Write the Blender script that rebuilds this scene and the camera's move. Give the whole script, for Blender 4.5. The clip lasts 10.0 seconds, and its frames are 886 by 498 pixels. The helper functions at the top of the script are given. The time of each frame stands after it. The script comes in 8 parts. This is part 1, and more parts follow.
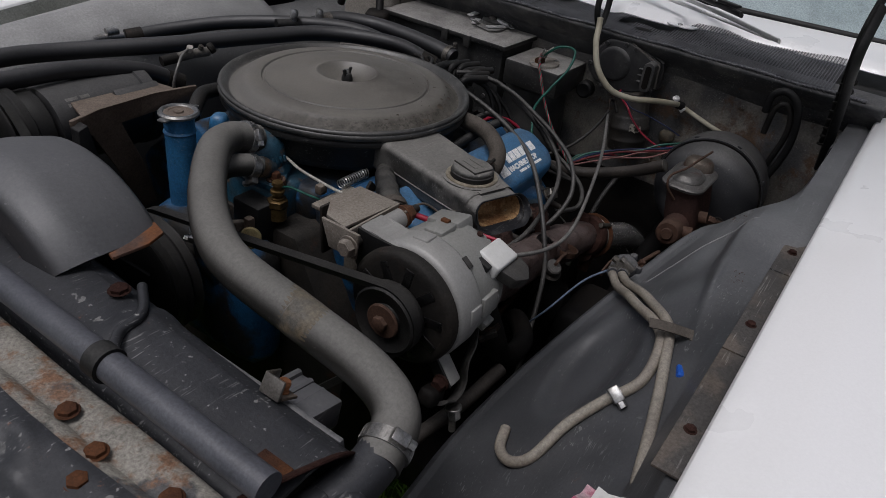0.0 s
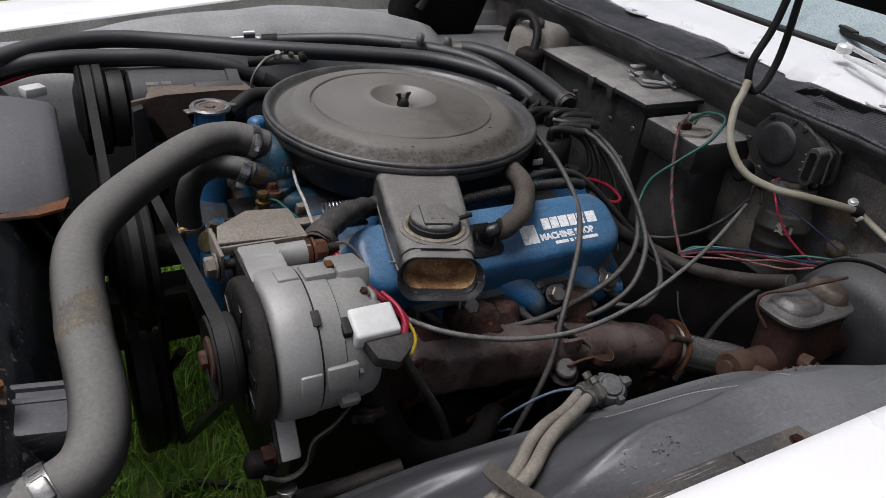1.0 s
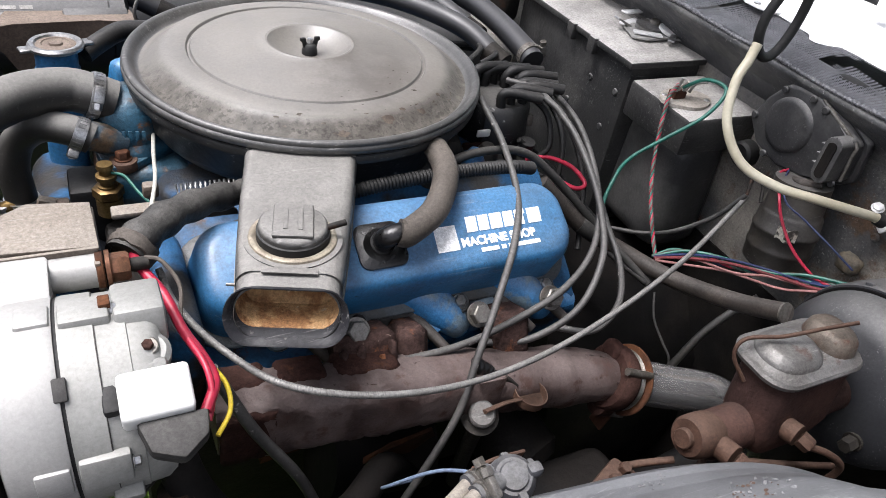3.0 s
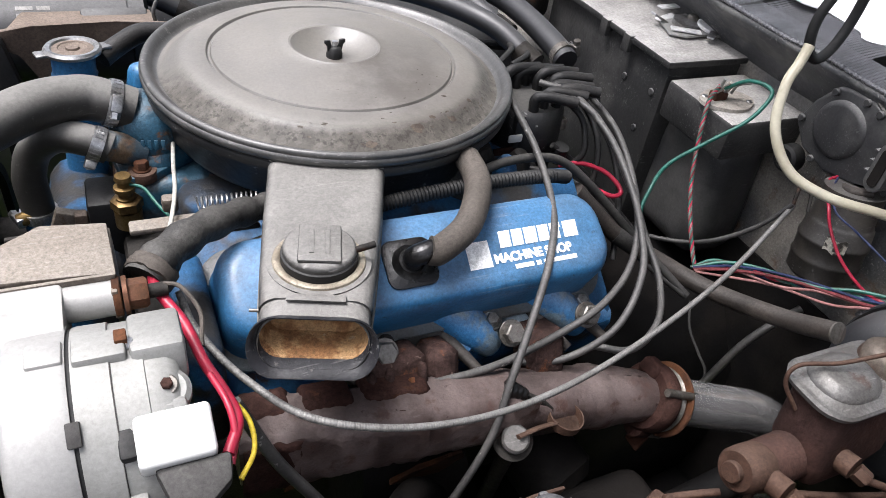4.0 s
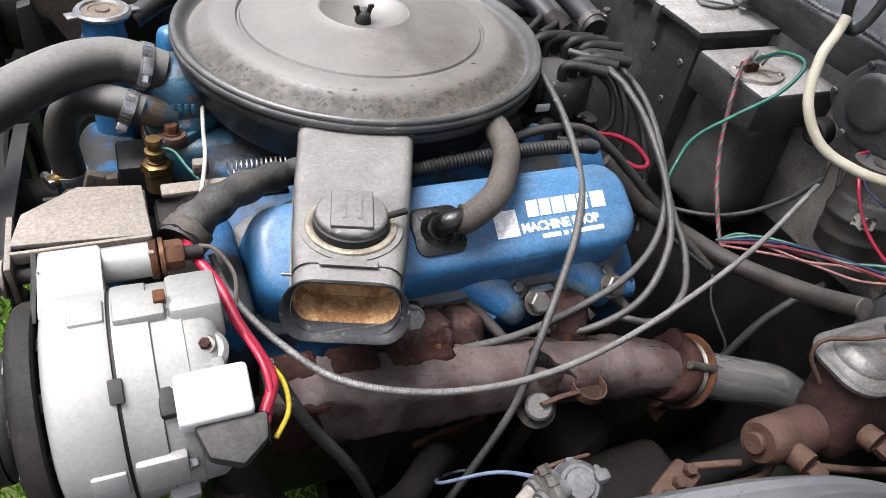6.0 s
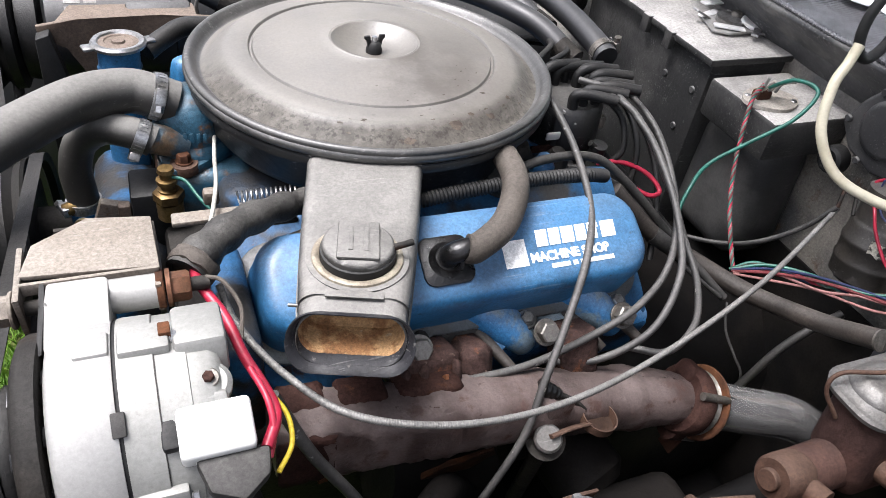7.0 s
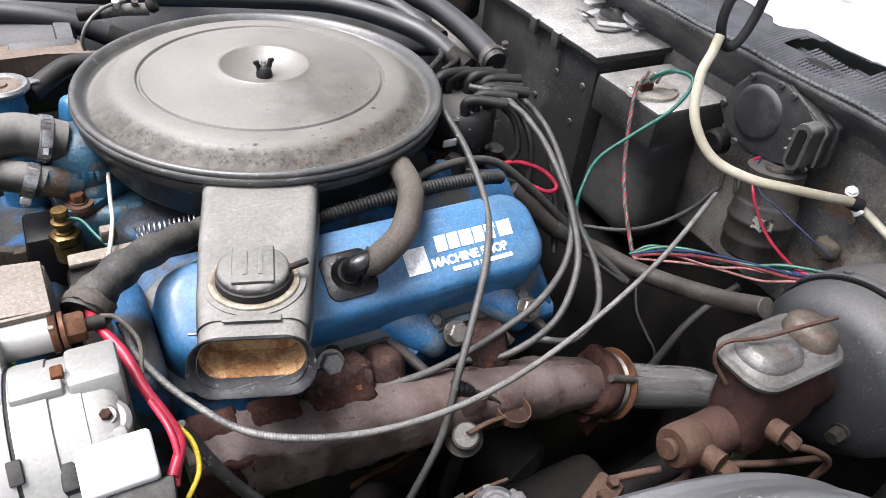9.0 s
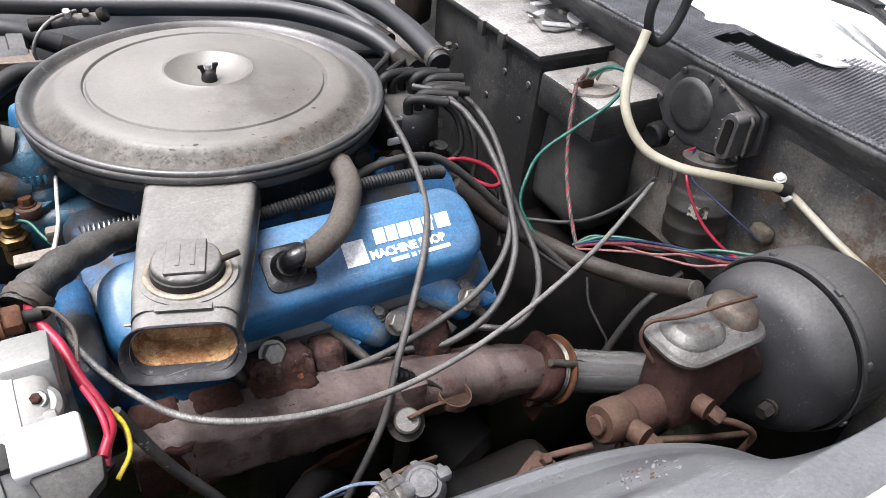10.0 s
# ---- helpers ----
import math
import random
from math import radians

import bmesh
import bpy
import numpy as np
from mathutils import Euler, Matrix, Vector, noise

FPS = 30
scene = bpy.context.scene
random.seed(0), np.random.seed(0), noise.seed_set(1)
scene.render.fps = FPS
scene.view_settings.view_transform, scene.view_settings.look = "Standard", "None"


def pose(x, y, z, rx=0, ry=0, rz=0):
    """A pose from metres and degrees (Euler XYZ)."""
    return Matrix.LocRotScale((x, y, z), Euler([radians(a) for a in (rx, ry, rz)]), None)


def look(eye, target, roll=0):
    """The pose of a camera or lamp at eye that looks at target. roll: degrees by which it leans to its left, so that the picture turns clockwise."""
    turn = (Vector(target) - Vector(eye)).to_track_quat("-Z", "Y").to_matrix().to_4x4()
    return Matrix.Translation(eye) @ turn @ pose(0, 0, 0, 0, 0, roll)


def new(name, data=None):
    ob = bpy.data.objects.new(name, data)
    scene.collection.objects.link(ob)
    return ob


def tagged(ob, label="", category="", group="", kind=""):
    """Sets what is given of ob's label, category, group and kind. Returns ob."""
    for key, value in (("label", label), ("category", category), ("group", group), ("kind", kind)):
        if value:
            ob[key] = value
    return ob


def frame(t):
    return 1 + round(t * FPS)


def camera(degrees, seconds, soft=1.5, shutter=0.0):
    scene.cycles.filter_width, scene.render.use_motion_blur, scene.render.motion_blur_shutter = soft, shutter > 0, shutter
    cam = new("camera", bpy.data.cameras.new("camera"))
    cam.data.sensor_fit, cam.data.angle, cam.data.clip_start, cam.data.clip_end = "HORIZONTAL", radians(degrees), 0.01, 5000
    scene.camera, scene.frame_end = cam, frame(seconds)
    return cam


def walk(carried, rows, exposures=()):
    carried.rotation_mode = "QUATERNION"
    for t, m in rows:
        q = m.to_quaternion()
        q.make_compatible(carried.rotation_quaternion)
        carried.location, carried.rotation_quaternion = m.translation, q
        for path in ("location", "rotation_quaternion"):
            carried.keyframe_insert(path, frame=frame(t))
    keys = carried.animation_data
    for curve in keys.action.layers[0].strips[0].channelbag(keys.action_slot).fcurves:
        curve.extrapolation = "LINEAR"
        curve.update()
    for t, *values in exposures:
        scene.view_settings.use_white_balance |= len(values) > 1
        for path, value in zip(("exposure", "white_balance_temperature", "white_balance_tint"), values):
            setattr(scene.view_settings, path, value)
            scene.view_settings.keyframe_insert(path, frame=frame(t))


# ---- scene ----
cam = camera(63.40, 10.0, soft=0.85)
PATH = [
    (0, (-0.8145, -0.7033, 1.3235), (-0.0897, -0.2676, 0.7897), 8.10),
    (0.2, (-0.699, -0.768, 1.314), (0.686, 0.258, 0.300), 11.4),
    (0.3, (-0.645, -0.789, 1.306), (0.662, 0.344, 0.301), 10.6),
    (0.5, (-0.5793, -0.8113, 1.3013), (0.0370, -0.2127, 0.7895), 7.84),
    (1, (-0.4304, -0.8652, 1.2898), (0.0149, -0.1340, 0.7731), 7.45),
    (1.5, (-0.3131, -0.8525, 1.2895), (0.0407, -0.0922, 0.7446), 4.68),
    (1.8, (-0.240, -0.787, 1.290), (0.500, 0.665, 0.128), 7.2),
    (2, (-0.2404, -0.7611, 1.2525), (0.1721, -0.0575, 0.6738), 9.25),
    (2.2, (-0.235, -0.751, 1.252), (0.564, 0.622, 0.040), 12.3),
    (2.5, (-0.2243, -0.7462, 1.2531), (0.1735, -0.0422, 0.6647), 10.27),
    (2.7, (-0.2264, -0.7380, 1.2573), (0.1848, -0.0436, 0.6667), 10.53),
    (3.8, (-0.2239, -0.6972, 1.2546), (0.1789, -0.0169, 0.6422), 9.65),
    (4, (-0.2192, -0.6842, 1.2560), (0.1688, 0.0011, 0.6397), 9.65),
    (4.5, (-0.2223, -0.6771, 1.2480), (0.1562, -0.0076, 0.6089), 9.40),
    (5, (-0.2249, -0.6901, 1.2481), (0.1551, -0.0388, 0.5914), 8.45),
    (5.2, (-0.2328, -0.6854, 1.2511), (0.1233, -0.0241, 0.5908), 8.15),
    (6.3, (-0.2317, -0.6800, 1.2544), (0.1358, -0.0080, 0.6113), 10.36),
    (6.5, (-0.2434, -0.6725, 1.2492), (0.1208, 0.0098, 0.6154), 10.00),
    (7, (-0.2238, -0.6792, 1.2593), (0.1242, 0.0148, 0.6290), 9.01),
    (7.5, (-0.2456, -0.6752, 1.2613), (0.0654, 0.0472, 0.6438), 8.92),
    (8, (-0.2215, -0.6868, 1.2666), (0.1366, 0.0137, 0.6495), 8.39),
    (8.5, (-0.2047, -0.6962, 1.2669), (0.1902, -0.0147, 0.6509), 7.57),
    (9, (-0.1982, -0.7055, 1.2779), (0.2254, -0.0401, 0.6633), 7.04),
    (9.5, (-0.1908, -0.7195, 1.2869), (0.2342, -0.0483, 0.6797), 6.23),
    (10, (-0.1705, -0.7545, 1.2857), (0.2698, -0.0911, 0.6807), 6.17),
]
EXPOSURES = [(0, -1.0, 6300, 14), (0.5, -0.72, 6300, 14), (1.0, -0.3, 6300, 14), (1.5, 0.32, 6300, 14), (2.0, 0.92, 6300, 14), (2.6, 1.13, 6300, 14), (5.5, 1.15, 6300, 14), (6.5, 1.37, 6300, 14), (10.0, 1.42, 6300, 14)]
walk(cam, [(t, look(eye, target, roll)) for t, eye, target, roll in PATH], EXPOSURES)

# ---- light: a bright overcast sky, with a wide soft sun ----
world = bpy.data.worlds.new("overcast_sky")
scene.world = world
world.use_nodes = True
wn = world.node_tree.nodes
sky = wn.new("ShaderNodeTexSky")
sky.sky_type = "NISHITA"
sky.sun_disc = False
sky.sun_elevation, sky.sun_rotation = radians(70), radians(285)
sky.air_density, sky.dust_density, sky.ozone_density = 1.0, 6.0, 1.0
hs = wn.new("ShaderNodeHueSaturation")
hs.inputs["Saturation"].default_value = 0.40
world.node_tree.links.new(sky.outputs[0], hs.inputs["Color"])
world.node_tree.links.new(hs.outputs[0], wn["Background"].inputs["Color"])
wn["Background"].inputs["Strength"].default_value = 0.13
sun = new("sun", bpy.data.lights.new("sun", "SUN"))
sun.data.energy, sun.data.angle, sun.data.color = 2.7, radians(30), (1.0, 0.99, 0.98)
sun.matrix_world = look((-1.15, 0.3, 4.0), (0, 0, 0.8))


# ---- helpers of this scene ----
PLACE = {}


def thing(name, base, label, category, group="", kind=""):
    """An empty at the base of a thing that parents its parts."""
    ob = new(name)
    ob.empty_display_size = 0.02
    ob.location = base
    PLACE[ob] = Vector(base)
    return tagged(ob, label, category, group, kind)


def mesh_of(bm, name, mat, smooth):
    me = bpy.data.meshes.new(name)
    c = Vector((0, 0, 0))
    if len(bm.verts):
        for v in bm.verts:
            c += v.co
        c /= len(bm.verts)
    for v in bm.verts:
        v.co -= c
    bmesh.ops.recalc_face_normals(bm, faces=bm.faces)
    bm.to_mesh(me)
    bm.free()
    if smooth:
        me.shade_smooth()
        me.set_sharp_from_angle(angle=radians(smooth))
    me.materials.append(mat)
    return me, c


def part(name, bm, mat, parent=None, label="", smooth=40):
    """Links a bmesh, given in world places, as one mesh object under a thing or a part."""
    me, c = mesh_of(bm, name, mat, smooth)
    ob = new(name, me)
    PLACE[ob] = c
    if parent is not None:
        ob.parent = parent
        ob.location = c - PLACE[parent]
    else:
        ob.location = c
    if label:
        tagged(ob, label)
    return ob


def solo(name, bm, mat, label, category, group="", kind="", smooth=40):
    return tagged(part(name, bm, mat, None, "", smooth), label, category, group, kind)


def spline(pts, n):
    """Catmull-Rom through pts, n steps between neighbours."""
    p = [Vector(q) for q in pts]
    if len(p) == 2:
        return [p[0].lerp(p[1], i / n) for i in range(n + 1)]
    p = [p[0] * 2 - p[1]] + p + [p[-1] * 2 - p[-2]]
    out = []
    for i in range(1, len(p) - 2):
        a, b, c, d = p[i - 1:i + 3]
        for k in range(n):
            t = k / n
            out.append(0.5 * (2 * b + (c - a) * t + (2 * a - 5 * b + 4 * c - d) * t * t + (3 * b - a - 3 * c + d) * t ** 3))
    out.append(p[-2].copy())
    return out


def tube(pts, r, seg=12, n=8, wave=0.0, pitch=0.0, hole=0.0, bm=None, line=None, flat=1.0):
    """A round bar or hose along a curve. r: radius, or a function of 0..1. wave and pitch: corrugation. hole: inner share of an open end."""
    bm = bm or bmesh.new()
    c = line or spline(pts, n)
    if pitch:
        fine, acc, last = [c[0]], 0.0, c[0]
        for a, b in zip(c, c[1:]):
            k = max(1, int((b - a).length / (pitch / 4)))
            fine += [a.lerp(b, (j + 1) / k) for j in range(k)]
        c = fine
    t0 = (c[1] - c[0]).normalized()
    nrm = t0.orthogonal().normalized()
    rings = []
    for i, p in enumerate(c):
        t = (c[min(i + 1, len(c) - 1)] - c[max(i - 1, 0)]).normalized()
        nrm = (nrm - t * nrm.dot(t)).normalized()
        bi = t.cross(nrm)
        rad = r(i / (len(c) - 1)) if callable(r) else r
        if wave:
            rad *= 1 + wave * math.cos(i * math.pi / 2)
        rings.append([bm.verts.new(p + rad * (math.cos(a) * nrm * flat + math.sin(a) * bi)) for a in [2 * math.pi * k / seg for k in range(seg)]])
    for a, b in zip(rings, rings[1:]):
        for k in range(seg):
            bm.faces.new((a[k], a[(k + 1) % seg], b[(k + 1) % seg], b[k]))
    for ring, at in ((rings[0], c[0]), (rings[-1], c[-1])):
        if hole:
            inner = [bm.verts.new(at + (v.co - at) * hole) for v in ring]
            deep = (c[1] - c[0]).normalized() * 0.012 if at is c[0] else (c[-2] - c[-1]).normalized() * 0.012
            low = [bm.verts.new(v.co + deep) for v in inner]
            for k in range(seg):
                j = (k + 1) % seg
                bm.faces.new((ring[k], ring[j], inner[j], inner[k]))
                bm.faces.new((inner[k], inner[j], low[j], low[k]))
            bm.faces.new(low)
        else:
            bm.faces.new(ring)
    return bm


def lathe(profile, centre=(0, 0, 0), axis=(0, 0, 1), seg=48, bm=None, squash=None):
    """Turns (radius, height) pairs round an axis through centre."""
    bm = bm or bmesh.new()
    z = Vector(axis).normalized()
    x = z.orthogonal().normalized() if abs(z.z) < 0.99 else Vector((1, 0, 0))
    y = z.cross(x)
    o = Vector(centre)
    rings = []
    for r, h in profile:
        if r < 1e-6:
            rings.append([bm.verts.new(o + z * h)])
        else:
            rings.append([bm.verts.new(o + z * h + r * (math.cos(a) * x + math.sin(a) * y)) for a in [2 * math.pi * k / seg for k in range(seg)]])
    for a, b in zip(rings, rings[1:]):
        for k in range(seg):
            j = (k + 1) % seg
            if len(a) == 1 and len(b) > 1:
                bm.faces.new((a[0], b[j], b[k]))
            elif len(b) == 1 and len(a) > 1:
                bm.faces.new((a[k], a[j], b[0]))
            elif len(a) > 1:
                bm.faces.new((a[k], a[j], b[j], b[k]))
    if len(rings[0]) > 1:
        bm.faces.new(rings[0])
    if len(rings[-1]) > 1:
        bm.faces.new(rings[-1])
    return bm


def disc(centre, axis, r, h, bevel=0.0015, seg=32, bm=None):
    b = min(bevel, h * 0.4, r * 0.4)
    return lathe([(0, 0), (r - b, 0), (r, b), (r, h - b), (r - b, h), (0, h)], centre, axis, seg, bm)


def box(centre, size, bevel=0.003, rot=None, bm=None, seg=2, taper=1.0):
    """A block with rounded edges; taper: share of the width and depth left at its top."""
    own = bmesh.new()
    bmesh.ops.create_cube(own, size=1.0)
    for v in own.verts:
        k = taper if v.co.z > 0 else 1.0
        v.co = Vector((v.co.x * size[0] * k, v.co.y * size[1] * k, v.co.z * size[2]))
    if bevel:
        bmesh.ops.bevel(own, geom=own.edges[:], offset=bevel, segments=seg, affect="EDGES", profile=0.5)
    m = (rot or Matrix.Identity(4)).to_4x4()
    own.transform(Matrix.Translation(centre) @ m)
    if bm is None:
        return own
    return merge(bm, own)


def merge(bm, own):
    me = bpy.data.meshes.new("tmp")
    own.to_mesh(me)
    own.free()
    bm.from_mesh(me)
    bpy.data.meshes.remove(me)
    return bm


def prism(outline, along, origin=(0, 0, 0), ux=(1, 0, 0), uy=(0, 1, 0), bevel=0.0, bm=None, seg=2):
    """An outline in the plane of ux and uy, drawn out by the vector along."""
    own = bmesh.new()
    o, ux, uy, d = Vector(origin), Vector(ux), Vector(uy), Vector(along)
    a = [own.verts.new(o + ux * p[0] + uy * p[1]) for p in outline]
    b = [own.verts.new(v.co + d) for v in a]
    n = len(a)
    own.faces.new(a)
    own.faces.new(b[::-1])
    for k in range(n):
        own.faces.new((a[k], a[(k + 1) % n], b[(k + 1) % n], b[k]))
    if bevel:
        bmesh.ops.bevel(own, geom=own.edges[:], offset=bevel, segments=seg, affect="EDGES", profile=0.5)
    if bm is None:
        return own
    return merge(bm, own)


def grid(fn, nu, nv, thick=0.0):
    """A sheet fn(u, v), u and v 0..1; thick: a second skin below it, closed round the edge."""
    bm = bmesh.new()
    top = [[bm.verts.new(fn(i / nu, j / nv)) for j in range(nv + 1)] for i in range(nu + 1)]
    for i in range(nu):
        for j in range(nv):
            bm.faces.new((top[i][j], top[i + 1][j], top[i + 1][j + 1], top[i][j + 1]))
    if thick:
        bm.normal_update()
        low = [[bm.verts.new(v.co - v.normal * thick) for v in row] for row in top]
        for i in range(nu):
            for j in range(nv):
                bm.faces.new((low[i][j], low[i][j + 1], low[i + 1][j + 1], low[i + 1][j]))
        edge = [(i, 0) for i in range(nu)] + [(nu, j) for j in range(nv)] + [(i, nv) for i in range(nu, 0, -1)] + [(0, j) for j in range(nv, 0, -1)]
        for (a, b), (c, d) in zip(edge, edge[1:] + edge[:1]):
            bm.faces.new((top[a][b], low[a][b], low[c][d], top[c][d]))
    return bm


def flake(bm, amp, seed, cuts=3):
    """Roughens a solid as flaking rust does."""
    rnd = random.Random(seed)
    bmesh.ops.subdivide_edges(bm, edges=[e for e in bm.edges if e.calc_length() > 0.006], cuts=cuts, use_grid_fill=True)
    for v in bm.verts:
        v.co += Vector((rnd.uniform(-1, 1), rnd.uniform(-1, 1), rnd.uniform(-1, 1))) * amp
    return bm


def hexbolt(centre, axis, r, h, bm=None, washer=True):
    """A hexagon head on a washer; centre lies on the surface."""
    bm = bm or bmesh.new()
    a = Vector(axis).normalized()
    if washer:
        disc(centre, a, r * 1.25, h * 0.25, 0.0004, 16, bm)
    lathe([(0, 0), (r, 0), (r, h * 0.85), (r * 0.85, h), (0, h)], Vector(centre) + a * h * 0.2, a, 6, bm)
    return bm


def clamp_band(centre, axis, r, w=0.011, side=(0, 0, 1)):
    """A worm-drive hose clamp: slotted band and screw housing."""
    a = Vector(axis).normalized()
    bm = lathe([(r, -w / 2), (r + 0.0012, -w / 2), (r + 0.0012, w / 2), (r, w / 2)], centre, a, 40)
    s = Vector(side)
    s = (s - a * s.dot(a)).normalized()
    t = a.cross(s)
    m = Matrix((t, a, s)).transposed()
    box(Vector(centre) + s * (r + 0.004), (0.016, w * 0.9, 0.008), 0.0015, m, bm)
    lathe([(0, 0), (0.0045, 0), (0.0045, 0.006), (0, 0.006)], Vector(centre) + s * (r + 0.005) + t * 0.008, t, 6, bm)
    for k in range(26):
        ang = 2 * math.pi * k / 26
        d = math.cos(ang) * s + math.sin(ang) * t
        if d.dot(s) < 0.9:
            q = Matrix((a.cross(d), a, d)).transposed()
            box(Vector(centre) + d * (r + 0.0014), (0.0012, w * 0.6, 0.0006), 0, q, bm)
    return bm


# ---- materials ----
def surface(name, col, col2=None, rough=0.5, metal=0.0, scale=18.0, lo=0.42, hi=0.62, dust=0.0, dust_col=(0.30, 0.29, 0.27),
            rust=0.0, rust_col=(0.16, 0.06, 0.025), bump=0.15, fine=180.0, spots=0.0, spot_col=(0.5, 0.5, 0.48), coat=0.0, grime=0.55, scratch=0.0, scratch_col=(0.42, 0.41, 0.39), gritty=0.4, even=0.4, spec=0.25, settle=None):
    """Paint, rubber or metal with patches, lying dust, rust blooms, small specks and a fine relief. settle: stretch of x over which the dust thickens."""
    m = bpy.data.materials.new(name)
    m.use_nodes = True
    nt = m.node_tree
    N, Lk = nt.nodes, nt.links
    bs = N["Principled BSDF"]
    geo = N.new("ShaderNodeNewGeometry")

    def noise(sc, detail=4.0, rg=0.55):
        t = N.new("ShaderNodeTexNoise")
        t.inputs["Scale"].default_value, t.inputs["Detail"].default_value, t.inputs["Roughness"].default_value = sc, detail, rg
        Lk.new(geo.outputs["Position"], t.inputs["Vector"])
        return t.outputs["Fac"]

    def step(val, a, b):
        r = N.new("ShaderNodeMapRange")
        r.interpolation_type = "SMOOTHSTEP"
        r.inputs["From Min"].default_value, r.inputs["From Max"].default_value = a, b
        Lk.new(val, r.inputs["Value"])
        return r.outputs["Result"]

    def mul(a, b):
        k = N.new("ShaderNodeMath")
        k.operation = "MULTIPLY"
        for s, v in zip(k.inputs, (a, b)):
            if isinstance(v, (int, float)):
                s.default_value = v
            else:
                Lk.new(v, s)
        return k.outputs[0]

    def mix(fac, a, b):
        k = N.new("ShaderNodeMix")
        k.data_type = "RGBA"
        Lk.new(fac, k.inputs["Factor"])
        for s, v in ((k.inputs["A"], a), (k.inputs["B"], b)):
            if isinstance(v, tuple):
                s.default_value = (*v, 1)
            else:
                Lk.new(v, s)
        return k.outputs["Result"]

    col2 = col2 or tuple(c * 0.7 for c in col)
    c = mix(step(noise(scale), lo, hi), col, col2)
    r_out = None
    rr = N.new("ShaderNodeMapRange")
    rr.inputs["To Min"].default_value, rr.inputs["To Max"].default_value = max(0.05, rough - 0.12), min(1, rough + 0.15)
    Lk.new(noise(scale * 3.1), rr.inputs["Value"])
    r_out = rr.outputs["Result"]
    met = None
    if rust:
        k = step(noise(scale * 1.7, 8.0, 0.7), 0.66 - 0.28 * rust, 0.74 - 0.2 * rust)
        c = mix(k, c, rust_col)
        met = k
    if grime:
        c = mix(mul(step(noise(scale * 2.1, 9.0, 0.70), 0.44, 0.78), grime), c, tuple(v * 0.35 for v in col))
    if scratch:
        lines = []
        for turn, sc in (((0.2, 0.1, 0.5), 1.0), ((0.9, 0.5, -0.8), 1.3)):
            mp = N.new("ShaderNodeMapping")
            mp.inputs["Rotation"].default_value, mp.inputs["Scale"].default_value = turn, (14 * sc, 330 * sc, 330 * sc)
            Lk.new(geo.outputs["Position"], mp.inputs["Vector"])
            t = N.new("ShaderNodeTexNoise")
            t.inputs["Scale"].default_value, t.inputs["Detail"].default_value = 1.0, 2.0
            Lk.new(mp.outputs[0], t.inputs["Vector"])
            lines.append(step(t.outputs["Fac"], 0.64, 0.70))
        both = N.new("ShaderNodeMath")
        both.operation = "MAXIMUM"
        Lk.new(lines[0], both.inputs[0])
        Lk.new(lines[1], both.inputs[1])
        c = mix(mul(mul(both.outputs[0], step(noise(13.0, 5.0, 0.7), 0.46, 0.62)), scratch), c, scratch_col)
    if spots:
        c = mix(mul(step(noise(140.0, 3.0), 0.66, 0.74), spots), c, spot_col)
    if dust:
        sep = N.new("ShaderNodeSeparateXYZ")
        Lk.new(geo.outputs["Normal"], sep.inputs[0])
        up = step(sep.outputs["Z"], 0.15, 0.95)
        lay = N.new("ShaderNodeMapRange")
        lay.inputs["From Min"].default_value, lay.inputs["From Max"].default_value, lay.inputs["To Min"].default_value = 0.3, 0.65, even
        Lk.new(noise(12.0, 10.0, 0.62), lay.inputs["Value"])
        grain = N.new("ShaderNodeMapRange")
        grain.inputs["From Min"].default_value, grain.inputs["From Max"].default_value, grain.inputs["To Min"].default_value = 0.35, 0.6, 0.7
        Lk.new(noise(240.0, 6.0, 0.75), grain.inputs["Value"])
        k = mul(mul(mul(up, lay.outputs[0]), grain.outputs[0]), dust)
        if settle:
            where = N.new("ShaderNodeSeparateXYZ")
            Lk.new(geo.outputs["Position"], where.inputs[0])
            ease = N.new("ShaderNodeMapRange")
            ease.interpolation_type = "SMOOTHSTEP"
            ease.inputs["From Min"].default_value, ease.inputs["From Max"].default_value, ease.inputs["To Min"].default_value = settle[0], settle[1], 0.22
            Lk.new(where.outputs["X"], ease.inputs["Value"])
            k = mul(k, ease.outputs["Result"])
        c = mix(k, c, dust_col)
        ad = N.new("ShaderNodeMath")
        ad.operation = "ADD"
        ad.use_clamp = True
        Lk.new(r_out, ad.inputs[0])
        Lk.new(mul(k, 0.4), ad.inputs[1])
        r_out = ad.outputs[0]
    speck = N.new("ShaderNodeMapRange")
    speck.inputs["From Min"].default_value, speck.inputs["From Max"].default_value = 0.32, 0.68
    speck.inputs["To Min"].default_value, speck.inputs["To Max"].default_value = 1 - gritty, 1 + gritty
    Lk.new(noise(330.0, 8.0, 0.8), speck.inputs["Value"])
    tint = N.new("ShaderNodeMix")
    tint.data_type, tint.blend_type = "RGBA", "MULTIPLY"
    tint.inputs["Factor"].default_value = 1.0
    Lk.new(c, tint.inputs["A"])
    Lk.new(speck.outputs[0], tint.inputs["B"])
    Lk.new(tint.outputs["Result"], bs.inputs["Base Color"])
    Lk.new(r_out, bs.inputs["Roughness"])
    bs.inputs["Metallic"].default_value = metal
    bs.inputs["Specular IOR Level"].default_value = spec
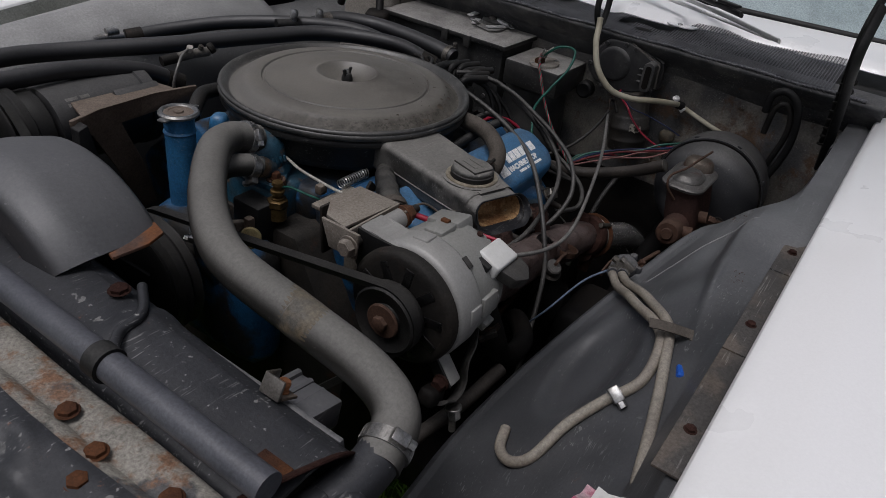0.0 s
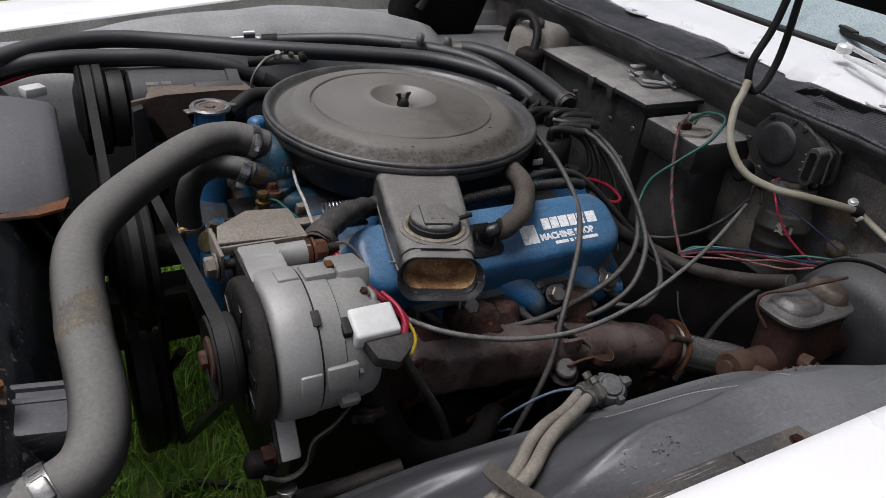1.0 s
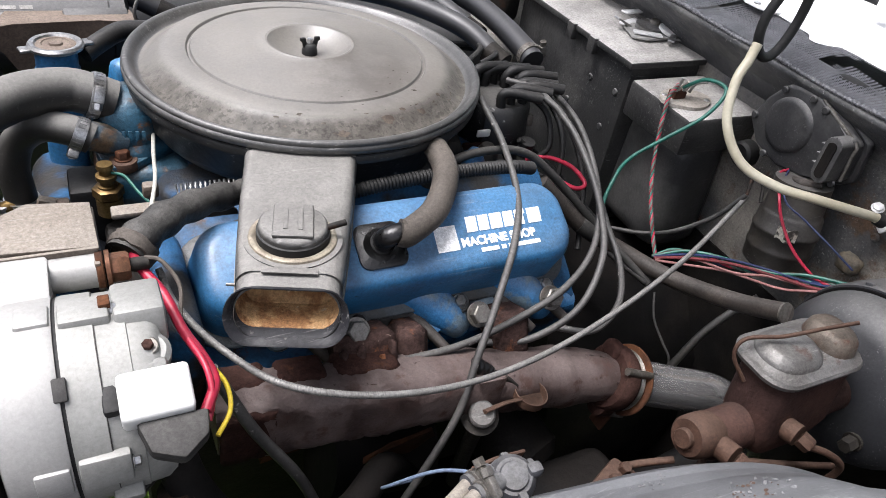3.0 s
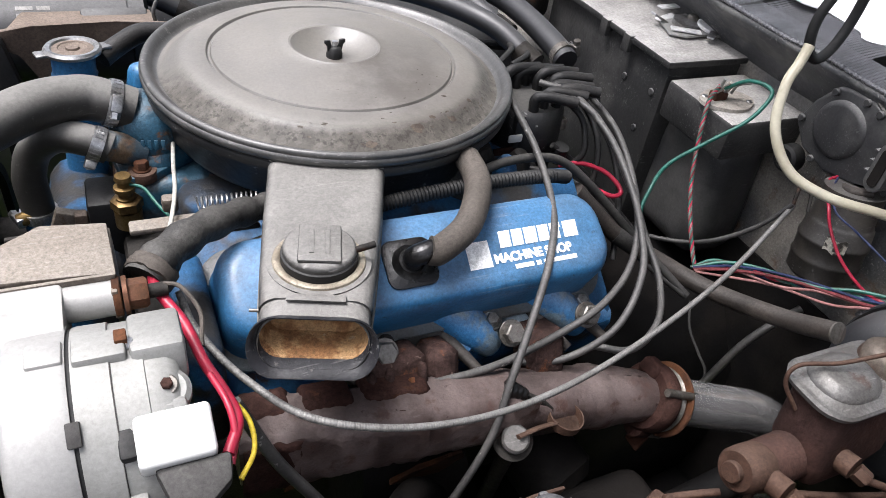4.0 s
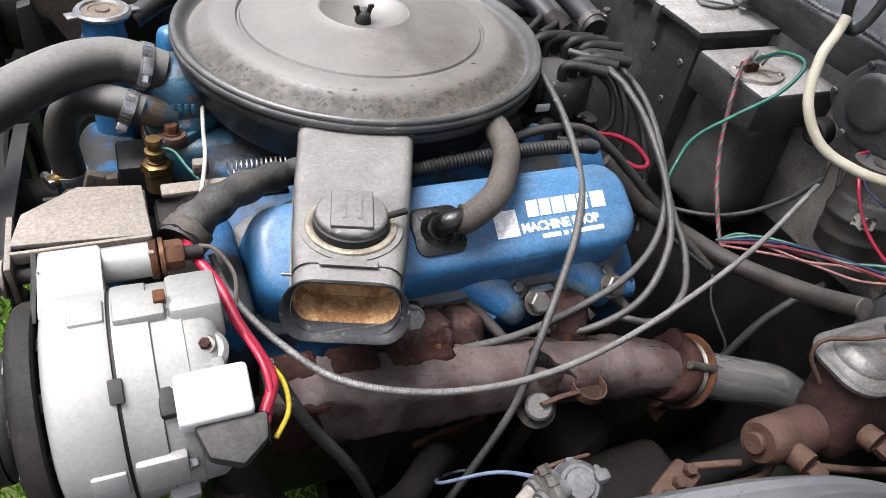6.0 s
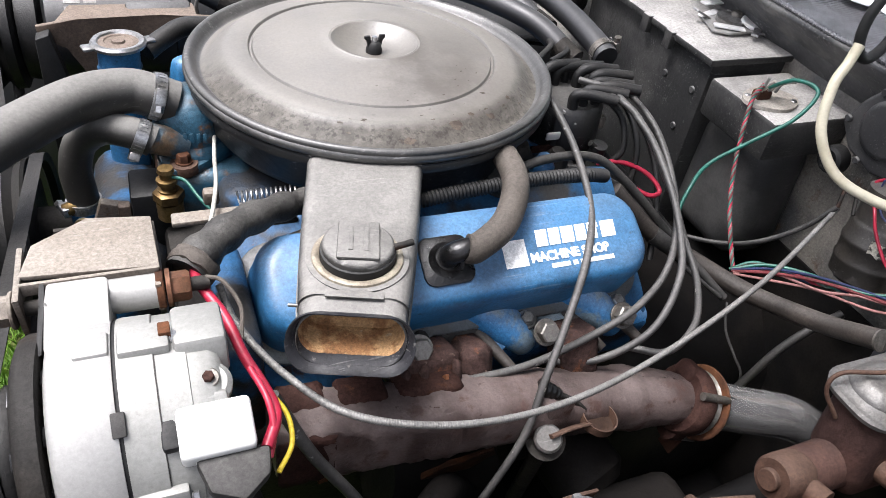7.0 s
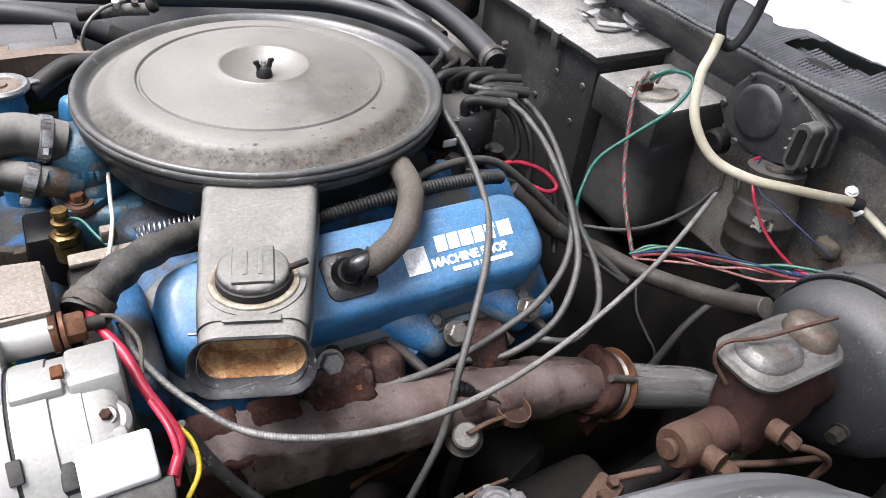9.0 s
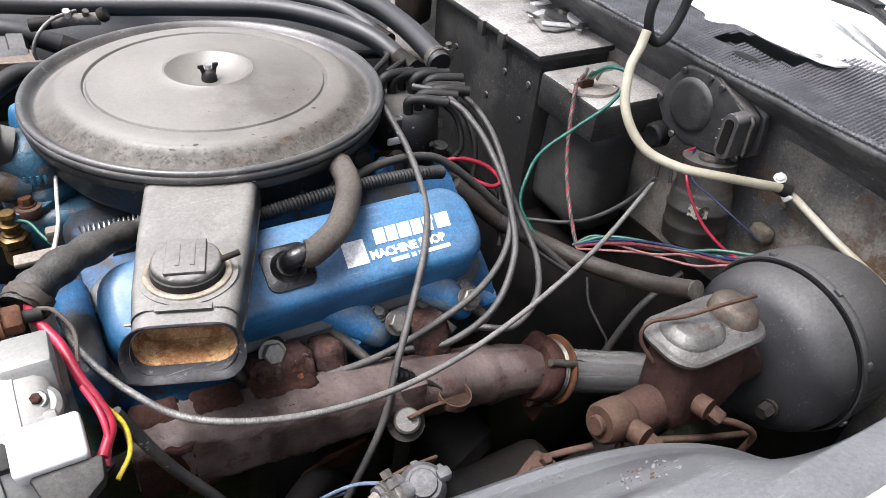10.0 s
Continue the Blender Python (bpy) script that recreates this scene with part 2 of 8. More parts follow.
    if met is not None and metal:
        inv = N.new("ShaderNodeMath")
        inv.operation = "MULTIPLY_ADD"
        Lk.new(met, inv.inputs[0])
        inv.inputs[1].default_value, inv.inputs[2].default_value = -metal, metal
        Lk.new(inv.outputs[0], bs.inputs["Metallic"])
    if coat:
        bs.inputs["Coat Weight"].default_value = coat
        bs.inputs["Coat Roughness"].default_value = 0.15
    if bump:
        b = N.new("ShaderNodeBump")
        b.inputs["Strength"].default_value = bump
        b.inputs["Distance"].default_value = 0.002
        Lk.new(noise(fine, 5.0, 0.6), b.inputs["Height"])
        Lk.new(b.outputs[0], bs.inputs["Normal"])
    return m


def grimy_lid():
    """Satin grey-black lid: blotchy dust, a darker, speckled, low-gloss band towards its edge on the near side, brown
    patch before the nut.
    """
    m = surface("satin_lid", (0.072, 0.069, 0.064), (0.104, 0.100, 0.092), 0.33, 0.0, 6, dust=0.65, dust_col=(0.165, 0.150, 0.126), spots=0.75, spot_col=(0.035, 0.030, 0.026), bump=0.10, fine=260, grime=0.35, scratch=0.15, scratch_col=(0.15, 0.145, 0.14), gritty=0.20, even=0.5, spec=1.0)
    nt = m.node_tree
    N, L = nt.nodes, nt.links
    bs = N["Principled BSDF"]
    geo = N.new("ShaderNodeNewGeometry")
    old = bs.inputs["Base Color"].links[0].from_socket

    def ramp(sock, a, b):
        r = N.new("ShaderNodeMapRange")
        r.interpolation_type = "SMOOTHSTEP"
        r.inputs["From Min"].default_value, r.inputs["From Max"].default_value = a, b
        L.new(sock, r.inputs["Value"])
        return r.outputs["Result"]

    def far_from(x, y):
        k = N.new("ShaderNodeVectorMath")
        k.operation = "DISTANCE"
        k.inputs[1].default_value = (x, y, 0.935)
        L.new(geo.outputs["Position"], k.inputs[0])
        return k.outputs["Value"]

    def blotch(sc, detail, a, b):
        t = N.new("ShaderNodeTexNoise")
        t.inputs["Scale"].default_value, t.inputs["Detail"].default_value, t.inputs["Roughness"].default_value = sc, detail, 0.7
        L.new(geo.outputs["Position"], t.inputs["Vector"])
        return ramp(t.outputs["Fac"], a, b)

    def times(*socks):
        out = socks[0]
        for q in socks[1:]:
            k = N.new("ShaderNodeMath")
            k.operation = "MULTIPLY"
            L.new(out, k.inputs[0])
            if isinstance(q, float):
                k.inputs[1].default_value = q
            else:
                L.new(q, k.inputs[1])
            out = k.outputs[0]
        return out

    def over(fac, a, col):
        k = N.new("ShaderNodeMix")
        k.data_type = "RGBA"
        L.new(fac, k.inputs["Factor"])
        L.new(a, k.inputs["A"])
        k.inputs["B"].default_value = (*col, 1)
        return k.outputs["Result"]

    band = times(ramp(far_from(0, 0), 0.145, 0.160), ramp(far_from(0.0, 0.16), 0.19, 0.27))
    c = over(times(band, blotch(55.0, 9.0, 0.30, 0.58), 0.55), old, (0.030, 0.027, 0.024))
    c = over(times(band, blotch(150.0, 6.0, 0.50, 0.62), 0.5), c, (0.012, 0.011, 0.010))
    patch = ramp(far_from(0.040, -0.075), 0.120, 0.02)
    c = over(times(patch, blotch(28.0, 10.0, 0.32, 0.62), 0.75), c, (0.055, 0.047, 0.039))
    L.new(c, bs.inputs["Base Color"])
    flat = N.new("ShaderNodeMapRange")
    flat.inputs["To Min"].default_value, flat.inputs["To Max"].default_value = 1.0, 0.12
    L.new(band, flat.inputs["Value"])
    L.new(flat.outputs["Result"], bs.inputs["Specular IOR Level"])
    return m


M_LID = grimy_lid()
M_BLACK = surface("black_paint", (0.007, 0.007, 0.0075), (0.012, 0.012, 0.012), 0.55, 0, 14, dust=0.22, dust_col=(0.13, 0.128, 0.12), bump=0.2)
M_HOUSING = surface("black_air_cleaner_body", (0.007, 0.007, 0.008), (0.014, 0.014, 0.013), 0.42, 0, 12, dust=0.25, bump=0.25, spots=0.3, scratch=0.25, spec=0.4)
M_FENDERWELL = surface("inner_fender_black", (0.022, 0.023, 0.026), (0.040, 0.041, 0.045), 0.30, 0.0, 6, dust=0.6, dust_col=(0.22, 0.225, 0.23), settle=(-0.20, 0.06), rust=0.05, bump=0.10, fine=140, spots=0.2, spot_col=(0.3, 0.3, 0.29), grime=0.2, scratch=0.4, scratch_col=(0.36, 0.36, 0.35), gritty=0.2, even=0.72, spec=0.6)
M_FIREWALL = surface("firewall_paint", (0.072, 0.073, 0.075), (0.190, 0.176, 0.155), 0.48, 0, 9, lo=0.38, hi=0.64, dust=0.6, dust_col=(0.22, 0.205, 0.18), rust=0.48, rust_col=(0.105, 0.066, 0.042), bump=0.6, spots=0.25, spot_col=(0.24, 0.23, 0.21), grime=0.7, scratch=0.9, scratch_col=(0.27, 0.26, 0.245), gritty=0.45, spec=0.3)
M_SNORKEL = surface("snorkel_dusty_metal", (0.030, 0.029, 0.027), (0.075, 0.072, 0.067), 0.40, 0.0, 24, lo=0.50, hi=0.62, dust=0.80, dust_col=(0.22, 0.212, 0.195), bump=0.35, fine=300, spots=0.8, spot_col=(0.030, 0.026, 0.023), grime=0.55, scratch=0.5, scratch_col=(0.34, 0.33, 0.31), gritty=0.25, even=0.62, spec=0.5)
M_MOUTH = surface("worn_black_lip", (0.012, 0.012, 0.014), (0.035, 0.035, 0.036), 0.5, 0.0, 40, lo=0.54, hi=0.66, bump=0.3, spots=0.4, spot_col=(0.14, 0.13, 0.12), scratch=0.5, scratch_col=(0.16, 0.155, 0.15), spec=0.25)
M_CREAMSTEEL = surface("worn_pale_steel", (0.30, 0.27, 0.21), (0.2, 0.17, 0.13), 0.5, 0.3, 40, bump=0.2)
M_SCUFF = surface("scuffed_brown_primer", (0.085, 0.068, 0.054), (0.055, 0.043, 0.034), 0.7, 0, 60, bump=0.2)
M_FOAM = surface("rusty_lining", (0.33, 0.20, 0.095), (0.20, 0.10, 0.042), 0.9, 0, 55, lo=0.46, hi=0.58, bump=0.8, fine=260, spots=0.7, spot_col=(0.42, 0.33, 0.22), gritty=0.5)
M_BLUE = surface("engine_blue", (0.027, 0.136, 0.282), (0.022, 0.098, 0.215), 0.36, 0, 9, dust=0.28, dust_col=(0.216, 0.238, 0.259), spots=0.55, spot_col=(0.007, 0.011, 0.014), bump=0.10, coat=0.08, grime=0.8, scratch=0.2, spec=0.45)
M_BLUEGREASE = surface("engine_blue_grimy", (0.012, 0.072, 0.165), (0.019, 0.018, 0.017), 0.45, 0, 16, lo=0.42, hi=0.56, dust=0.09, dust_col=(0.15, 0.145, 0.135), rust=0.3, rust_col=(0.055, 0.028, 0.015), bump=0.5, grime=0.8)
M_RUST = surface("exhaust_rust", (0.112, 0.084, 0.077), (0.052, 0.033, 0.029), 0.45, 0.15, 19, lo=0.40, hi=0.62, dust=0.25, dust_col=(0.20, 0.175, 0.165), rust=0.45, rust_col=(0.050, 0.022, 0.016), bump=0.75, fine=110, spots=1.0, spot_col=(0.024, 0.008, 0.006), grime=0.35, scratch=0.3, scratch_col=(0.19, 0.165, 0.155), gritty=0.2)
M_RUSTDARK = surface("dark_rust", (0.027, 0.0125, 0.010), (0.048, 0.025, 0.020), 0.8, 0, 20, dust=0.0, rust=0.25, rust_col=(0.0600, 0.0260, 0.0140), bump=0.8, fine=140, gritty=0.55, spec=0.1)
M_RUSTFLAKE = surface("scaling_rust", (0.056, 0.033, 0.028), (0.026, 0.015, 0.013), 0.8, 0, 34, lo=0.44, hi=0.56, rust=0.35, rust_col=(0.115, 0.046, 0.022), bump=0.9, fine=160, spots=0.7, spot_col=(0.20, 0.15, 0.125), gritty=0.6, spec=0.15)
M_RUSTBRIGHT = surface("brown_rust", (0.0847, 0.0329, 0.0133), (0.0427, 0.0175, 0.0098), 0.85, 0, 22, bump=0.6, fine=150)
M_IRON = surface("dark_iron", (0.014, 0.013, 0.012), (0.024, 0.021, 0.018), 0.6, 0.1, 10, dust=0.06, rust=0.25, rust_col=(0.035, 0.017, 0.010), bump=0.6, fine=120, spec=0.1)
M_ALU = surface("cast_aluminium", (0.315, 0.311, 0.298), (0.278, 0.274, 0.261), 0.5, 0.3, 14, dust=0.15, dust_col=(0.3142, 0.3079, 0.2890), bump=0.07, fine=420, grime=0.2, scratch=0.25, scratch_col=(0.1885, 0.1885, 0.1759), gritty=0.12, spec=0.5)
M_ALU2 = surface("aged_cast_aluminium", (0.2611, 0.2611, 0.2451), (0.2176, 0.2176, 0.2031), 0.52, 0.3, 14, dust=0.25, dust_col=(0.2611, 0.2539, 0.2394), bump=0.10, fine=420, spots=0.4, spot_col=(0.1451, 0.1378, 0.1233), grime=0.25, scratch=0.3, scratch_col=(0.1814, 0.1814, 0.1668), gritty=0.16, spec=0.4)
M_STEEL = surface("zinc_steel", (0.400, 0.400, 0.400), (0.264, 0.256, 0.240), 0.35, 0.9, 30, bump=0.1, spec=0.5)
M_CHROME = surface("bright_pipe", (0.88, 0.87, 0.86), (0.66, 0.65, 0.64), 0.17, 0.85, 9, lo=0.45, hi=0.7, bump=0.03, grime=0.15, scratch=0.6, scratch_col=(0.06, 0.05, 0.045), gritty=0.03, spec=0.5)
M_BRACKET = surface("brown_steel_plate", (0.1142, 0.0910, 0.0730), (0.1662, 0.1459, 0.1249), 0.6, 0.1, 14, dust=0.80, dust_col=(0.265, 0.240, 0.205), rust=0.25, rust_col=(0.0831, 0.0390, 0.0181), bump=0.5, grime=0.6, scratch=0.3)
M_RUBBER = surface("grey_black_rubber", (0.009, 0.009, 0.009), (0.017, 0.016, 0.015), 0.45, 0, 13, dust=0.22, dust_col=(0.094, 0.091, 0.085), bump=0.25, fine=500)
M_HOSE = surface("old_radiator_hose", (0.022, 0.021, 0.019), (0.030, 0.028, 0.025), 0.42, 0, 9, dust=0.85, dust_col=(0.19, 0.184, 0.17), bump=0.1, fine=420, spots=0.15, spot_col=(0.25, 0.24, 0.22), grime=0.15, scratch=0.06, gritty=0.10, even=0.75, spec=0.4)
M_HOSE2 = surface("brown_grey_hose", (0.047, 0.040, 0.033), (0.072, 0.062, 0.052), 0.65, 0, 14, dust=0.4, dust_col=(0.132, 0.116, 0.102), bump=0.35, fine=400)
M_WIRE = surface("grey_plug_wire", (0.028, 0.027, 0.026), (0.048, 0.046, 0.043), 0.42, 0, 30, dust=0.45, dust_col=(0.16, 0.154, 0.145), bump=0.15, spots=0.6, spot_col=(0.34, 0.33, 0.31), spec=0.4)
M_GREYCABLE = surface("grey_cable", (0.160, 0.156, 0.148), (0.120, 0.116, 0.108), 0.45, 0.3, 30, dust=0.4, dust_col=(0.304, 0.296, 0.280), bump=0.15)
M_WHITE = surface("white_car_paint", (0.86, 0.86, 0.86), (0.84, 0.84, 0.835), 0.3, 0, 3, bump=0.02, coat=0.4, grime=0, gritty=0.03, spec=0.5)
M_SUPPORT = surface("flaking_support_panel", (0.06, 0.062, 0.066), (0.24, 0.225, 0.195), 0.6, 0.1, 14, lo=0.47, hi=0.51, dust=0.2, rust=0.55, rust_col=(0.17, 0.075, 0.03), bump=0.9, fine=90, spots=0.6, spot_col=(0.03, 0.025, 0.02), grime=0.6, scratch=0.3, gritty=0.5)
M_TANK = surface("scraped_black_tank", (0.016, 0.017, 0.020), (0.21, 0.21, 0.20), 0.38, 0, 46, lo=0.655, hi=0.685, dust=0.35, dust_col=(0.075, 0.077, 0.084), rust=0.06, bump=0.45, fine=70, spots=0.9, spot_col=(0.34, 0.34, 0.33), grime=0.3, scratch=0.7, scratch_col=(0.3, 0.3, 0.29), gritty=0.3, spec=0.5)
M_BAR = surface("satin_bar", (0.062, 0.065, 0.078), (0.075, 0.078, 0.09), 0.4, 0, 10, dust=0.3, dust_col=(0.110, 0.110, 0.121), bump=0.08, spec=0.5)
M_RUSTTAB = surface("orange_rust_plate", (0.165, 0.066, 0.028), (0.088, 0.055, 0.044), 0.8, 0, 30, bump=0.5)
M_SHROUD = surface("dusty_fan_shroud", (0.022, 0.022, 0.025), (0.032, 0.032, 0.035), 0.30, 0, 7, dust=0.8, dust_col=(0.14, 0.142, 0.148), bump=0.12, spots=0.2, grime=0.3, scratch=0.1, gritty=0.08, even=0.8, spec=0.6)
M_TUBE = surface("yellowed_hose", (0.46, 0.43, 0.33), (0.38, 0.345, 0.25), 0.32, 0, 18, dust=0.2, dust_col=(0.42, 0.40, 0.34), bump=0.08, grime=0.25, gritty=0.10, spec=0.5)
M_RED = surface("red_wire", (0.33, 0.014, 0.038), (0.25, 0.012, 0.030), 0.40, 0, 40, bump=0.05, grime=0.45, gritty=0.1, spec=0.5)
M_GREEN = surface("green_wire", (0.0098, 0.1078, 0.0784), (0.0070, 0.0735, 0.0539), 0.45, 0, 40, bump=0.05, spec=0.5)
M_BLUEWIRE = surface("blue_wire", (0.020, 0.030, 0.085), (0.018, 0.026, 0.060), 0.45, 0, 40, bump=0.05)
M_PALEBLUE = surface("pale_blue_wire", (0.13, 0.17, 0.24), (0.10, 0.13, 0.19), 0.45, 0, 40, bump=0.05, spec=0.4)
M_YELLOW = surface("yellow_wire", (0.480, 0.360, 0.024), (0.400, 0.288, 0.024), 0.45, 0, 40, bump=0.05)
M_RUBBER2 = surface("grey_dusty_rubber", (0.023, 0.022, 0.021), (0.036, 0.035, 0.032), 0.6, 0, 18, dust=0.4, dust_col=(0.110, 0.105, 0.099), bump=0.3)
M_WHITEPL = surface("white_plastic", (0.60, 0.60, 0.585), (0.56, 0.56, 0.54), 0.4, 0, 30, dust=0.05, bump=0.03, grime=0.1, gritty=0.06, spec=0.5)
M_BRASS = surface("brass_fitting", (0.19, 0.125, 0.05), (0.11, 0.07, 0.03), 0.4, 0.8, 60, bump=0.2)
M_COPPER = surface("rusty_copper_nut", (0.143, 0.066, 0.039), (0.099, 0.050, 0.028), 0.5, 0.4, 60, rust=0.3, bump=0.3)
M_MC = surface("rusty_master_cylinder", (0.040, 0.023, 0.020), (0.060, 0.032, 0.026), 0.6, 0.1, 16, dust=0.15, dust_col=(0.14, 0.10, 0.08), rust=0.2, rust_col=(0.085, 0.04, 0.022), bump=0.5, spec=0.1)
M_MCLID = surface("zinc_cap", (0.125, 0.122, 0.118), (0.090, 0.085, 0.079), 0.40, 0.35, 20, dust=0.15, rust=0.3, rust_col=(0.0477, 0.0239, 0.0173), bump=0.2, grime=0.5, scratch=0.3)
M_BOOSTER = surface("booster_paint", (0.022, 0.023, 0.026), (0.034, 0.035, 0.038), 0.42, 0, 8, dust=0.6, dust_col=(0.19, 0.185, 0.175), bump=0.15, scratch=0.3, gritty=0.25, spec=0.5)
M_HOSETAN = surface("tan_worn_hose", (0.110, 0.088, 0.058), (0.060, 0.056, 0.049), 0.6, 0, 45, lo=0.40, hi=0.62, dust=0.5, dust_col=(0.19, 0.178, 0.155), bump=0.3)
M_STEEL2 = surface("dull_steel", (0.187, 0.176, 0.160), (0.121, 0.110, 0.094), 0.45, 0.7, 40, rust=0.15, bump=0.2)
M_BLUEGREASE2 = surface("blue_casting", (0.018, 0.072, 0.115), (0.034, 0.046, 0.052), 0.36, 0.1, 30, lo=0.46, hi=0.62, dust=0.14, dust_col=(0.20, 0.19, 0.17), rust=0.36, rust_col=(0.099, 0.050, 0.025), bump=0.6, fine=160, grime=0.8, spec=0.4)
M_STAINED = surface("rust_stained_blue", (0.115, 0.078, 0.046), (0.032, 0.062, 0.085), 0.45, 0.1, 38, lo=0.44, hi=0.60, dust=0.15, rust=0.4, rust_col=(0.12, 0.055, 0.022), bump=0.5, fine=160, grime=0.6, spec=0.4)
M_BRASSDULL = surface("dull_yellow_plating", (0.209, 0.171, 0.088), (0.154, 0.127, 0.066), 0.5, 0.5, 40, bump=0.2)
M_CREAMWIRE = surface("pale_line", (0.408, 0.399, 0.357), (0.323, 0.315, 0.281), 0.5, 0, 40, bump=0.1)
M_SHEATH = surface("split_sheath", (0.012, 0.012, 0.012), (0.030, 0.029, 0.027), 0.5, 0, 26, lo=0.5, hi=0.6, dust=0.25, dust_col=(0.22, 0.21, 0.19), bump=0.8, fine=110, grime=0.5, gritty=0.5)
M_HEATER = surface("dusty_heater_case", (0.022, 0.022, 0.022), (0.046, 0.045, 0.043), 0.42, 0, 10, lo=0.45, hi=0.65, dust=1.2, dust_col=(0.42, 0.405, 0.38), bump=0.35, fine=200, spots=0.2, spot_col=(0.2, 0.2, 0.19), scratch=0.4, scratch_col=(0.22, 0.22, 0.21), gritty=0.35)
M_BLOWER = surface("blower_black", (0.030, 0.030, 0.031), (0.062, 0.061, 0.059), 0.36, 0, 12, dust=1.0, dust_col=(0.24, 0.235, 0.225), bump=0.3, scratch=0.3, scratch_col=(0.2, 0.2, 0.19), gritty=0.25, spec=0.4)
M_ARM = surface("bright_wiper_metal", (0.80, 0.80, 0.79), (0.66, 0.66, 0.65), 0.3, 0.25, 30, bump=0.04, grime=0.2, gritty=0.1, spec=0.5)
M_COWL = surface("scuffed_cowl_black", (0.060, 0.061, 0.064), (0.125, 0.123, 0.119), 0.45, 0, 16, lo=0.46, hi=0.64, dust=0.55, dust_col=(0.20, 0.195, 0.185), rust=0.12, rust_col=(0.09, 0.06, 0.04), bump=0.5, fine=150, spots=0.5, spot_col=(0.26, 0.255, 0.245), grime=0.6, scratch=0.9, scratch_col=(0.30, 0.295, 0.285), gritty=0.4, spec=0.3)
M_BLUE2 = surface("chipped_blue", (0.035, 0.165, 0.36), (0.155, 0.215, 0.255), 0.4, 0, 30, lo=0.50, hi=0.60, dust=0.35, dust_col=(0.30, 0.32, 0.33), rust=0.2, rust_col=(0.060, 0.036, 0.026), bump=0.35, grime=0.6, spec=0.4)
M_OILY = surface("oily_black", (0.004, 0.004, 0.004), (0.008, 0.007, 0.007), 0.3, 0, 40, bump=0.4, spec=0.5)
M_FOIL = surface("foil_tag", (0.62, 0.59, 0.50), (0.06, 0.055, 0.05), 0.3, 0.4, 90, lo=0.5, hi=0.6, bump=0.1)
M_GREENGREY = surface("grey_green_wire", (0.110, 0.165, 0.138), (0.083, 0.121, 0.105), 0.5, 0, 40, bump=0.05)
M_REDDULL = surface("dull_red_wire", (0.150, 0.030, 0.034), (0.110, 0.024, 0.026), 0.5, 0, 40, bump=0.05)
M_PINK = surface("pink_wire", (0.290, 0.140, 0.130), (0.220, 0.105, 0.095), 0.5, 0, 40, bump=0.05)
M_BROWN = surface("brown_wire", (0.055, 0.028, 0.017), (0.044, 0.022, 0.011), 0.5, 0, 40, bump=0.05)
M_HARNESS = surface("brown_wiring_tube", (0.026, 0.022, 0.019), (0.045, 0.037, 0.031), 0.5, 0, 20, dust=0.4, dust_col=(0.132, 0.121, 0.110), bump=0.3)
M_RUSTPALE = surface("pale_rust", (0.0658, 0.0357, 0.0238), (0.0441, 0.0217, 0.0140), 0.75, 0.1, 26, dust=0.35, dust_col=(0.1155, 0.0847, 0.0672), bump=0.5)
M_MCRUSTLID = surface("rust_stained_cap", (0.085, 0.055, 0.042), (0.13, 0.11, 0.09), 0.5, 0.4, 26, rust=0.4, rust_col=(0.066, 0.028, 0.017), bump=0.2)
M_BRACKET2 = surface("tan_bracket", (0.083, 0.061, 0.047), (0.055, 0.039, 0.029), 0.7, 0, 10, dust=0.6, dust_col=(0.24, 0.20, 0.168), rust=0.2, bump=0.3)
M_RUBBER3 = surface("clean_black_hose", (0.012, 0.012, 0.0135), (0.018, 0.018, 0.019), 0.36, 0, 10, dust=0.4, dust_col=(0.12, 0.12, 0.122), bump=0.05, gritty=0.15, even=0.8, spec=0.5)
M_DUSTWHITE = surface("dusty_white_plastic", (0.400, 0.376, 0.336), (0.272, 0.248, 0.216), 0.7, 0, 8, dust=0.4, dust_col=(0.320, 0.296, 0.256), bump=0.3)
M_PUMP = surface("grey_pump", (0.062, 0.064, 0.070), (0.040, 0.041, 0.045), 0.55, 0.1, 50, dust=0.3, bump=0.3)
M_CREAM = surface("cream_rubber", (0.2280, 0.2032, 0.1640), (0.1784, 0.1536, 0.1240), 0.5, 0, 22, dust=0.3, bump=0.1, spec=0.4)
M_BLUECLIP = surface("blue_plastic", (0.016, 0.096, 0.440), (0.016, 0.080, 0.360), 0.4, 0, 30, bump=0)
M_PINKWRAP = surface("pink_wrapper", (0.496, 0.064, 0.160), (0.576, 0.440, 0.464), 0.4, 0, 20, bump=0.1)
M_GRASS = surface("grass_blades", (0.13, 0.27, 0.030), (0.22, 0.35, 0.050), 0.6, 0, 25, bump=0)
M_SOIL = surface("lawn_ground", (0.080, 0.150, 0.025), (0.120, 0.130, 0.040), 0.9, 0, 18, bump=0.6, fine=60)
M_MESH = surface("wire_screen", (0.21, 0.21, 0.22), (0.15, 0.15, 0.16), 0.5, 0.3, 30, bump=0.1)
M_DUSTGREY = surface("dusty_grey_casting", (0.075, 0.070, 0.064), (0.12, 0.112, 0.10), 0.7, 0, 16, dust=0.5, dust_col=(0.24, 0.225, 0.20), rust=0.2, rust_col=(0.07, 0.04, 0.022), bump=0.7, fine=120, grime=0.6, gritty=0.5)
M_FLANGE = surface("greasy_flange", (0.045, 0.060, 0.070), (0.03, 0.029, 0.027), 0.4, 0, 30, dust=0.3, dust_col=(0.2, 0.2, 0.19), bump=0.5, grime=0.6, spec=0.4)
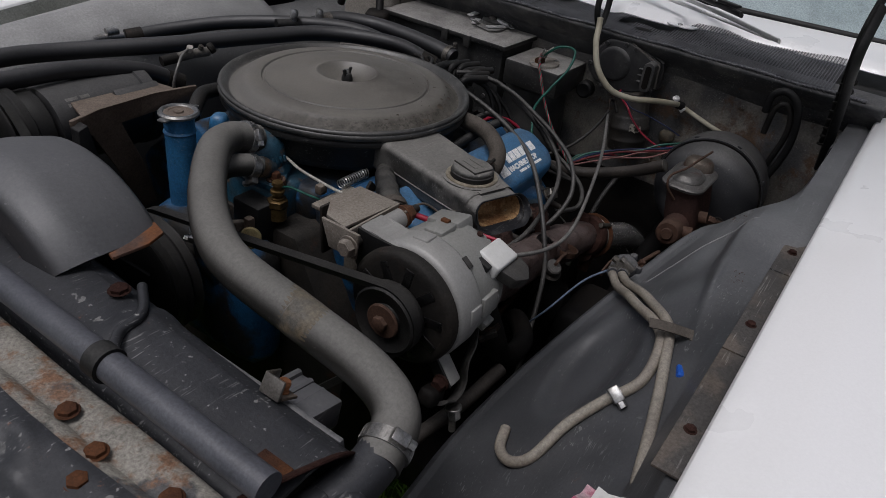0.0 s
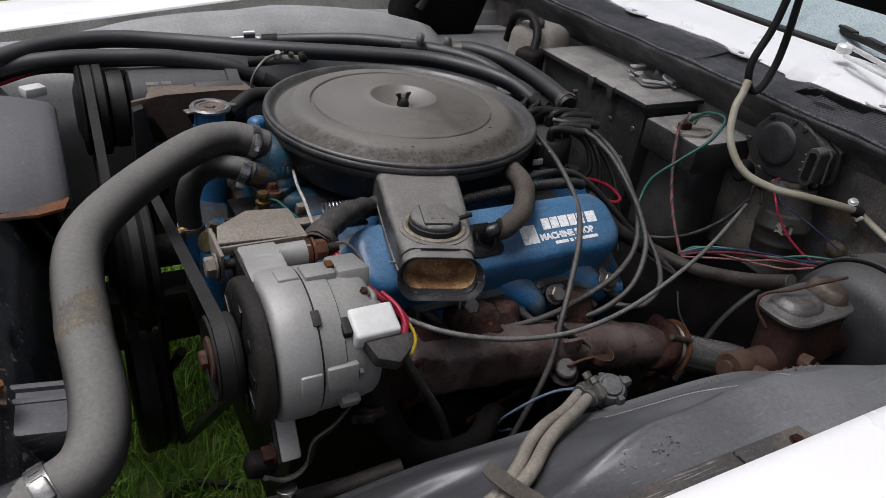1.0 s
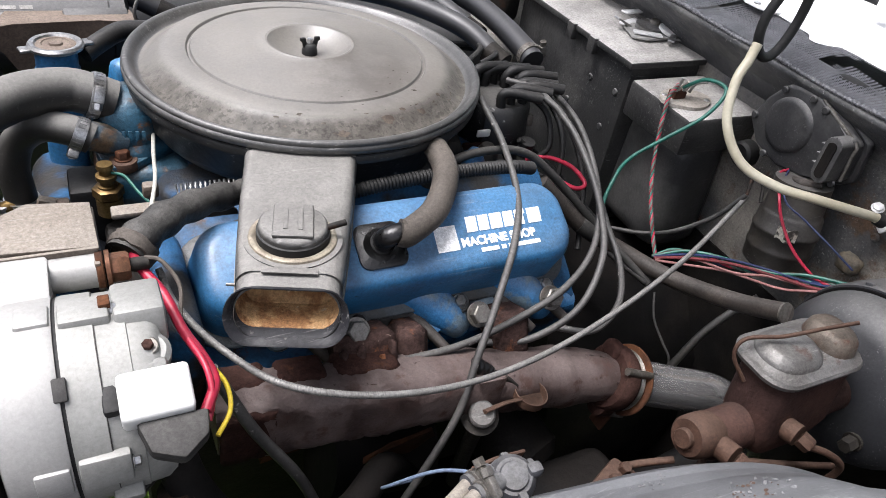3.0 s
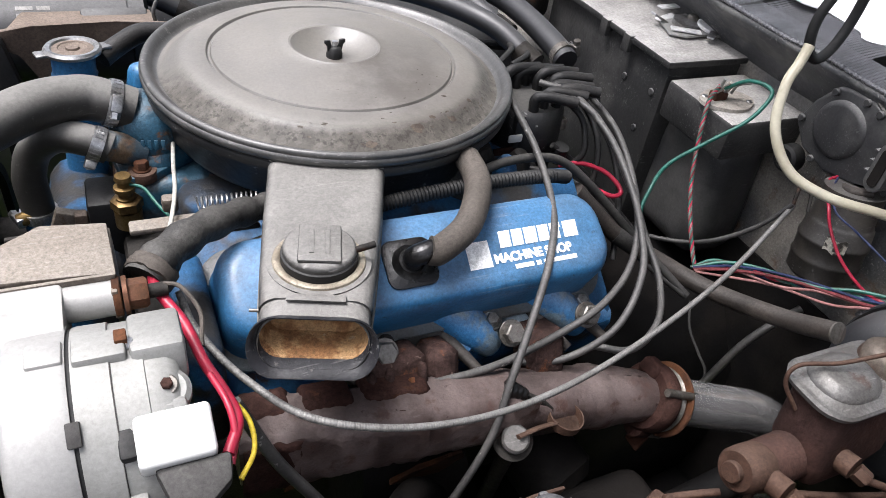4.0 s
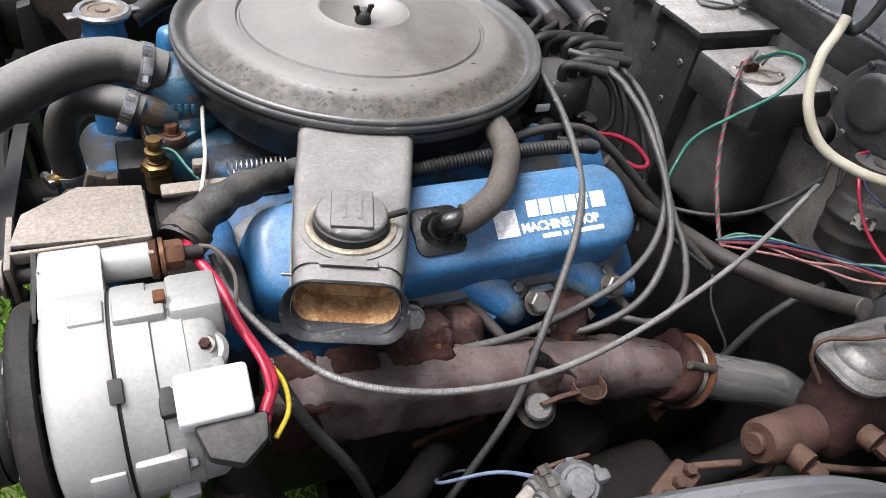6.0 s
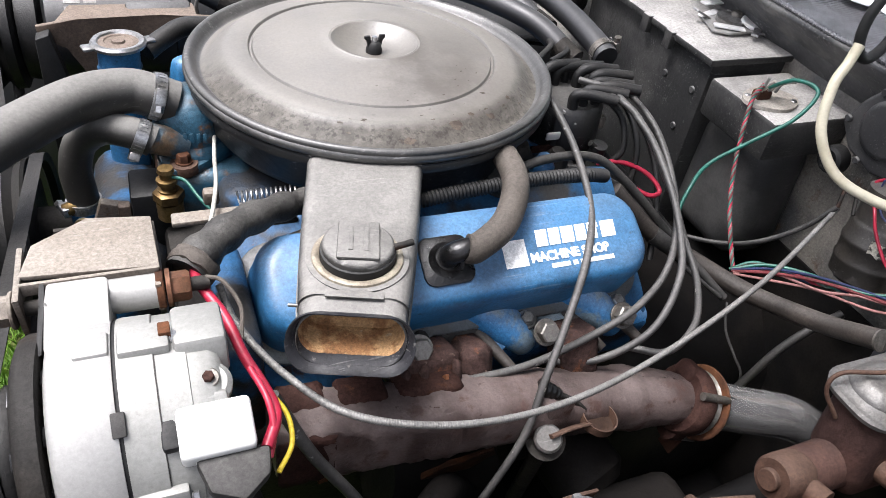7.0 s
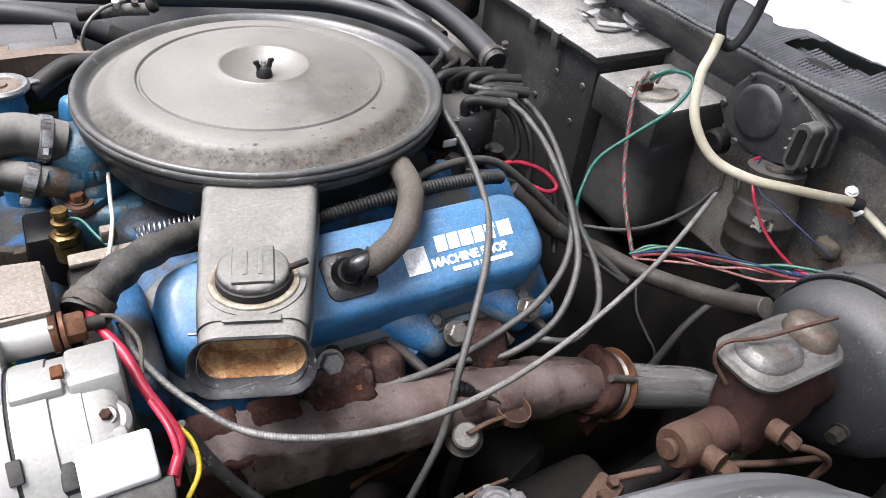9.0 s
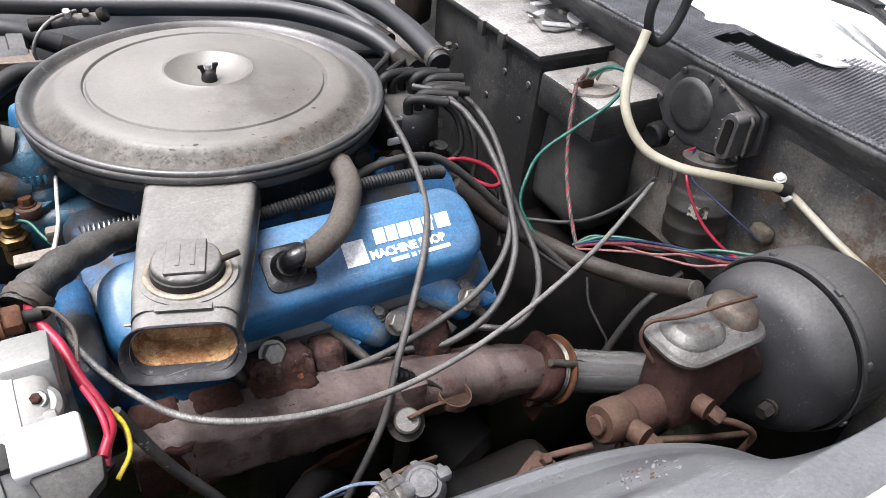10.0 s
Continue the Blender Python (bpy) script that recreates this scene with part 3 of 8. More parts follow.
M_RIM = surface("worn_black_rim", (0.030, 0.030, 0.029), (0.060, 0.058, 0.055), 0.36, 0.0, 22, dust=0.3, dust_col=(0.13, 0.125, 0.115), bump=0.15, spots=0.6, spot_col=(0.20, 0.19, 0.18), grime=0.4, scratch=0.6, scratch_col=(0.25, 0.24, 0.23), spec=0.7)
M_FARWELL = surface("pale_dusty_inner_fender", (0.045, 0.046, 0.048), (0.065, 0.066, 0.068), 0.38, 0, 6, dust=0.95, dust_col=(0.36, 0.36, 0.355), bump=0.1, spots=0.2, grime=0.2, gritty=0.15, even=0.7, spec=0.5)
M_COMP = surface("dusty_black_compressor", (0.020, 0.020, 0.021), (0.030, 0.030, 0.031), 0.38, 0, 10, dust=0.6, dust_col=(0.14, 0.138, 0.135), bump=0.15, gritty=0.25, even=0.6, spec=0.35)
M_CAN = surface("brown_black_can", (0.022, 0.020, 0.018), (0.040, 0.035, 0.029), 0.42, 0, 16, dust=0.4, rust=0.15, rust_col=(0.06, 0.04, 0.026), bump=0.2, grime=0.6, scratch=0.3, spec=0.4)
M_STRIP = surface("scuffed_flange", (0.030, 0.029, 0.029), (0.085, 0.068, 0.054), 0.5, 0, 16, lo=0.5, hi=0.62, dust=0.4, dust_col=(0.14, 0.13, 0.12), rust=0.12, rust_col=(0.10, 0.055, 0.03), bump=0.2, scratch=0.5)
# near-black for low black parts, also painted as shade behind the engine
M_DEEP = surface("black_parts_and_shade", (0.0055, 0.0052, 0.0052), (0.011, 0.0095, 0.0085), 0.7, 0, 12, bump=0.4, fine=120, spec=0.1)
M_PANEL = surface("grey_black_panel", (0.040, 0.041, 0.045), (0.060, 0.060, 0.064), 0.36, 0, 9, dust=0.6, dust_col=(0.22, 0.22, 0.22), bump=0.2, scratch=0.2, gritty=0.25, spec=0.4)
M_GLASS = surface("dusty_windshield", (0.32, 0.40, 0.42), (0.26, 0.34, 0.36), 0.12, 0, 6, dust=0.25, bump=0, spec=0.5)

# ---- ground ----
gb = bmesh.new()
bmesh.ops.create_grid(gb, x_segments=60, y_segments=60, size=300)
solo("ground", gb, M_SOIL, "green lawn under and round the car", "ground", kind="structure")


def build_grass():
    rnd = random.Random(4)
    vs, fs = [], []
    for _ in range(15000):
        x, y = rnd.uniform(-0.95, 0.35), rnd.uniform(-0.35, 1.5)
        a, h, w = rnd.uniform(0, 6.28), rnd.uniform(0.03, 0.085), rnd.uniform(0.0015, 0.003)
        lx, ly = rnd.gauss(0, 0.03), rnd.gauss(0, 0.03)
        dx, dy = math.cos(a) * w, math.sin(a) * w
        k = len(vs)
        vs += [(x - dx, y - dy, 0), (x + dx, y + dy, 0), (x + lx * 0.4 + dx * 0.8, y + ly * 0.4 + dy * 0.8, h * 0.6),
               (x + lx * 0.4 - dx * 0.8, y + ly * 0.4 - dy * 0.8, h * 0.6), (x + lx, y + ly, h)]
        fs += [(k, k + 1, k + 2, k + 3), (k + 3, k + 2, k + 4)]
    me = bpy.data.meshes.new("grass")
    me.from_pydata(vs, [], fs)
    me.materials.append(M_GRASS)
    tagged(new("grass", me), "long green grass blades below the engine bay", "grass", kind="stuff")


build_grass()

# ---- body panels of the car ----
WX = [-0.62, -0.45, -0.3, -0.2, -0.1, -0.05, 0.0, 0.05, 0.1, 0.15, 0.2, 0.25, 0.3, 0.4, 0.6]
WY = [-0.44, -0.44, -0.45, -0.47, -0.488, -0.497, -0.508, -0.525, -0.540, -0.548, -0.553, -0.568, -0.58, -0.59, -0.60]
WZ = [0.60, 0.66, 0.735, 0.775, 0.797, 0.807, 0.819, 0.841, 0.858, 0.851, 0.840, 0.820, 0.785, 0.70, 0.64]
WT = [0.78, 0.82, 0.855, 0.886, 0.922, 0.928, 0.930, 0.930, 0.926, 0.915, 0.893, 0.850, 0.795, 0.70, 0.64]


def eased(x, table):
    """A table over WX, rounded at its corners."""
    return sum(float(np.interp(x + d, WX, table)) for d in (-0.03, -0.015, 0, 0.015, 0.03)) / 5


def well(u, v):
    """Inner fender: flange by the outer fender, a shelf, then a long slope to a brow and a drop."""
    x = -0.62 + 1.2 * u
    cy, cz, top = eased(x, WY), eased(x, WZ), eased(x, WT)
    far = min(1.0, max(0.0, (x + 0.05) / 0.15))
    shelf = (0.3 * 0.922 + 0.7 * top) * (1 - far) + 0.930 * far
    mid = 0.5 * (cy - 0.6165)
    prof = [(-0.700, 0.925), (-0.672, 0.922 + 0.012 * far), (-0.645, shelf), (-0.6165, top), (mid - 0.01, 0.5 * (cz + top) + 0.010), (cy - 0.024, cz + 0.018), (cy - 0.010, cz + 0.006), (cy, cz), (cy + 0.007, cz - 0.009), (cy + 0.013, cz - 0.024),
            (cy + 0.025, cz - 0.07), (cy + 0.04, cz - 0.2), (cy + 0.05, 0.46)]
    k = v * (len(prof) - 1)
    i = min(int(k), len(prof) - 2)
    f = k - i
    y = prof[i][0] * (1 - f) + prof[i + 1][0] * f
    z = prof[i][1] * (1 - f) + prof[i + 1][1] * f
    # pressed channel and dents
    fade = 1 / (1 + math.exp((x - 0.085) / 0.012)) / (1 + math.exp((-0.16 - x) / 0.02))
    line = y + 0.604 + 0.14 * max(0.0, -x - 0.05)
    z -= 0.0050 * fade / (1 + math.exp(-line / 0.0015)) / (1 + math.exp((line - 0.018) / 0.006))
    z += 0.0028 * fade * math.exp(-((line + 0.006) / 0.0045) ** 2)
    z -= 0.020 * math.exp(-(((x + 0.205) / 0.080) ** 2 + ((y + 0.545) / 0.034) ** 2) ** 3)
    z += 0.003 * math.sin(x * 47 + y * 31) * math.exp(-((y + 0.60) / 0.05) ** 2)
    return Vector((x, y, z))


def well_at(x, y, lift=0.0):
    """Point of the inner fender's upper side under a place in plan."""
    u = (x + 0.62) / 1.2
    v = min((k / 400 for k in range(260)), key=lambda q: abs(well(u, q).y - y))
    return well(u, v) + Vector((0, 0, lift))


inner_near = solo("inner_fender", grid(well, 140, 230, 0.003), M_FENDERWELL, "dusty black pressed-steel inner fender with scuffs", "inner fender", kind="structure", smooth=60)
part("pressed_edge", tube([well_at(-0.037 + 0.104 * k / 14, -0.536 - 0.082 * k / 14, 0.0003) for k in range(15)], 0.0006, 6), M_FARWELL, inner_near, "thin pale line along the edge of the pressing")
rnd = random.Random(12)
for cx, cy, n, rr, m, lb in ((-0.086, -0.636, 16, 0.010, M_RUSTPALE, "flaking rusty patch"), (-0.086, -0.636, 44, 0.028, M_PANEL, "dark scab of old dirt"), (0.110, -0.594, 40, 0.024, M_PANEL, "dark scab of old dirt"), (0.112, -0.592, 16, 0.014, M_RUSTPALE, "flaking rusty patch"), (0.078, -0.546, 20, 0.012, M_PANEL, "dark scab of old dirt")):
    own = bmesh.new()
    for k in range(n):
        a, q = rnd.uniform(0, 6.28), rr * math.sqrt(rnd.random())
        c0 = well_at(cx + 1.3 * q * math.cos(a), cy + 0.7 * q * math.sin(a), 0.0006)
        s0 = rnd.uniform(0.0005, 0.0019)
        own.faces.new([own.verts.new(c0 + Vector((s0 * rnd.uniform(0.5, 1.3) * math.cos(b), s0 * 0.6 * rnd.uniform(0.5, 1.3) * math.sin(b), rnd.uniform(0, 0.0006)))) for b in (0, 1.1, 2.0, 3.2, 4.1, 5.3)])
    part("flakes", own, m, inner_near, lb, smooth=0)


def far_well(u, v):
    x = -0.62 + 1.25 * u
    arch = max(0.0, 1 - ((x + 0.03) / 0.36) ** 2)
    top = 0.86 + 0.06 * math.sqrt(arch)
    e = 0.872 + 0.13 * min(x, 0.15)
    prof = [(0.70, e - 0.01), (0.672, e), (0.65, min(e, top) - 0.004), (0.60, min(top, e + 0.05)), (0.52, top + 0.012), (0.46, top - 0.02), (0.42, top - 0.10), (0.40, top - 0.25), (0.40, 0.50)]
    k = v * (len(prof) - 1)
    i = min(int(k), len(prof) - 2)
    f = k - i
    return Vector((x, prof[i][0] * (1 - f) + prof[i + 1][0] * f, prof[i][1] * (1 - f) + prof[i + 1][1] * f))


solo("inner_fender", grid(far_well, 50, 28, 0.003), M_FARWELL, "dusty black inner fender hump behind the hoses", "inner fender", kind="structure", smooth=60)


def fender(side, edge_z, label):
    """White outer fender: top with its inner lip, rounded shoulder and side."""
    s = side
    prof = [(0.688, -0.03), (0.684, -0.004), (0.686, 0.0), (0.74, 0.012), (0.86, 0.008), (0.93, -0.02), (0.965, -0.08), (0.975, -0.18), (0.98, -0.26)]

    def fn(u, v):
        x = -0.85 + 1.75 * u
        k = v * (len(prof) - 1)
        i = min(int(k), len(prof) - 2)
        f = k - i
        y = prof[i][0] * (1 - f) + prof[i + 1][0] * f
        z = prof[i][1] * (1 - f) + prof[i + 1][1] * f
        return Vector((x, s * y, edge_z(x) + z))
    return solo("fender", grid(fn, 24, 40, 0.002), M_WHITE, label, "fender", kind="structure", smooth=60)


fender(-1, lambda x: 0.95, "glossy white front fender with a rolled inner lip")
fender(1, lambda x: 0.922 + 0.13 * min(x, 0.15), "glossy white far fender along the engine bay")

M_PRIMER = surface("grey_green_primer", (0.30, 0.31, 0.285), (0.22, 0.23, 0.205), 0.55, 0, 6, dust=0.3, dust_col=(0.4, 0.4, 0.37), bump=0.1, spots=0.5, spot_col=(0.04, 0.04, 0.04))
solo("fender_wall", grid(lambda u, v: Vector((-0.62 + 1.25 * u, 0.683 - 0.012 * v, 0.918 + 0.13 * min(-0.62 + 1.25 * u, 0.15) - 0.048 * v)), 30, 6, 0.002), M_PRIMER, "pale grey-green inner wall of the far fender", "fender wall", kind="structure")

# firewall, cowl, screen
fw = thing("firewall", (0.58, 0, 0.4), "grimy dark firewall panel with rust and scratches", "firewall", kind="structure")


def fw_sheet(u, v):
    y = -0.70 + 1.4 * u
    z = 0.30 + 0.68 * v
    return Vector((0.572 + 0.006 * math.sin(y * 14) * math.sin(z * 18) + 0.05 * max(0, 0.55 - z), y, z))


part("panel", grid(fw_sheet, 60, 30, 0.004), M_FIREWALL, fw, smooth=60)
# shade low on the firewall, put in as a separate near-black sheet
part("lower_shade_sheet", grid(lambda u, v: fw_sheet(0.11 + 0.75 * u, 0.58 * v) - Vector((0.010 + 0.03 * (1 - v), 0, 0)), 40, 14, 0.004), M_DEEP, fw, "near-black sheet standing in for shade on the lower firewall", smooth=60)
cw = thing("cowl", (0.5, 0, 0.98), "dusty black cowl lip with a torn wire screen", "cowl", kind="structure")
part("lip", prism([(0.574, 0.905), (0.553, 0.938), (0.524, 0.963), (0.513, 0.975), (0.517, 0.9815), (0.575, 0.985), (0.60, 0.93)], (0, 1.38, 0), (0, -0.69, 0), (1, 0, 0), (0, 0, 1), 0.003), M_COWL, cw)
part("folded_edge", tube([(0.516, -0.66 + 0.055 * k, 0.9835 + 0.0015 * math.sin(2.3 * k)) for k in range(24)], 0.0028, 8, 3, wave=0.25, pitch=0.006), M_MESH, cw, "rolled edge of the wire screen")
part("plenum_floor", box((0.69, 0, 0.965), (0.24, 1.38, 0.01), 0.002), M_BLACK, cw)
rnd = random.Random(5)


def white_edge(y):
    """Front edge of the white cowl panel, with its bites and tabs."""
    return float(np.interp(y, [-0.70, -0.45, -0.36, -0.325, -0.312, -0.285, -0.222, -0.180, -0.172, -0.160, -0.145, -0.118, 0.0, 0.2, 0.7], [0.664, 0.655, 0.656, 0.650, 0.628, 0.602, 0.609, 0.604, 0.580, 0.578, 0.601, 0.606, 0.610, 0.602, 0.606])) + 0.003 * math.sin(y * 61)


def cowl_top(u, v):
    y = -0.70 + 1.4 * u
    x0 = white_edge(y)
    x = x0 + (0.80 - x0) * v
    return Vector((x, y, 1.008 + 0.016 * v - 0.012 * max(0, 0.08 - v) / 0.08))


part("white_panel", grid(cowl_top, 160, 14, 0.003), M_WHITE, cw, "white painted cowl panel below the windshield", smooth=60)
for ty in (-0.303, -0.05, 0.22):
    tabm = prism([(-0.032, 0), (-0.026, -0.018), (-0.012, -0.026), (0.012, -0.026), (0.026, -0.018), (0.032, 0)], (0, 0, 0.003), (white_edge(ty) + 0.004, ty, 1.000), (0, 1, 0), (1, 0, 0), 0.0008)
    tab = part("tab", tabm, M_WHITE, cw)
    part("bolt", disc((white_edge(ty) - 0.012, ty, 1.003), (0, 0, 1), 0.005, 0.002, 0.0005, 14), M_STEEL, tab)

scr = thing("cowl_screen", (0.54, -0.2, 0.99), "torn grey wire screen along the cowl", "screen")


def screen(y0, y1, x0, x1, tear):
    """Woven wire: fine bars both ways, with a torn hole."""
    own = bmesh.new()
    st = 0.0052
    ny, nx = int((y1 - y0) / st), int((x1 - x0) / st)

    def at(x, y):
        return Vector((x, y, 0.9870 + 0.0195 * (x - x0) / (x1 - x0) + 0.004 * math.sin(y * 24) * math.sin((x - x0) * 30)))

    def strip(a, b, w):
        d = (b - a).normalized()
        o = Vector((d.y, -d.x, 0)) * w
        q = [own.verts.new(a - o), own.verts.new(b - o), own.verts.new(b + o), own.verts.new(a + o)]
        own.faces.new(q)
        q2 = [own.verts.new(v.co - Vector((0, 0, 0.0012))) for v in q]
        own.faces.new(q2[::-1])
    for i in range(ny):
        y = y0 + i * st
        for k in range(6):
            xa, xb = x0 + (x1 - x0) * k / 6, x0 + (x1 - x0) * (k + 1) / 6
            if not tear((xa + xb) / 2, y):
                strip(at(xa, y), at(xb, y), 0.0008)
    for i in range(nx):
        x = x0 + i * st
        for k in range(int((y1 - y0) / 0.02)):
            ya, yb = y0 + k * 0.02, y0 + (k + 1) * 0.02
            if not tear(x, (ya + yb) / 2):
                strip(at(x, ya), at(x, yb), 0.0008)
    return own


part("wire_mesh", screen(-0.60, -0.02, 0.516, 0.690, lambda x, y: ((x - 0.590 + 0.25 * (y + 0.245)) / 0.030) ** 2 + ((y + 0.245) / 0.055) ** 2 < 1 + 0.5 * math.sin(y * 120 + x * 60)), M_MESH, scr, smooth=0)
part("wire_mesh", screen(-0.02, 0.55, 0.516, 0.650, lambda x, y: False), M_MESH, scr, smooth=0)

ws = thing("windshield", (0.8, 0, 1.02), "pale tinted windshield above the cowl", "windshield", kind="structure")
part("pane", grid(lambda u, v: Vector((0.80 + 0.62 * v - 0.05 * (1 - (2 * u - 1) ** 2), -0.72 + 1.44 * u, 1.022 + 0.46 * v)), 20, 8, 0.006), M_GLASS, ws)
part("seal", tube([(0.80 - 0.05 * (1 - (2 * u - 1) ** 2), -0.72 + 1.44 * u, 1.024) for u in (0, 0.25, 0.5, 0.75, 1)], 0.008, 10), M_BLACK, ws)
wi = thing("wiper", (0.66, -0.2, 1.025), "bright metal wiper arm with a black blade", "wiper")
part("arm", tube([(0.700, -0.160, 1.046), (0.632, -0.277, 1.049), (0.566, -0.390, 1.048), (0.501, -0.501, 1.043)], 0.0062, 10, flat=0.45), M_ARM, wi)
part("arm", tube([(0.672, -0.180, 1.036), (0.630, -0.280, 1.037), (0.590, -0.375, 1.036), (0.535, -0.482, 1.036)], 0.0032, 10), M_ARM, wi)
part("pivot", disc((0.682, -0.168, 1.036), (0, 0, 1), 0.012, 0.014, 0.003, 20), M_ARM, wi)
part("blade", tube([(0.774, -0.094, 1.049), (0.738, -0.180, 1.050), (0.701, -0.265, 1.049), (0.664, -0.334, 1.047), (0.626, -0.403, 1.044)], 0.0075, 10, flat=0.6), M_BLACK, wi)
for bx, by, bl_ in ((0.768, -0.108, 0.046), (0.737, -0.182, 0.055), (0.690, -0.285, 0.055), (0.642, -0.372, 0.050)):
    part("carrier", box((bx, by, 1.055), (0.013, bl_, 0.006), 0.002, Matrix.Rotation(radians(-26), 3, "Z")), M_BLACK, wi)

# hood, raised on its rear hinges
hd = thing("hood", (0.52, 0, 1.12), "raised hood with a dark ribbed underside", "hood", kind="structure")
hm = Matrix.Translation((0.505, 0, 1.135)) @ Matrix.Rotation(radians(64), 4, "Y")
b = grid(lambda u, v: Vector((-1.38 * u, -0.72 + 1.44 * v, 0.035 + 0.03 * math.sin(math.pi * u))), 16, 16, 0.004)
b.transform(hm)
part("skin", b, M_WHITE, hd)
for yy in (-0.62, -0.22, 0.22, 0.62):
    b = box((-0.68, yy, 0.012), (1.26, 0.07, 0.03), 0.008)
    b.transform(hm)
    part("rib", b, M_BLACK, hd)
b = box((-0.68, 0, 0.027), (1.36, 1.42, 0.006), 0.002)
b.transform(hm)
part("inner_panel", b, M_BLACK, hd, "black underside panel")
b = box((-0.03, 0, 0.012), (0.06, 1.42, 0.03), 0.006)
b.transform(hm)
part("rear_rail", b, M_BLACK, hd)

part("hinge_link", tube([(0.50, -0.635, 0.86), (0.45, -0.632, 0.97), (0.36, -0.63, 1.075), (0.42, -0.63, 1.14)], 0.009, 10, flat=0.6), M_BLACK, hd)
part("hinge_link", tube([(0.52, -0.622, 0.90), (0.47, -0.622, 1.0), (0.40, -0.622, 1.10), (0.46, -0.625, 1.16)], 0.007, 10, flat=0.6), M_BLACK, hd)
part("hinge_spring", tube([(0.49 - 0.06 * k / 60 + 0.010 * math.cos(k * 0.9), -0.628 + 0.010 * math.sin(k * 0.9), 0.90 + 0.14 * k / 60) for k in range(61)], 0.0022, 6, 2), M_IRON, hd)
part("hinge_base", box((0.505, -0.642, 0.865), (0.10, 0.006, 0.10), 0.004), M_FENDERWELL, hd)
part("hinge_box", box((0.36, 0.575, 0.955), (0.20, 0.09, 0.20), 0.03, Matrix.Rotation(radians(20), 3, "Y"), seg=3), M_DEEP, hd)
part("hinge_link", tube([(0.28, 0.53, 0.93), (0.36, 0.55, 1.05), (0.46, 0.60, 1.15)], 0.012, 10, flat=0.6), M_BLACK, hd)
hcb = thing("hinge_cable", (0.5, -0.56, 0.86), "black cable looped by the hood hinge", "cable")
part("loop", tube([(0.500, -0.520, 0.925), (0.498, -0.522, 0.955), (0.498, -0.540, 0.968), (0.500, -0.562, 0.955), (0.505, -0.574, 0.920), (0.508, -0.576, 0.880), (0.510, -0.570, 0.845), (0.512, -0.560, 0.810)], 0.0065, 12), M_BLACK, hcb)
part("loop", tube([(0.512, -0.528, 0.885), (0.506, -0.532, 0.930), (0.505, -0.546, 0.946), (0.508, -0.560, 0.930), (0.514, -0.564, 0.895), (0.518, -0.556, 0.850), (0.520, -0.548, 0.815)], 0.0055, 12), M_RUBBER, hcb)
lc = thing("looped_cable", (0.45, -0.19, 1.0), "black looped cable hanging from the hood to the cowl", "cable")
part("loop", tube([(0.470, -0.200, 1.20), (0.458, -0.200, 1.10), (0.436, -0.200, 1.045), (0.438, -0.204, 1.012), (0.458, -0.204, 1.000), (0.482, -0.200, 1.018), (0.496, -0.196, 1.07), (0.488, -0.196, 1.20)], 0.0055, 12), M_BLACK, lc)

# radiator, support, shroud
rs = thing("radiator_support", (-0.62, 0, 0.7), "flaking rusty grey radiator support panel with bolts", "radiator support", kind="structure")


def support_sheet(u, v):
    y = -0.68 + 1.36 * u
    prof = [(-0.80, 0.84), (-0.735, 0.872), (-0.700, 0.892), (-0.690, 0.902), (-0.660, 0.906), (-0.648, 0.903), (-0.640, 0.896), (-0.618, 0.897), (-0.609, 0.894), (-0.604, 0.86), (-0.604, 0.60)]
    k = v * (len(prof) - 1)
    i = min(int(k), len(prof) - 2)
    f = k - i
    x, z = prof[i][0] * (1 - f) + prof[i + 1][0] * f, prof[i][1] * (1 - f) + prof[i + 1][1] * f
    dent = 0.010 * math.exp(-((y + 0.33) / 0.03) ** 2 - ((x + 0.71) / 0.022) ** 2)
    return Vector((x, y, z - dent + 0.002 * math.sin(y * 31) * math.sin(x * 40)))


part("panel", grid(support_sheet, 60, 40, 0.003), M_SUPPORT, rs, smooth=60)


def front_sheet(u, v):
    """Black panel lapped over the support's front part, with a pressed ring."""
    y = -0.68 + 1.36 * u
    w = 1 - v
    x = -0.652 - 0.150 * w - 0.004 * math.sin(y * 17)
    base = float(np.interp(x, [-0.80, -0.735, -0.700, -0.690, -0.660, -0.648], [0.84, 0.872, 0.892, 0.902, 0.906, 0.903])) + 0.004
    q = math.hypot((x + 0.690) / 0.9, (y + 0.292))
    base += 0.004 * math.exp(-((q - 0.026) / 0.006) ** 2) - 0.004 * math.exp(-(q / 0.017) ** 4)
    base += 0.003 * math.exp(-((x + 0.738) / 0.006) ** 2)
    return Vector((x, y, base))


part("front_panel", grid(front_sheet, 150, 44, 0.002), M_TANK, rs, "black painted front panel with a pressed ring", smooth=60)
for bx, by in ((-0.634, -0.292), (-0.667, -0.359), (-0.643, -0.341), (-0.634, -0.412), (-0.64, -0.12), (-0.66, 0.1)):
    part("bolt", hexbolt((bx, by, 0.904 + 0.005 * (bx < -0.65)), (0, 0, 1), 0.0075, 0.004), M_RUSTBRIGHT, rs)
tk = thing("radiator", (-0.54, 0, 0.4), "black radiator with a dusty top tank", "radiator")
part("core", box((-0.555, 0, 0.60), (0.05, 0.90, 0.52), 0.004), M_IRON, tk)


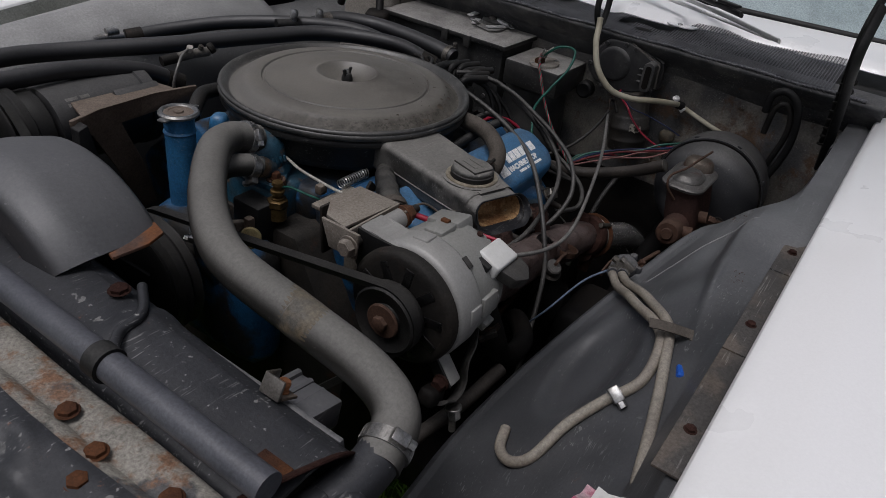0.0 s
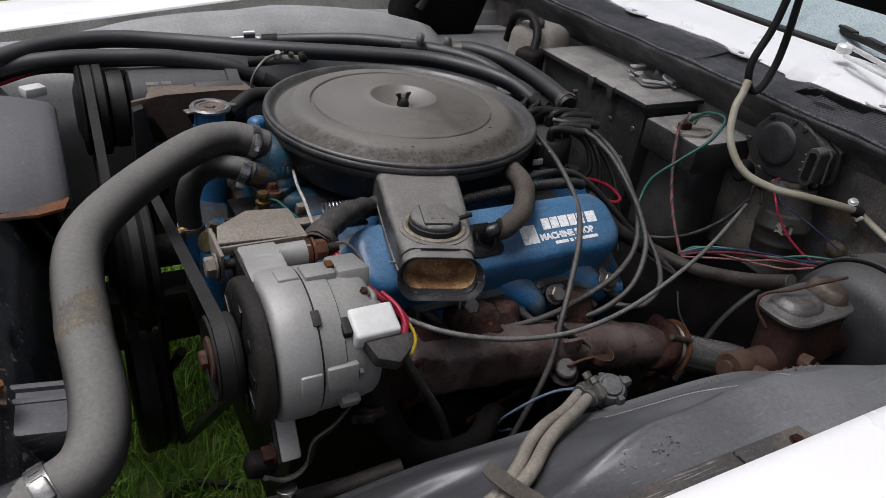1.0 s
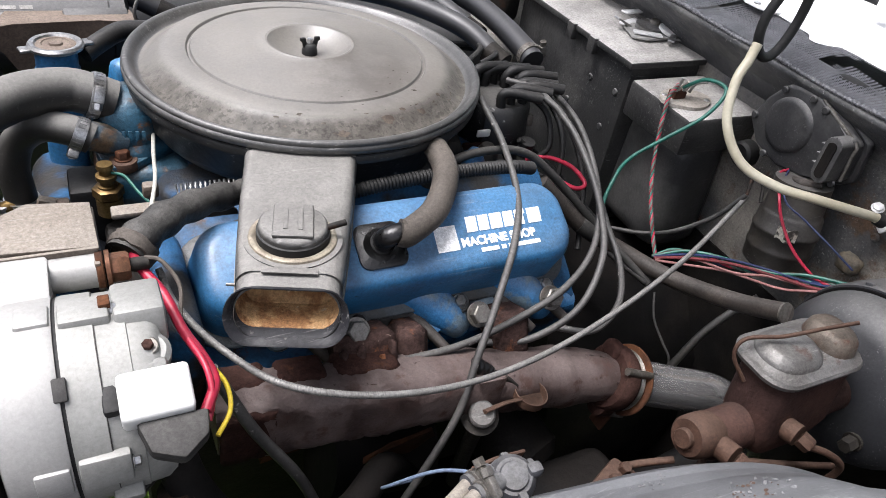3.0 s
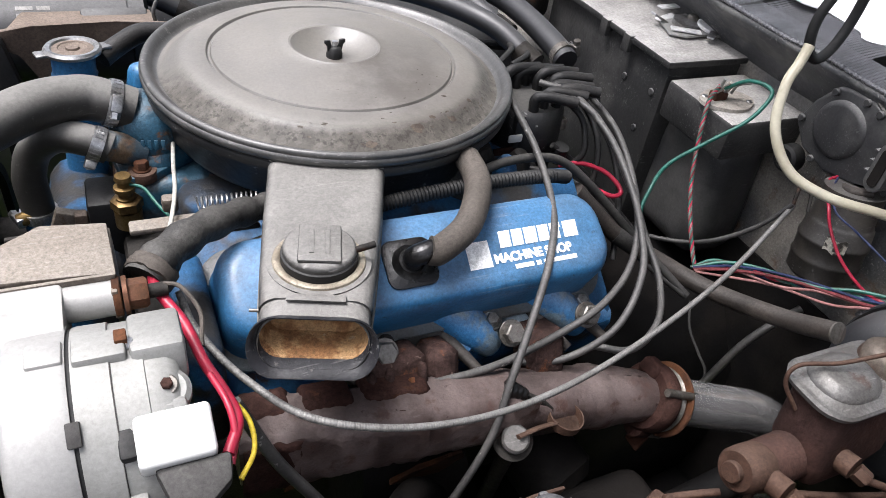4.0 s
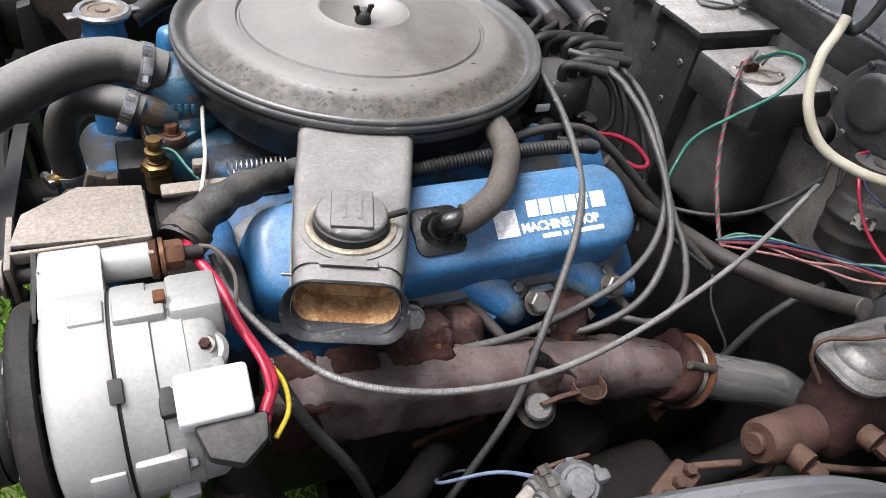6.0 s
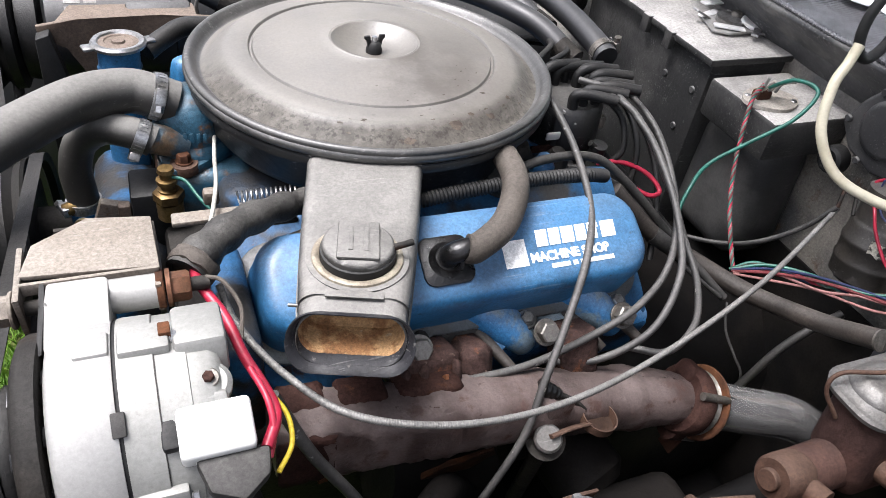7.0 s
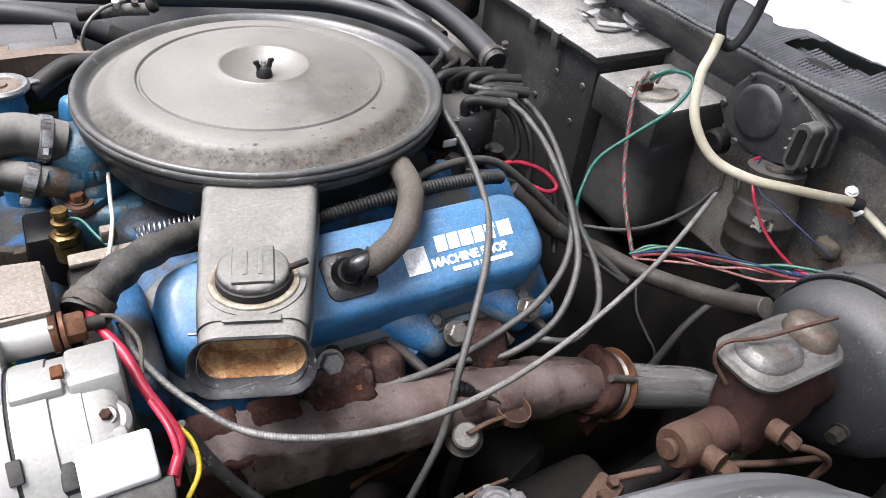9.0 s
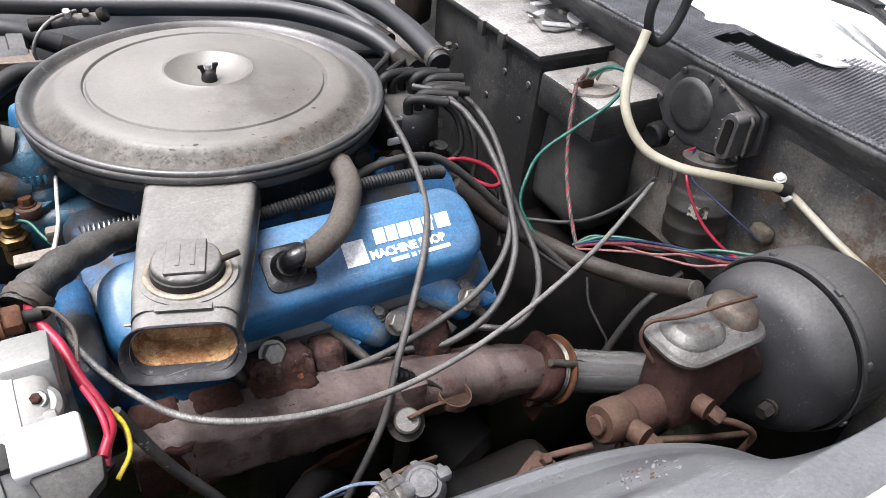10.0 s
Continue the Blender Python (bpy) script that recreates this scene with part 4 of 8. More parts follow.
def tank_sheet(u, v):
    """Black cover over the tank: flat by the bar, rolled down on the engine side."""
    y = 0.30 - 0.76 * u
    prof = [(-0.598, 0.86), (-0.594, 0.893), (-0.580, 0.902), (-0.545, 0.905), (-0.520, 0.903), (-0.503, 0.893), (-0.488, 0.872), (-0.477, 0.845), (-0.470, 0.80), (-0.468, 0.74)]
    k = v * (len(prof) - 1)
    i = min(int(k), len(prof) - 2)
    f = k - i
    x, z = prof[i][0] * (1 - f) + prof[i + 1][0] * f, prof[i][1] * (1 - f) + prof[i + 1][1] * f
    z += 0.006 * math.exp(-((y + 0.235) / 0.014) ** 2) * (v < 0.6)
    x += 0.010 * math.exp(-((y + 0.11) / 0.05) ** 2) * max(0.0, 2.0 * v - 1.0) - 0.004 * math.exp(-((y + 0.29) / 0.012) ** 2) * (v > 0.65)
    z -= 0.003 * math.exp(-((y + 0.40) / 0.03) ** 2 - ((x + 0.55) / 0.02) ** 2)
    return Vector((x - 0.02 * max(0, u - 0.6), y, z - 0.02 * max(0, u - 0.5)))


part("top_cover", grid(tank_sheet, 76, 36, 0.003), M_TANK, tk, "black top cover with scraped paint", smooth=60)
part("end_tank", box((-0.552, -0.475, 0.80), (0.07, 0.055, 0.15), 0.02, seg=4), M_TANK, tk)
part("neck", tube([(-0.545, -0.470, 0.856), (-0.505, -0.474, 0.860), (-0.470, -0.470, 0.866)], 0.0205, 24), M_TANK, tk)
part("strap", tube([(-0.602, -0.440, 0.895), (-0.58, -0.452, 0.902), (-0.53, -0.462, 0.893), (-0.50, -0.455, 0.865)], 0.008, 10, flat=0.3), M_RUSTDARK, tk, "rusty strap")
part("rust_patch", box((-0.573, -0.437, 0.8975), (0.026, 0.03, 0.004), 0.001), M_RUSTBRIGHT, tk, "orange rust patch")
part("bolt", hexbolt((-0.522, -0.190, 0.904), (0, 0, 1), 0.0085, 0.004), M_RUSTDARK, tk)
part("tab", prism([(-0.492, -0.110), (-0.450, -0.107), (-0.432, -0.120), (-0.438, -0.142), (-0.462, -0.150), (-0.500, -0.148)], (0, 0, 0.004), (0, 0, 0.906), (1, 0, 0), (0, 1, 0), 0.001), M_RUSTTAB, tk, "orange rusty mounting tab")
part("ledge", box((-0.478, -0.376, 0.846), (0.052, 0.056, 0.030), 0.004, Matrix.Rotation(radians(12), 3, "Y"), seg=2), M_SHROUD, tk, "ribbed ledge below the cover")
for k in range(4):
    part("rib", tube([(-0.500, -0.352 - 0.015 * k, 0.866 - 0.002 * k), (-0.452, -0.350 - 0.015 * k, 0.856 - 0.002 * k)], 0.0042, 8), M_SHROUD, tk)
part("clip", box((-0.505, -0.381, 0.889), (0.020, 0.022, 0.003), 0.001, Matrix.Rotation(radians(28), 3, "Y")), M_BRACKET2, tk, "dusty steel clip")
part("clip_leg", box((-0.514, -0.381, 0.902), (0.003, 0.022, 0.018), 0.001, Matrix.Rotation(radians(28), 3, "Y")), M_STEEL2, tk)
part("clip_leg", box((-0.505, -0.370, 0.898), (0.018, 0.003, 0.016), 0.001, Matrix.Rotation(radians(28), 3, "Y")), M_STEEL2, tk)
part("clip_screw", hexbolt((-0.505, -0.381, 0.891), (0.5, -0.1, 0.85), 0.0058, 0.009), M_RUSTTAB, tk)
bar_ = thing("hold_down_bar", (-0.597, 0, 0.91), "satin black round bar lying along the radiator support", "bar")
part("bar", tube([(-0.597, 0.45, 0.922), (-0.597, 0.1, 0.926), (-0.597, -0.2, 0.926), (-0.594, -0.462, 0.918)], 0.0125, 20), M_BAR, bar_)
part("clamp", lathe([(0.0128, -0.008), (0.0150, -0.008), (0.0150, 0.008), (0.0128, 0.008)], (-0.597, -0.285, 0.9245), (0, 1, 0), 24), M_BLACK, bar_)
part("rib", tube([(-0.590, -0.28, 0.912), (-0.560, -0.245, 0.907), (-0.530, -0.235, 0.907), (-0.505, -0.20, 0.905)], 0.005, 10), M_TANK, bar_)

sh = thing("fan_shroud", (-0.49, 0.0, 0.5), "dusty grey-black fan shroud arching over the fan", "fan shroud")


def shroud_sheet(u, v):
    a = radians(10 + 128 * u)
    prof = [(-0.440, 0.135), (-0.434, 0.160), (-0.440, 0.1655), (-0.475, 0.174), (-0.520, 0.180), (-0.545, 0.170), (-0.550, 0.14)]
    k = v * (len(prof) - 1)
    i = min(int(k), len(prof) - 2)
    f = k - i
    r = prof[i][1] * (1 - f) + prof[i + 1][1] * f
    return Vector((prof[i][0] * (1 - f) + prof[i + 1][0] * f, -0.005 + r * math.cos(a), 0.79 + r * math.sin(a)))


part("arch", grid(shroud_sheet, 56, 18, 0.004), M_SHROUD, sh, smooth=60)
part("ridge", tube([(-0.515, 0.06, 0.955), (-0.520, 0.0, 0.950), (-0.522, -0.07, 0.932), (-0.520, -0.135, 0.905)], 0.006, 10, flat=0.6), M_SHROUD, sh)
SIDE = [(0.26, 0.886), (-0.45, 0.882), (-0.46, 0.80), (-0.44, 0.46), (-0.235, 0.46), (-0.215, 0.70), (-0.19, 0.722), (0.26, 0.722)]
part("side_panel", prism(SIDE, (0.006, 0, 0), (-0.508, 0, 0), (0, 1, 0), (0, 0, 1), 0.002), M_PANEL, sh, "dusty black rear panel with a cut-out")
for k in range(3):
    part("rib", tube([(-0.502, -0.25 - 0.03 * k, 0.86), (-0.500, -0.255 - 0.03 * k, 0.72), (-0.500, -0.26 - 0.03 * k, 0.52)], 0.006, 8), M_PANEL, sh)
part("edge_bead", tube([(-0.501, 0.25, 0.725), (-0.501, -0.18, 0.725), (-0.501, -0.218, 0.70), (-0.501, -0.236, 0.48)], 0.004, 8), M_PANEL, sh)

# ---- engine mass ----
en = thing("engine_block", (0, 0, 0.35), "blue and rusty cast-iron engine block with grime", "engine")
part("block", prism([(-0.20, 0.40), (-0.13, 0.32), (0.13, 0.32), (0.20, 0.40), (0.22, 0.62), (0.12, 0.80), (-0.12, 0.80), (-0.22, 0.62)], (0.50, 0, 0), (-0.23, 0, 0), (0, 1, 0), (0, 0, 1), 0.01), M_IRON, en, "dark greasy block")
HEADOUT = [(-0.285, 0.755), (-0.262, 0.782), (-0.15, 0.862), (-0.10, 0.83), (-0.12, 0.70), (-0.235, 0.665), (-0.268, 0.70)]
part("cylinder_head", prism(HEADOUT, (0.40, 0, 0), (-0.175, 0, 0), (0, 1, 0), (0, 0, 1), 0.006), M_BLUEGREASE, en, "blue cylinder head with rust")
part("cylinder_head", prism([(-y, z) for y, z in HEADOUT], (0.40, 0, 0), (-0.175, 0, 0), (0, 1, 0), (0, 0, 1), 0.006), M_BLUEGREASE, en)
part("intake_manifold", box((0.02, 0, 0.815), (0.40, 0.22, 0.06), 0.02, seg=3), M_BLUEGREASE, en, "blue intake manifold")

part("front_face", box((-0.186, -0.245, 0.800), (0.03, 0.13, 0.11), 0.012, seg=3), M_BLUEGREASE, en, "grimy blue front of the head")
part("front_boss", tube([(-0.19, -0.275, 0.79), (-0.205, -0.29, 0.785)], 0.02, 18), M_BLUEGREASE, en)

# valve cover
vc = thing("valve_cover", (0.03, -0.22, 0.79), "bright blue valve cover with a white shop decal", "valve cover")
VU, VV = Vector((1, 0, 0)), Vector((0, 0.87, 0.493))
VN = VU.cross(VV)


def cover_ring(x0, x1, ya, yb, rad, n=8):
    """Rounded rectangle in the tilted plane of the cover, at height points ya (outer) and yb (inner)."""
    pts = []
    d = (yb - ya).normalized()
    for cx, cv, a0 in ((x1 - rad, 1, 0), (x0 + rad, 1, 90), (x0 + rad, -1, 180), (x1 - rad, -1, 270)):
        c = (yb if cv > 0 else ya) - d * rad * cv
        for k in range(n + 1):
            a = radians(a0 + 90 * k / n)
            pts.append(Vector((cx + rad * math.cos(a), 0, 0)) + c + d * rad * math.sin(a))
    return pts


def oval(w, h, r, n=6):
    """Rounded rectangle outline, w wide and h high."""
    pts = []
    for cx, cy, a0 in ((w / 2 - r, h / 2 - r, 0), (-w / 2 + r, h / 2 - r, 90), (-w / 2 + r, -h / 2 + r, 180), (w / 2 - r, -h / 2 + r, 270)):
        pts += [(cx + r * math.cos(radians(a0 + 90 * k / n)), cy + r * math.sin(radians(a0 + 90 * k / n))) for k in range(n + 1)]
    return pts


def loft(levels):
    bm = bmesh.new()
    rows = [[bm.verts.new(p) for p in lv] for lv in levels]
    m = len(rows[0])
    for a, b in zip(rows, rows[1:]):
        for k in range(m):
            bm.faces.new((a[k], a[(k + 1) % m], b[(k + 1) % m], b[k]))
    bm.faces.new(rows[-1])
    bm.faces.new(rows[0])
    return bm


CL = Vector((0, -0.266, 0.790))
CH = CL + VV * 0.094


def cover_levels(spec):
    return [cover_ring(-0.170 + i, 0.203 - i, CL + VN * h + VV * i, CH + VN * h - VV * i, r) for h, i, r in spec]


part("cover", loft(cover_levels(((0.004, 0, 0.03), (0.012, 0.001, 0.03), (0.046, 0.003, 0.031), (0.054, 0.006, 0.03), (0.0585, 0.011, 0.027), (0.0605, 0.019, 0.022)))), M_BLUE, vc, smooth=70)
part("flange", loft(cover_levels(((0.0, -0.009, 0.036), (0.004, -0.009, 0.036), (0.0055, -0.007, 0.034)))), M_FLANGE, vc, "greasy grey flange")
for bx in (-0.105, -0.030, 0.076, 0.177):
    part("lobe", disc(CL + Vector((bx, 0, 0)) - VV * 0.008 + VN * 0.0005, VN, 0.0125, 0.0050, 0.0012, 24), M_FLANGE, vc)
    part("bolt", hexbolt(CL + Vector((bx, 0, 0)) - VV * 0.009 + VN * 0.0052, VN, 0.0062, 0.006), M_STEEL if bx > 0 else M_IRON, vc)
for bx in (-0.12, 0.03, 0.18):
    part("bolt", hexbolt(CH + Vector((bx, 0, 0)) + VV * 0.003 + VN * 0.004, VN, 0.0055, 0.006), M_BLUEGREASE, vc)
TOP = CL + VN * 0.0607 + VV * 0.0122


def on_cover(u, v, h=0.0):
    """A place on the cover's face: u along the engine, v up the slope."""
    return Vector((0, -0.286, 0.846)) + VU * u + VV * v + VN * (h + (TOP - Vector((0, -0.286, 0.846))).dot(VN))


def bar(u0, u1, v0, v1, name="bar", lean=0.0):
    own = bmesh.new()
    q = [on_cover(u0 + lean * 0, v0, 0.0002), on_cover(u1, v0, 0.0002), on_cover(u1 + lean, v1, 0.0002), on_cover(u0 + lean, v1, 0.0002)]
    lo = [own.verts.new(p) for p in q]
    hi = [own.verts.new(p + VN * 0.0004) for p in q]
    own.faces.new(hi)
    own.faces.new(lo[::-1])
    for k in range(4):
        own.faces.new((lo[k], lo[(k + 1) % 4], hi[(k + 1) % 4], hi[k]))
    return own


M_DECAL = surface("white_decal_print", (0.78, 0.78, 0.77), (0.66, 0.68, 0.70), 0.5, 0, 90, lo=0.55, hi=0.75, bump=0)
decal = bar(0.0448, 0.0675, 0.0155, 0.041, lean=0.0015)
decal = part("decal", decal, M_DECAL, vc, "white decal, its name as plain bars")
for u0, u1 in ((0.0800, 0.0915), (0.0935, 0.1045), (0.1065, 0.1195), (0.1215, 0.1325), (0.1345, 0.1445), (0.1490, 0.1640)):
    part("bar", bar(u0, u1, 0.0315, 0.0475, lean=0.002), M_DECAL, decal, smooth=0)
part("bar", bar(0.1455, 0.1478, 0.0425, 0.0485), M_DECAL, decal, smooth=0)
for u0, u1 in ((0.0890, 0.1080), (0.1110, 0.1160), (0.1190, 0.1545)):
    part("bar", bar(u0, u1, 0.0098, 0.0140), M_DECAL, decal, smooth=0)


def lettering(text, size, origin, ux, uy, name, mat, parent, squeeze=1.0, weight=0.0):
    """Raised letters on a plane, as one mesh."""
    cu = bpy.data.curves.new(name, "FONT")
    cu.body, cu.size, cu.extrude, cu.offset = text, size, 0.0003, weight
    tmp = bpy.data.objects.new(name, cu)
    scene.collection.objects.link(tmp)
    me = bpy.data.meshes.new_from_object(tmp.evaluated_get(bpy.context.evaluated_depsgraph_get()))
    bpy.data.objects.remove(tmp)
    own = bmesh.new()
    own.from_mesh(me)
    bpy.data.meshes.remove(me)
    nz = ux.cross(uy)
    for v in own.verts:
        v.co = origin + ux * v.co.x * squeeze + uy * v.co.y + nz * v.co.z
    return part(name, own, mat, parent, smooth=0)


lettering("MACHINE SHOP", 0.0122, on_cover(0.0705, 0.0178, 0.0004), VU, VV, "lettering", M_DECAL, decal, 0.93, 0.0005)

# crankcase breather elbow on the cover
g = on_cover(-0.0085, 0.032)
part("grommet", lathe([(0, 0), (0.0175, 0), (0.0175, 0.002), (0.0135, 0.0045), (0.0115, 0.008), (0, 0.008)], g, VN, 32), M_OILY, vc, "oily black rubber grommet")
part("grommet_plate", prism(oval(0.046, 0.044, 0.009), VN * 0.0026, g, VU, VV, 0.001), M_OILY, vc, "oily black square plate")
part("elbow", tube([g + VN * 0.006, g + VN * 0.016, g + VN * 0.022 + Vector((0.006, 0, 0)), g + VN * 0.024 + Vector((0.022, 0.002, 0))], 0.0095, 20), M_OILY, vc, "glossy black elbow")
solo("breather_hose", tube([g + VN * 0.024 + Vector((0.012, 0.001, 0)), (0.012, -0.271, 0.884), (0.041, -0.258, 0.893), (0.063, -0.231, 0.902), (0.075, -0.203, 0.905), (0.08, -0.172, 0.905)], 0.0125, 20, hole=0.7), M_HOSE2, "old brown-grey rubber breather hose to the air cleaner", "hose")

# exhaust manifold
ex = thing("exhaust_manifold", (0.02, -0.33, 0.70), "rusty brown cast-iron exhaust manifold", "exhaust manifold")
STAT = [(-0.174, -0.334, 0.776, 0.044, 0.056, 0.010), (-0.150, -0.336, 0.772, 0.050, 0.062, 0.012), (-0.10, -0.337, 0.764, 0.052, 0.064, 0.014), (-0.03, -0.337, 0.755, 0.054, 0.064, 0.018), (0.05, -0.337, 0.743, 0.056, 0.063, 0.022),
        (0.12, -0.336, 0.726, 0.060, 0.064, 0.028), (0.18, -0.338, 0.713, 0.062, 0.064, 0.031), (0.212, -0.347, 0.714, 0.056, 0.058, 0.028), (0.238, -0.353, 0.709, 0.050, 0.052, 0.025)]
XS = [st[0] for st in STAT]
rnd = random.Random(31)
rows = []
for k in range(85):
    x = -0.174 + 0.42 * k / 84
    y, z, w, h, r = (float(np.interp(x, XS, [st[c] for st in STAT])) for c in range(1, 6))
    ridge = 0.0035 * max(0.0, math.cos((x + 0.03) * 62)) ** 6 if x < 0.2 else 0.0
    ring = oval(w + ridge, h + ridge, r, 7)
    rough = 0.0011 if x < 0.03 else 0.0005
    rows.append([Vector((x + rnd.uniform(-1, 1) * 0.0004, y + a + rnd.uniform(-1, 1) * rough * (1.5 if b > 0.2 * h else 1), z + b + rnd.uniform(-1, 1) * rough)) for a, b in ring])
part("log", loft(rows), M_RUST, ex, smooth=50)
part("front_cap", flake(box((-0.150, -0.360, 0.772), (0.044, 0.006, 0.054), 0.002, Matrix.Rotation(radians(3), 3, "Y"), seg=1), 0.0013, 4, 6), M_RUSTDARK, ex, "dark rust patch", smooth=90)
for x0, x1, z0 in ((-0.168, -0.128, 0.803), (-0.120, -0.078, 0.797), (-0.070, -0.010, 0.790)):
    part("top_lug", flake(box((0.5 * (x0 + x1), -0.322, z0 - 0.006), (x1 - x0, 0.030, 0.016), 0.004, Matrix.Rotation(radians(6), 3, "Y"), seg=1), 0.0004, int(x0 * 1000), 4), M_RUSTDARK, ex, "flaking dark rust along the top", smooth=90)
for px, w, z0 in ((-0.035, 0.058, 0.775), (0.012, 0.030, 0.770), (0.120, 0.040, 0.764)):
    part("port_flange", flake(box((px, -0.302, z0), (w, 0.040, 0.050), 0.006, Matrix.Rotation(radians(-24), 3, "X"), seg=1), 0.0005, int(px * 1000), 6), M_RUSTFLAKE, ex, "flaking rusty port flange", smooth=90)
for px, z0 in ((-0.058, 0.783), (-0.042, 0.784), (-0.012, 0.783)):
    part("rib", flake(box((px, -0.322, z0), (0.008, 0.009, 0.036), 0.003, Matrix.Rotation(radians(-24), 3, "X"), seg=1), 0.0008, int(px * 2000), 3), M_RUSTFLAKE, ex, smooth=90)
part("rust_streak", flake(box((-0.024, -0.3285, 0.783), (0.005, 0.003, 0.022), 0.001, Matrix.Rotation(radians(-24), 3, "X"), seg=1), 0.0007, 5, 3), M_RUSTTAB, ex, "bright orange streak")
part("stud", tube([(-0.040, -0.345, 0.786), (-0.040, -0.352, 0.768)], 0.0065, 8), M_RUSTDARK, ex)
part("stud_collar", disc((-0.040, -0.352, 0.767), (0, -0.3, -0.9), 0.0085, 0.005, 0.001, 10), M_RUSTDARK, ex)
for px, z0 in ((-0.040, 0.800), (0.088, 0.788), (0.172, 0.790)):
    part("bolt", hexbolt((px, -0.296, z0), (0, -0.75, 0.66), 0.0105, 0.010), M_STEEL2, ex)
part("shield_bracket", prism([(0.0, 0.0), (0.11, 0.016), (0.112, 0.021), (0.002, 0.008)], (0, 0.02, 0), (-0.14, -0.352, 0.722), (1, 0, 0), (0, 0, 1)), M_RUSTBRIGHT, ex)
part("web", prism([(0, 0), (0.030, -0.002), (0.026, -0.045), (0.012, -0.040)], (0, 0.006, 0), (0.058, -0.366, 0.772), (1, 0, 0), (0, 0, 1), 0.002), M_RUST, ex)
OUT = Vector((1, -0.14, -0.385)).normalized()
OC = Vector((0.256, -0.357, 0.703))
part("outlet_flange", lathe([(0.024, -0.030), (0.033, -0.030), (0.036, -0.026), (0.0365, -0.014), (0.034, -0.010), (0.024, -0.010)], OC, OUT, 36), M_RUSTDARK, ex)
part("outlet_ear", tube([OC - OUT * 0.026 + Vector((-0.012, -0.010, -0.026)), OC - OUT * 0.011 + Vector((-0.012, -0.010, -0.026))], 0.0145, 20), M_RUSTDARK, ex)
part("outlet_ear", box(OC - OUT * 0.018 + Vector((0.004, 0.014, 0.026)), (0.020, 0.026, 0.020), 0.007, Matrix.Rotation(radians(26), 3, "Y"), seg=3), M_RUSTDARK, ex)
pp = thing("exhaust_pipe", (0.32, -0.345, 0.64), "bright bare steel exhaust pipe behind a rusty flange", "exhaust pipe")
part("pipe", tube([OC - OUT * 0.002, OC + OUT * 0.07, OC + OUT * 0.15, (0.455, -0.385, 0.60), (0.50, -0.39, 0.53), (0.53, -0.39, 0.42)], 0.0250, 32), M_CHROME, pp, smooth=60)
rnd = random.Random(8)
PA = OUT.cross(Vector((0, 0, 1))).normalized()
PB = PA.cross(OUT)
for k in range(16):
    a, d, ln = radians(rnd.uniform(-20, 130)), rnd.uniform(0.006, 0.085), rnd.uniform(0.006, 0.020)
    out = -PA * math.cos(a) + PB * math.sin(a)
    side = OUT.cross(out)
    w = rnd.uniform(0.0004, 0.0011)
    own = bmesh.new()
    own.faces.new([own.verts.new(OC + OUT * (d + ln * q) + out * 0.02515 + side * (w * e + rnd.uniform(-0.0003, 0.0003))) for q, e in ((0, 0), (0.3, -1), (0.6, -0.5), (1, 0), (0.7, 0.8), (0.4, 0.4))])
    part("dark_streak", own, M_OILY, pp, smooth=0)
part("gasket", lathe([(0.024, -0.008), (0.0330, -0.008), (0.0342, -0.0066), (0.0322, -0.0052), (0.0342, -0.0038), (0.0330, -0.0020), (0.024, -0.002)], OC, OUT, 36), M_STEEL2, pp, "bright crushed gasket")
part("flange", lathe([(0.0262, 0), (0.0385, 0), (0.0395, 0.0015), (0.0385, 0.0035), (0.0262, 0.0035)], OC, OUT, 40), M_RUSTBRIGHT, pp, "thin rusty flange ring")
part("flange_tongue", box(OC + Vector((-0.018, -0.006, -0.046)), (0.004, 0.020, 0.030), 0.0015, Matrix.Rotation(radians(26), 3, "Y")), M_RUSTBRIGHT, pp)
for q in (Vector((0.0, -0.022, 0.030)), Vector((-0.012, -0.016, -0.034))):
    part("stud", tube([OC + q - OUT * 0.026, OC + q + OUT * 0.010], 0.0042, 10), M_STEEL2, pp)

for px, ln in ((-0.045, 0.02), (0.045, 0.022), (0.115, 0.022), (0.185, 0.026)):
    part("port_hump", tube([(px - 0.016, -0.235, 0.772), (px - 0.004, -0.262, 0.768), (px + 0.010, -0.280, 0.758)], lambda q: 0.021 - 0.006 * q * q, 16), M_BLUE2, en, "bright blue port hump")
for px in (0.058, 0.158):
    part("port_hump", tube([(px - 0.032, -0.246, 0.796), (px - 0.010, -0.264, 0.786), (px + 0.010, -0.276, 0.772), (px + 0.022, -0.278, 0.756)], lambda q: 0.022 - 0.009 * q * q, 18), M_BLUE2, en, "bright blue port hump")
# unseen housing, added near-black so the gap before the firewall reads as shade
part("added_bell_housing", loft([[Vector((x, y0 * w, 0.46 + (z0 - 0.46) * w)) for y0, z0 in ((-0.25, 0.27), (-0.27, 0.40), (-0.25, 0.53), (-0.17, 0.62), (0.0, 0.66), (0.17, 0.62), (0.25, 0.53), (0.27, 0.40), (0.25, 0.27))] for x, w in ((0.27, 1.0), (0.40, 1.0), (0.46, 0.97), (0.63, 0.93))]), M_DEEP, en, "added near-black bell housing filling the shaded gap behind the engine")
part("rear_boss", tube([(0.172, -0.262, 0.766), (0.205, -0.268, 0.757), (0.222, -0.270, 0.752)], lambda q: 0.016 - 0.003 * q, 16), M_BLUE2, en)
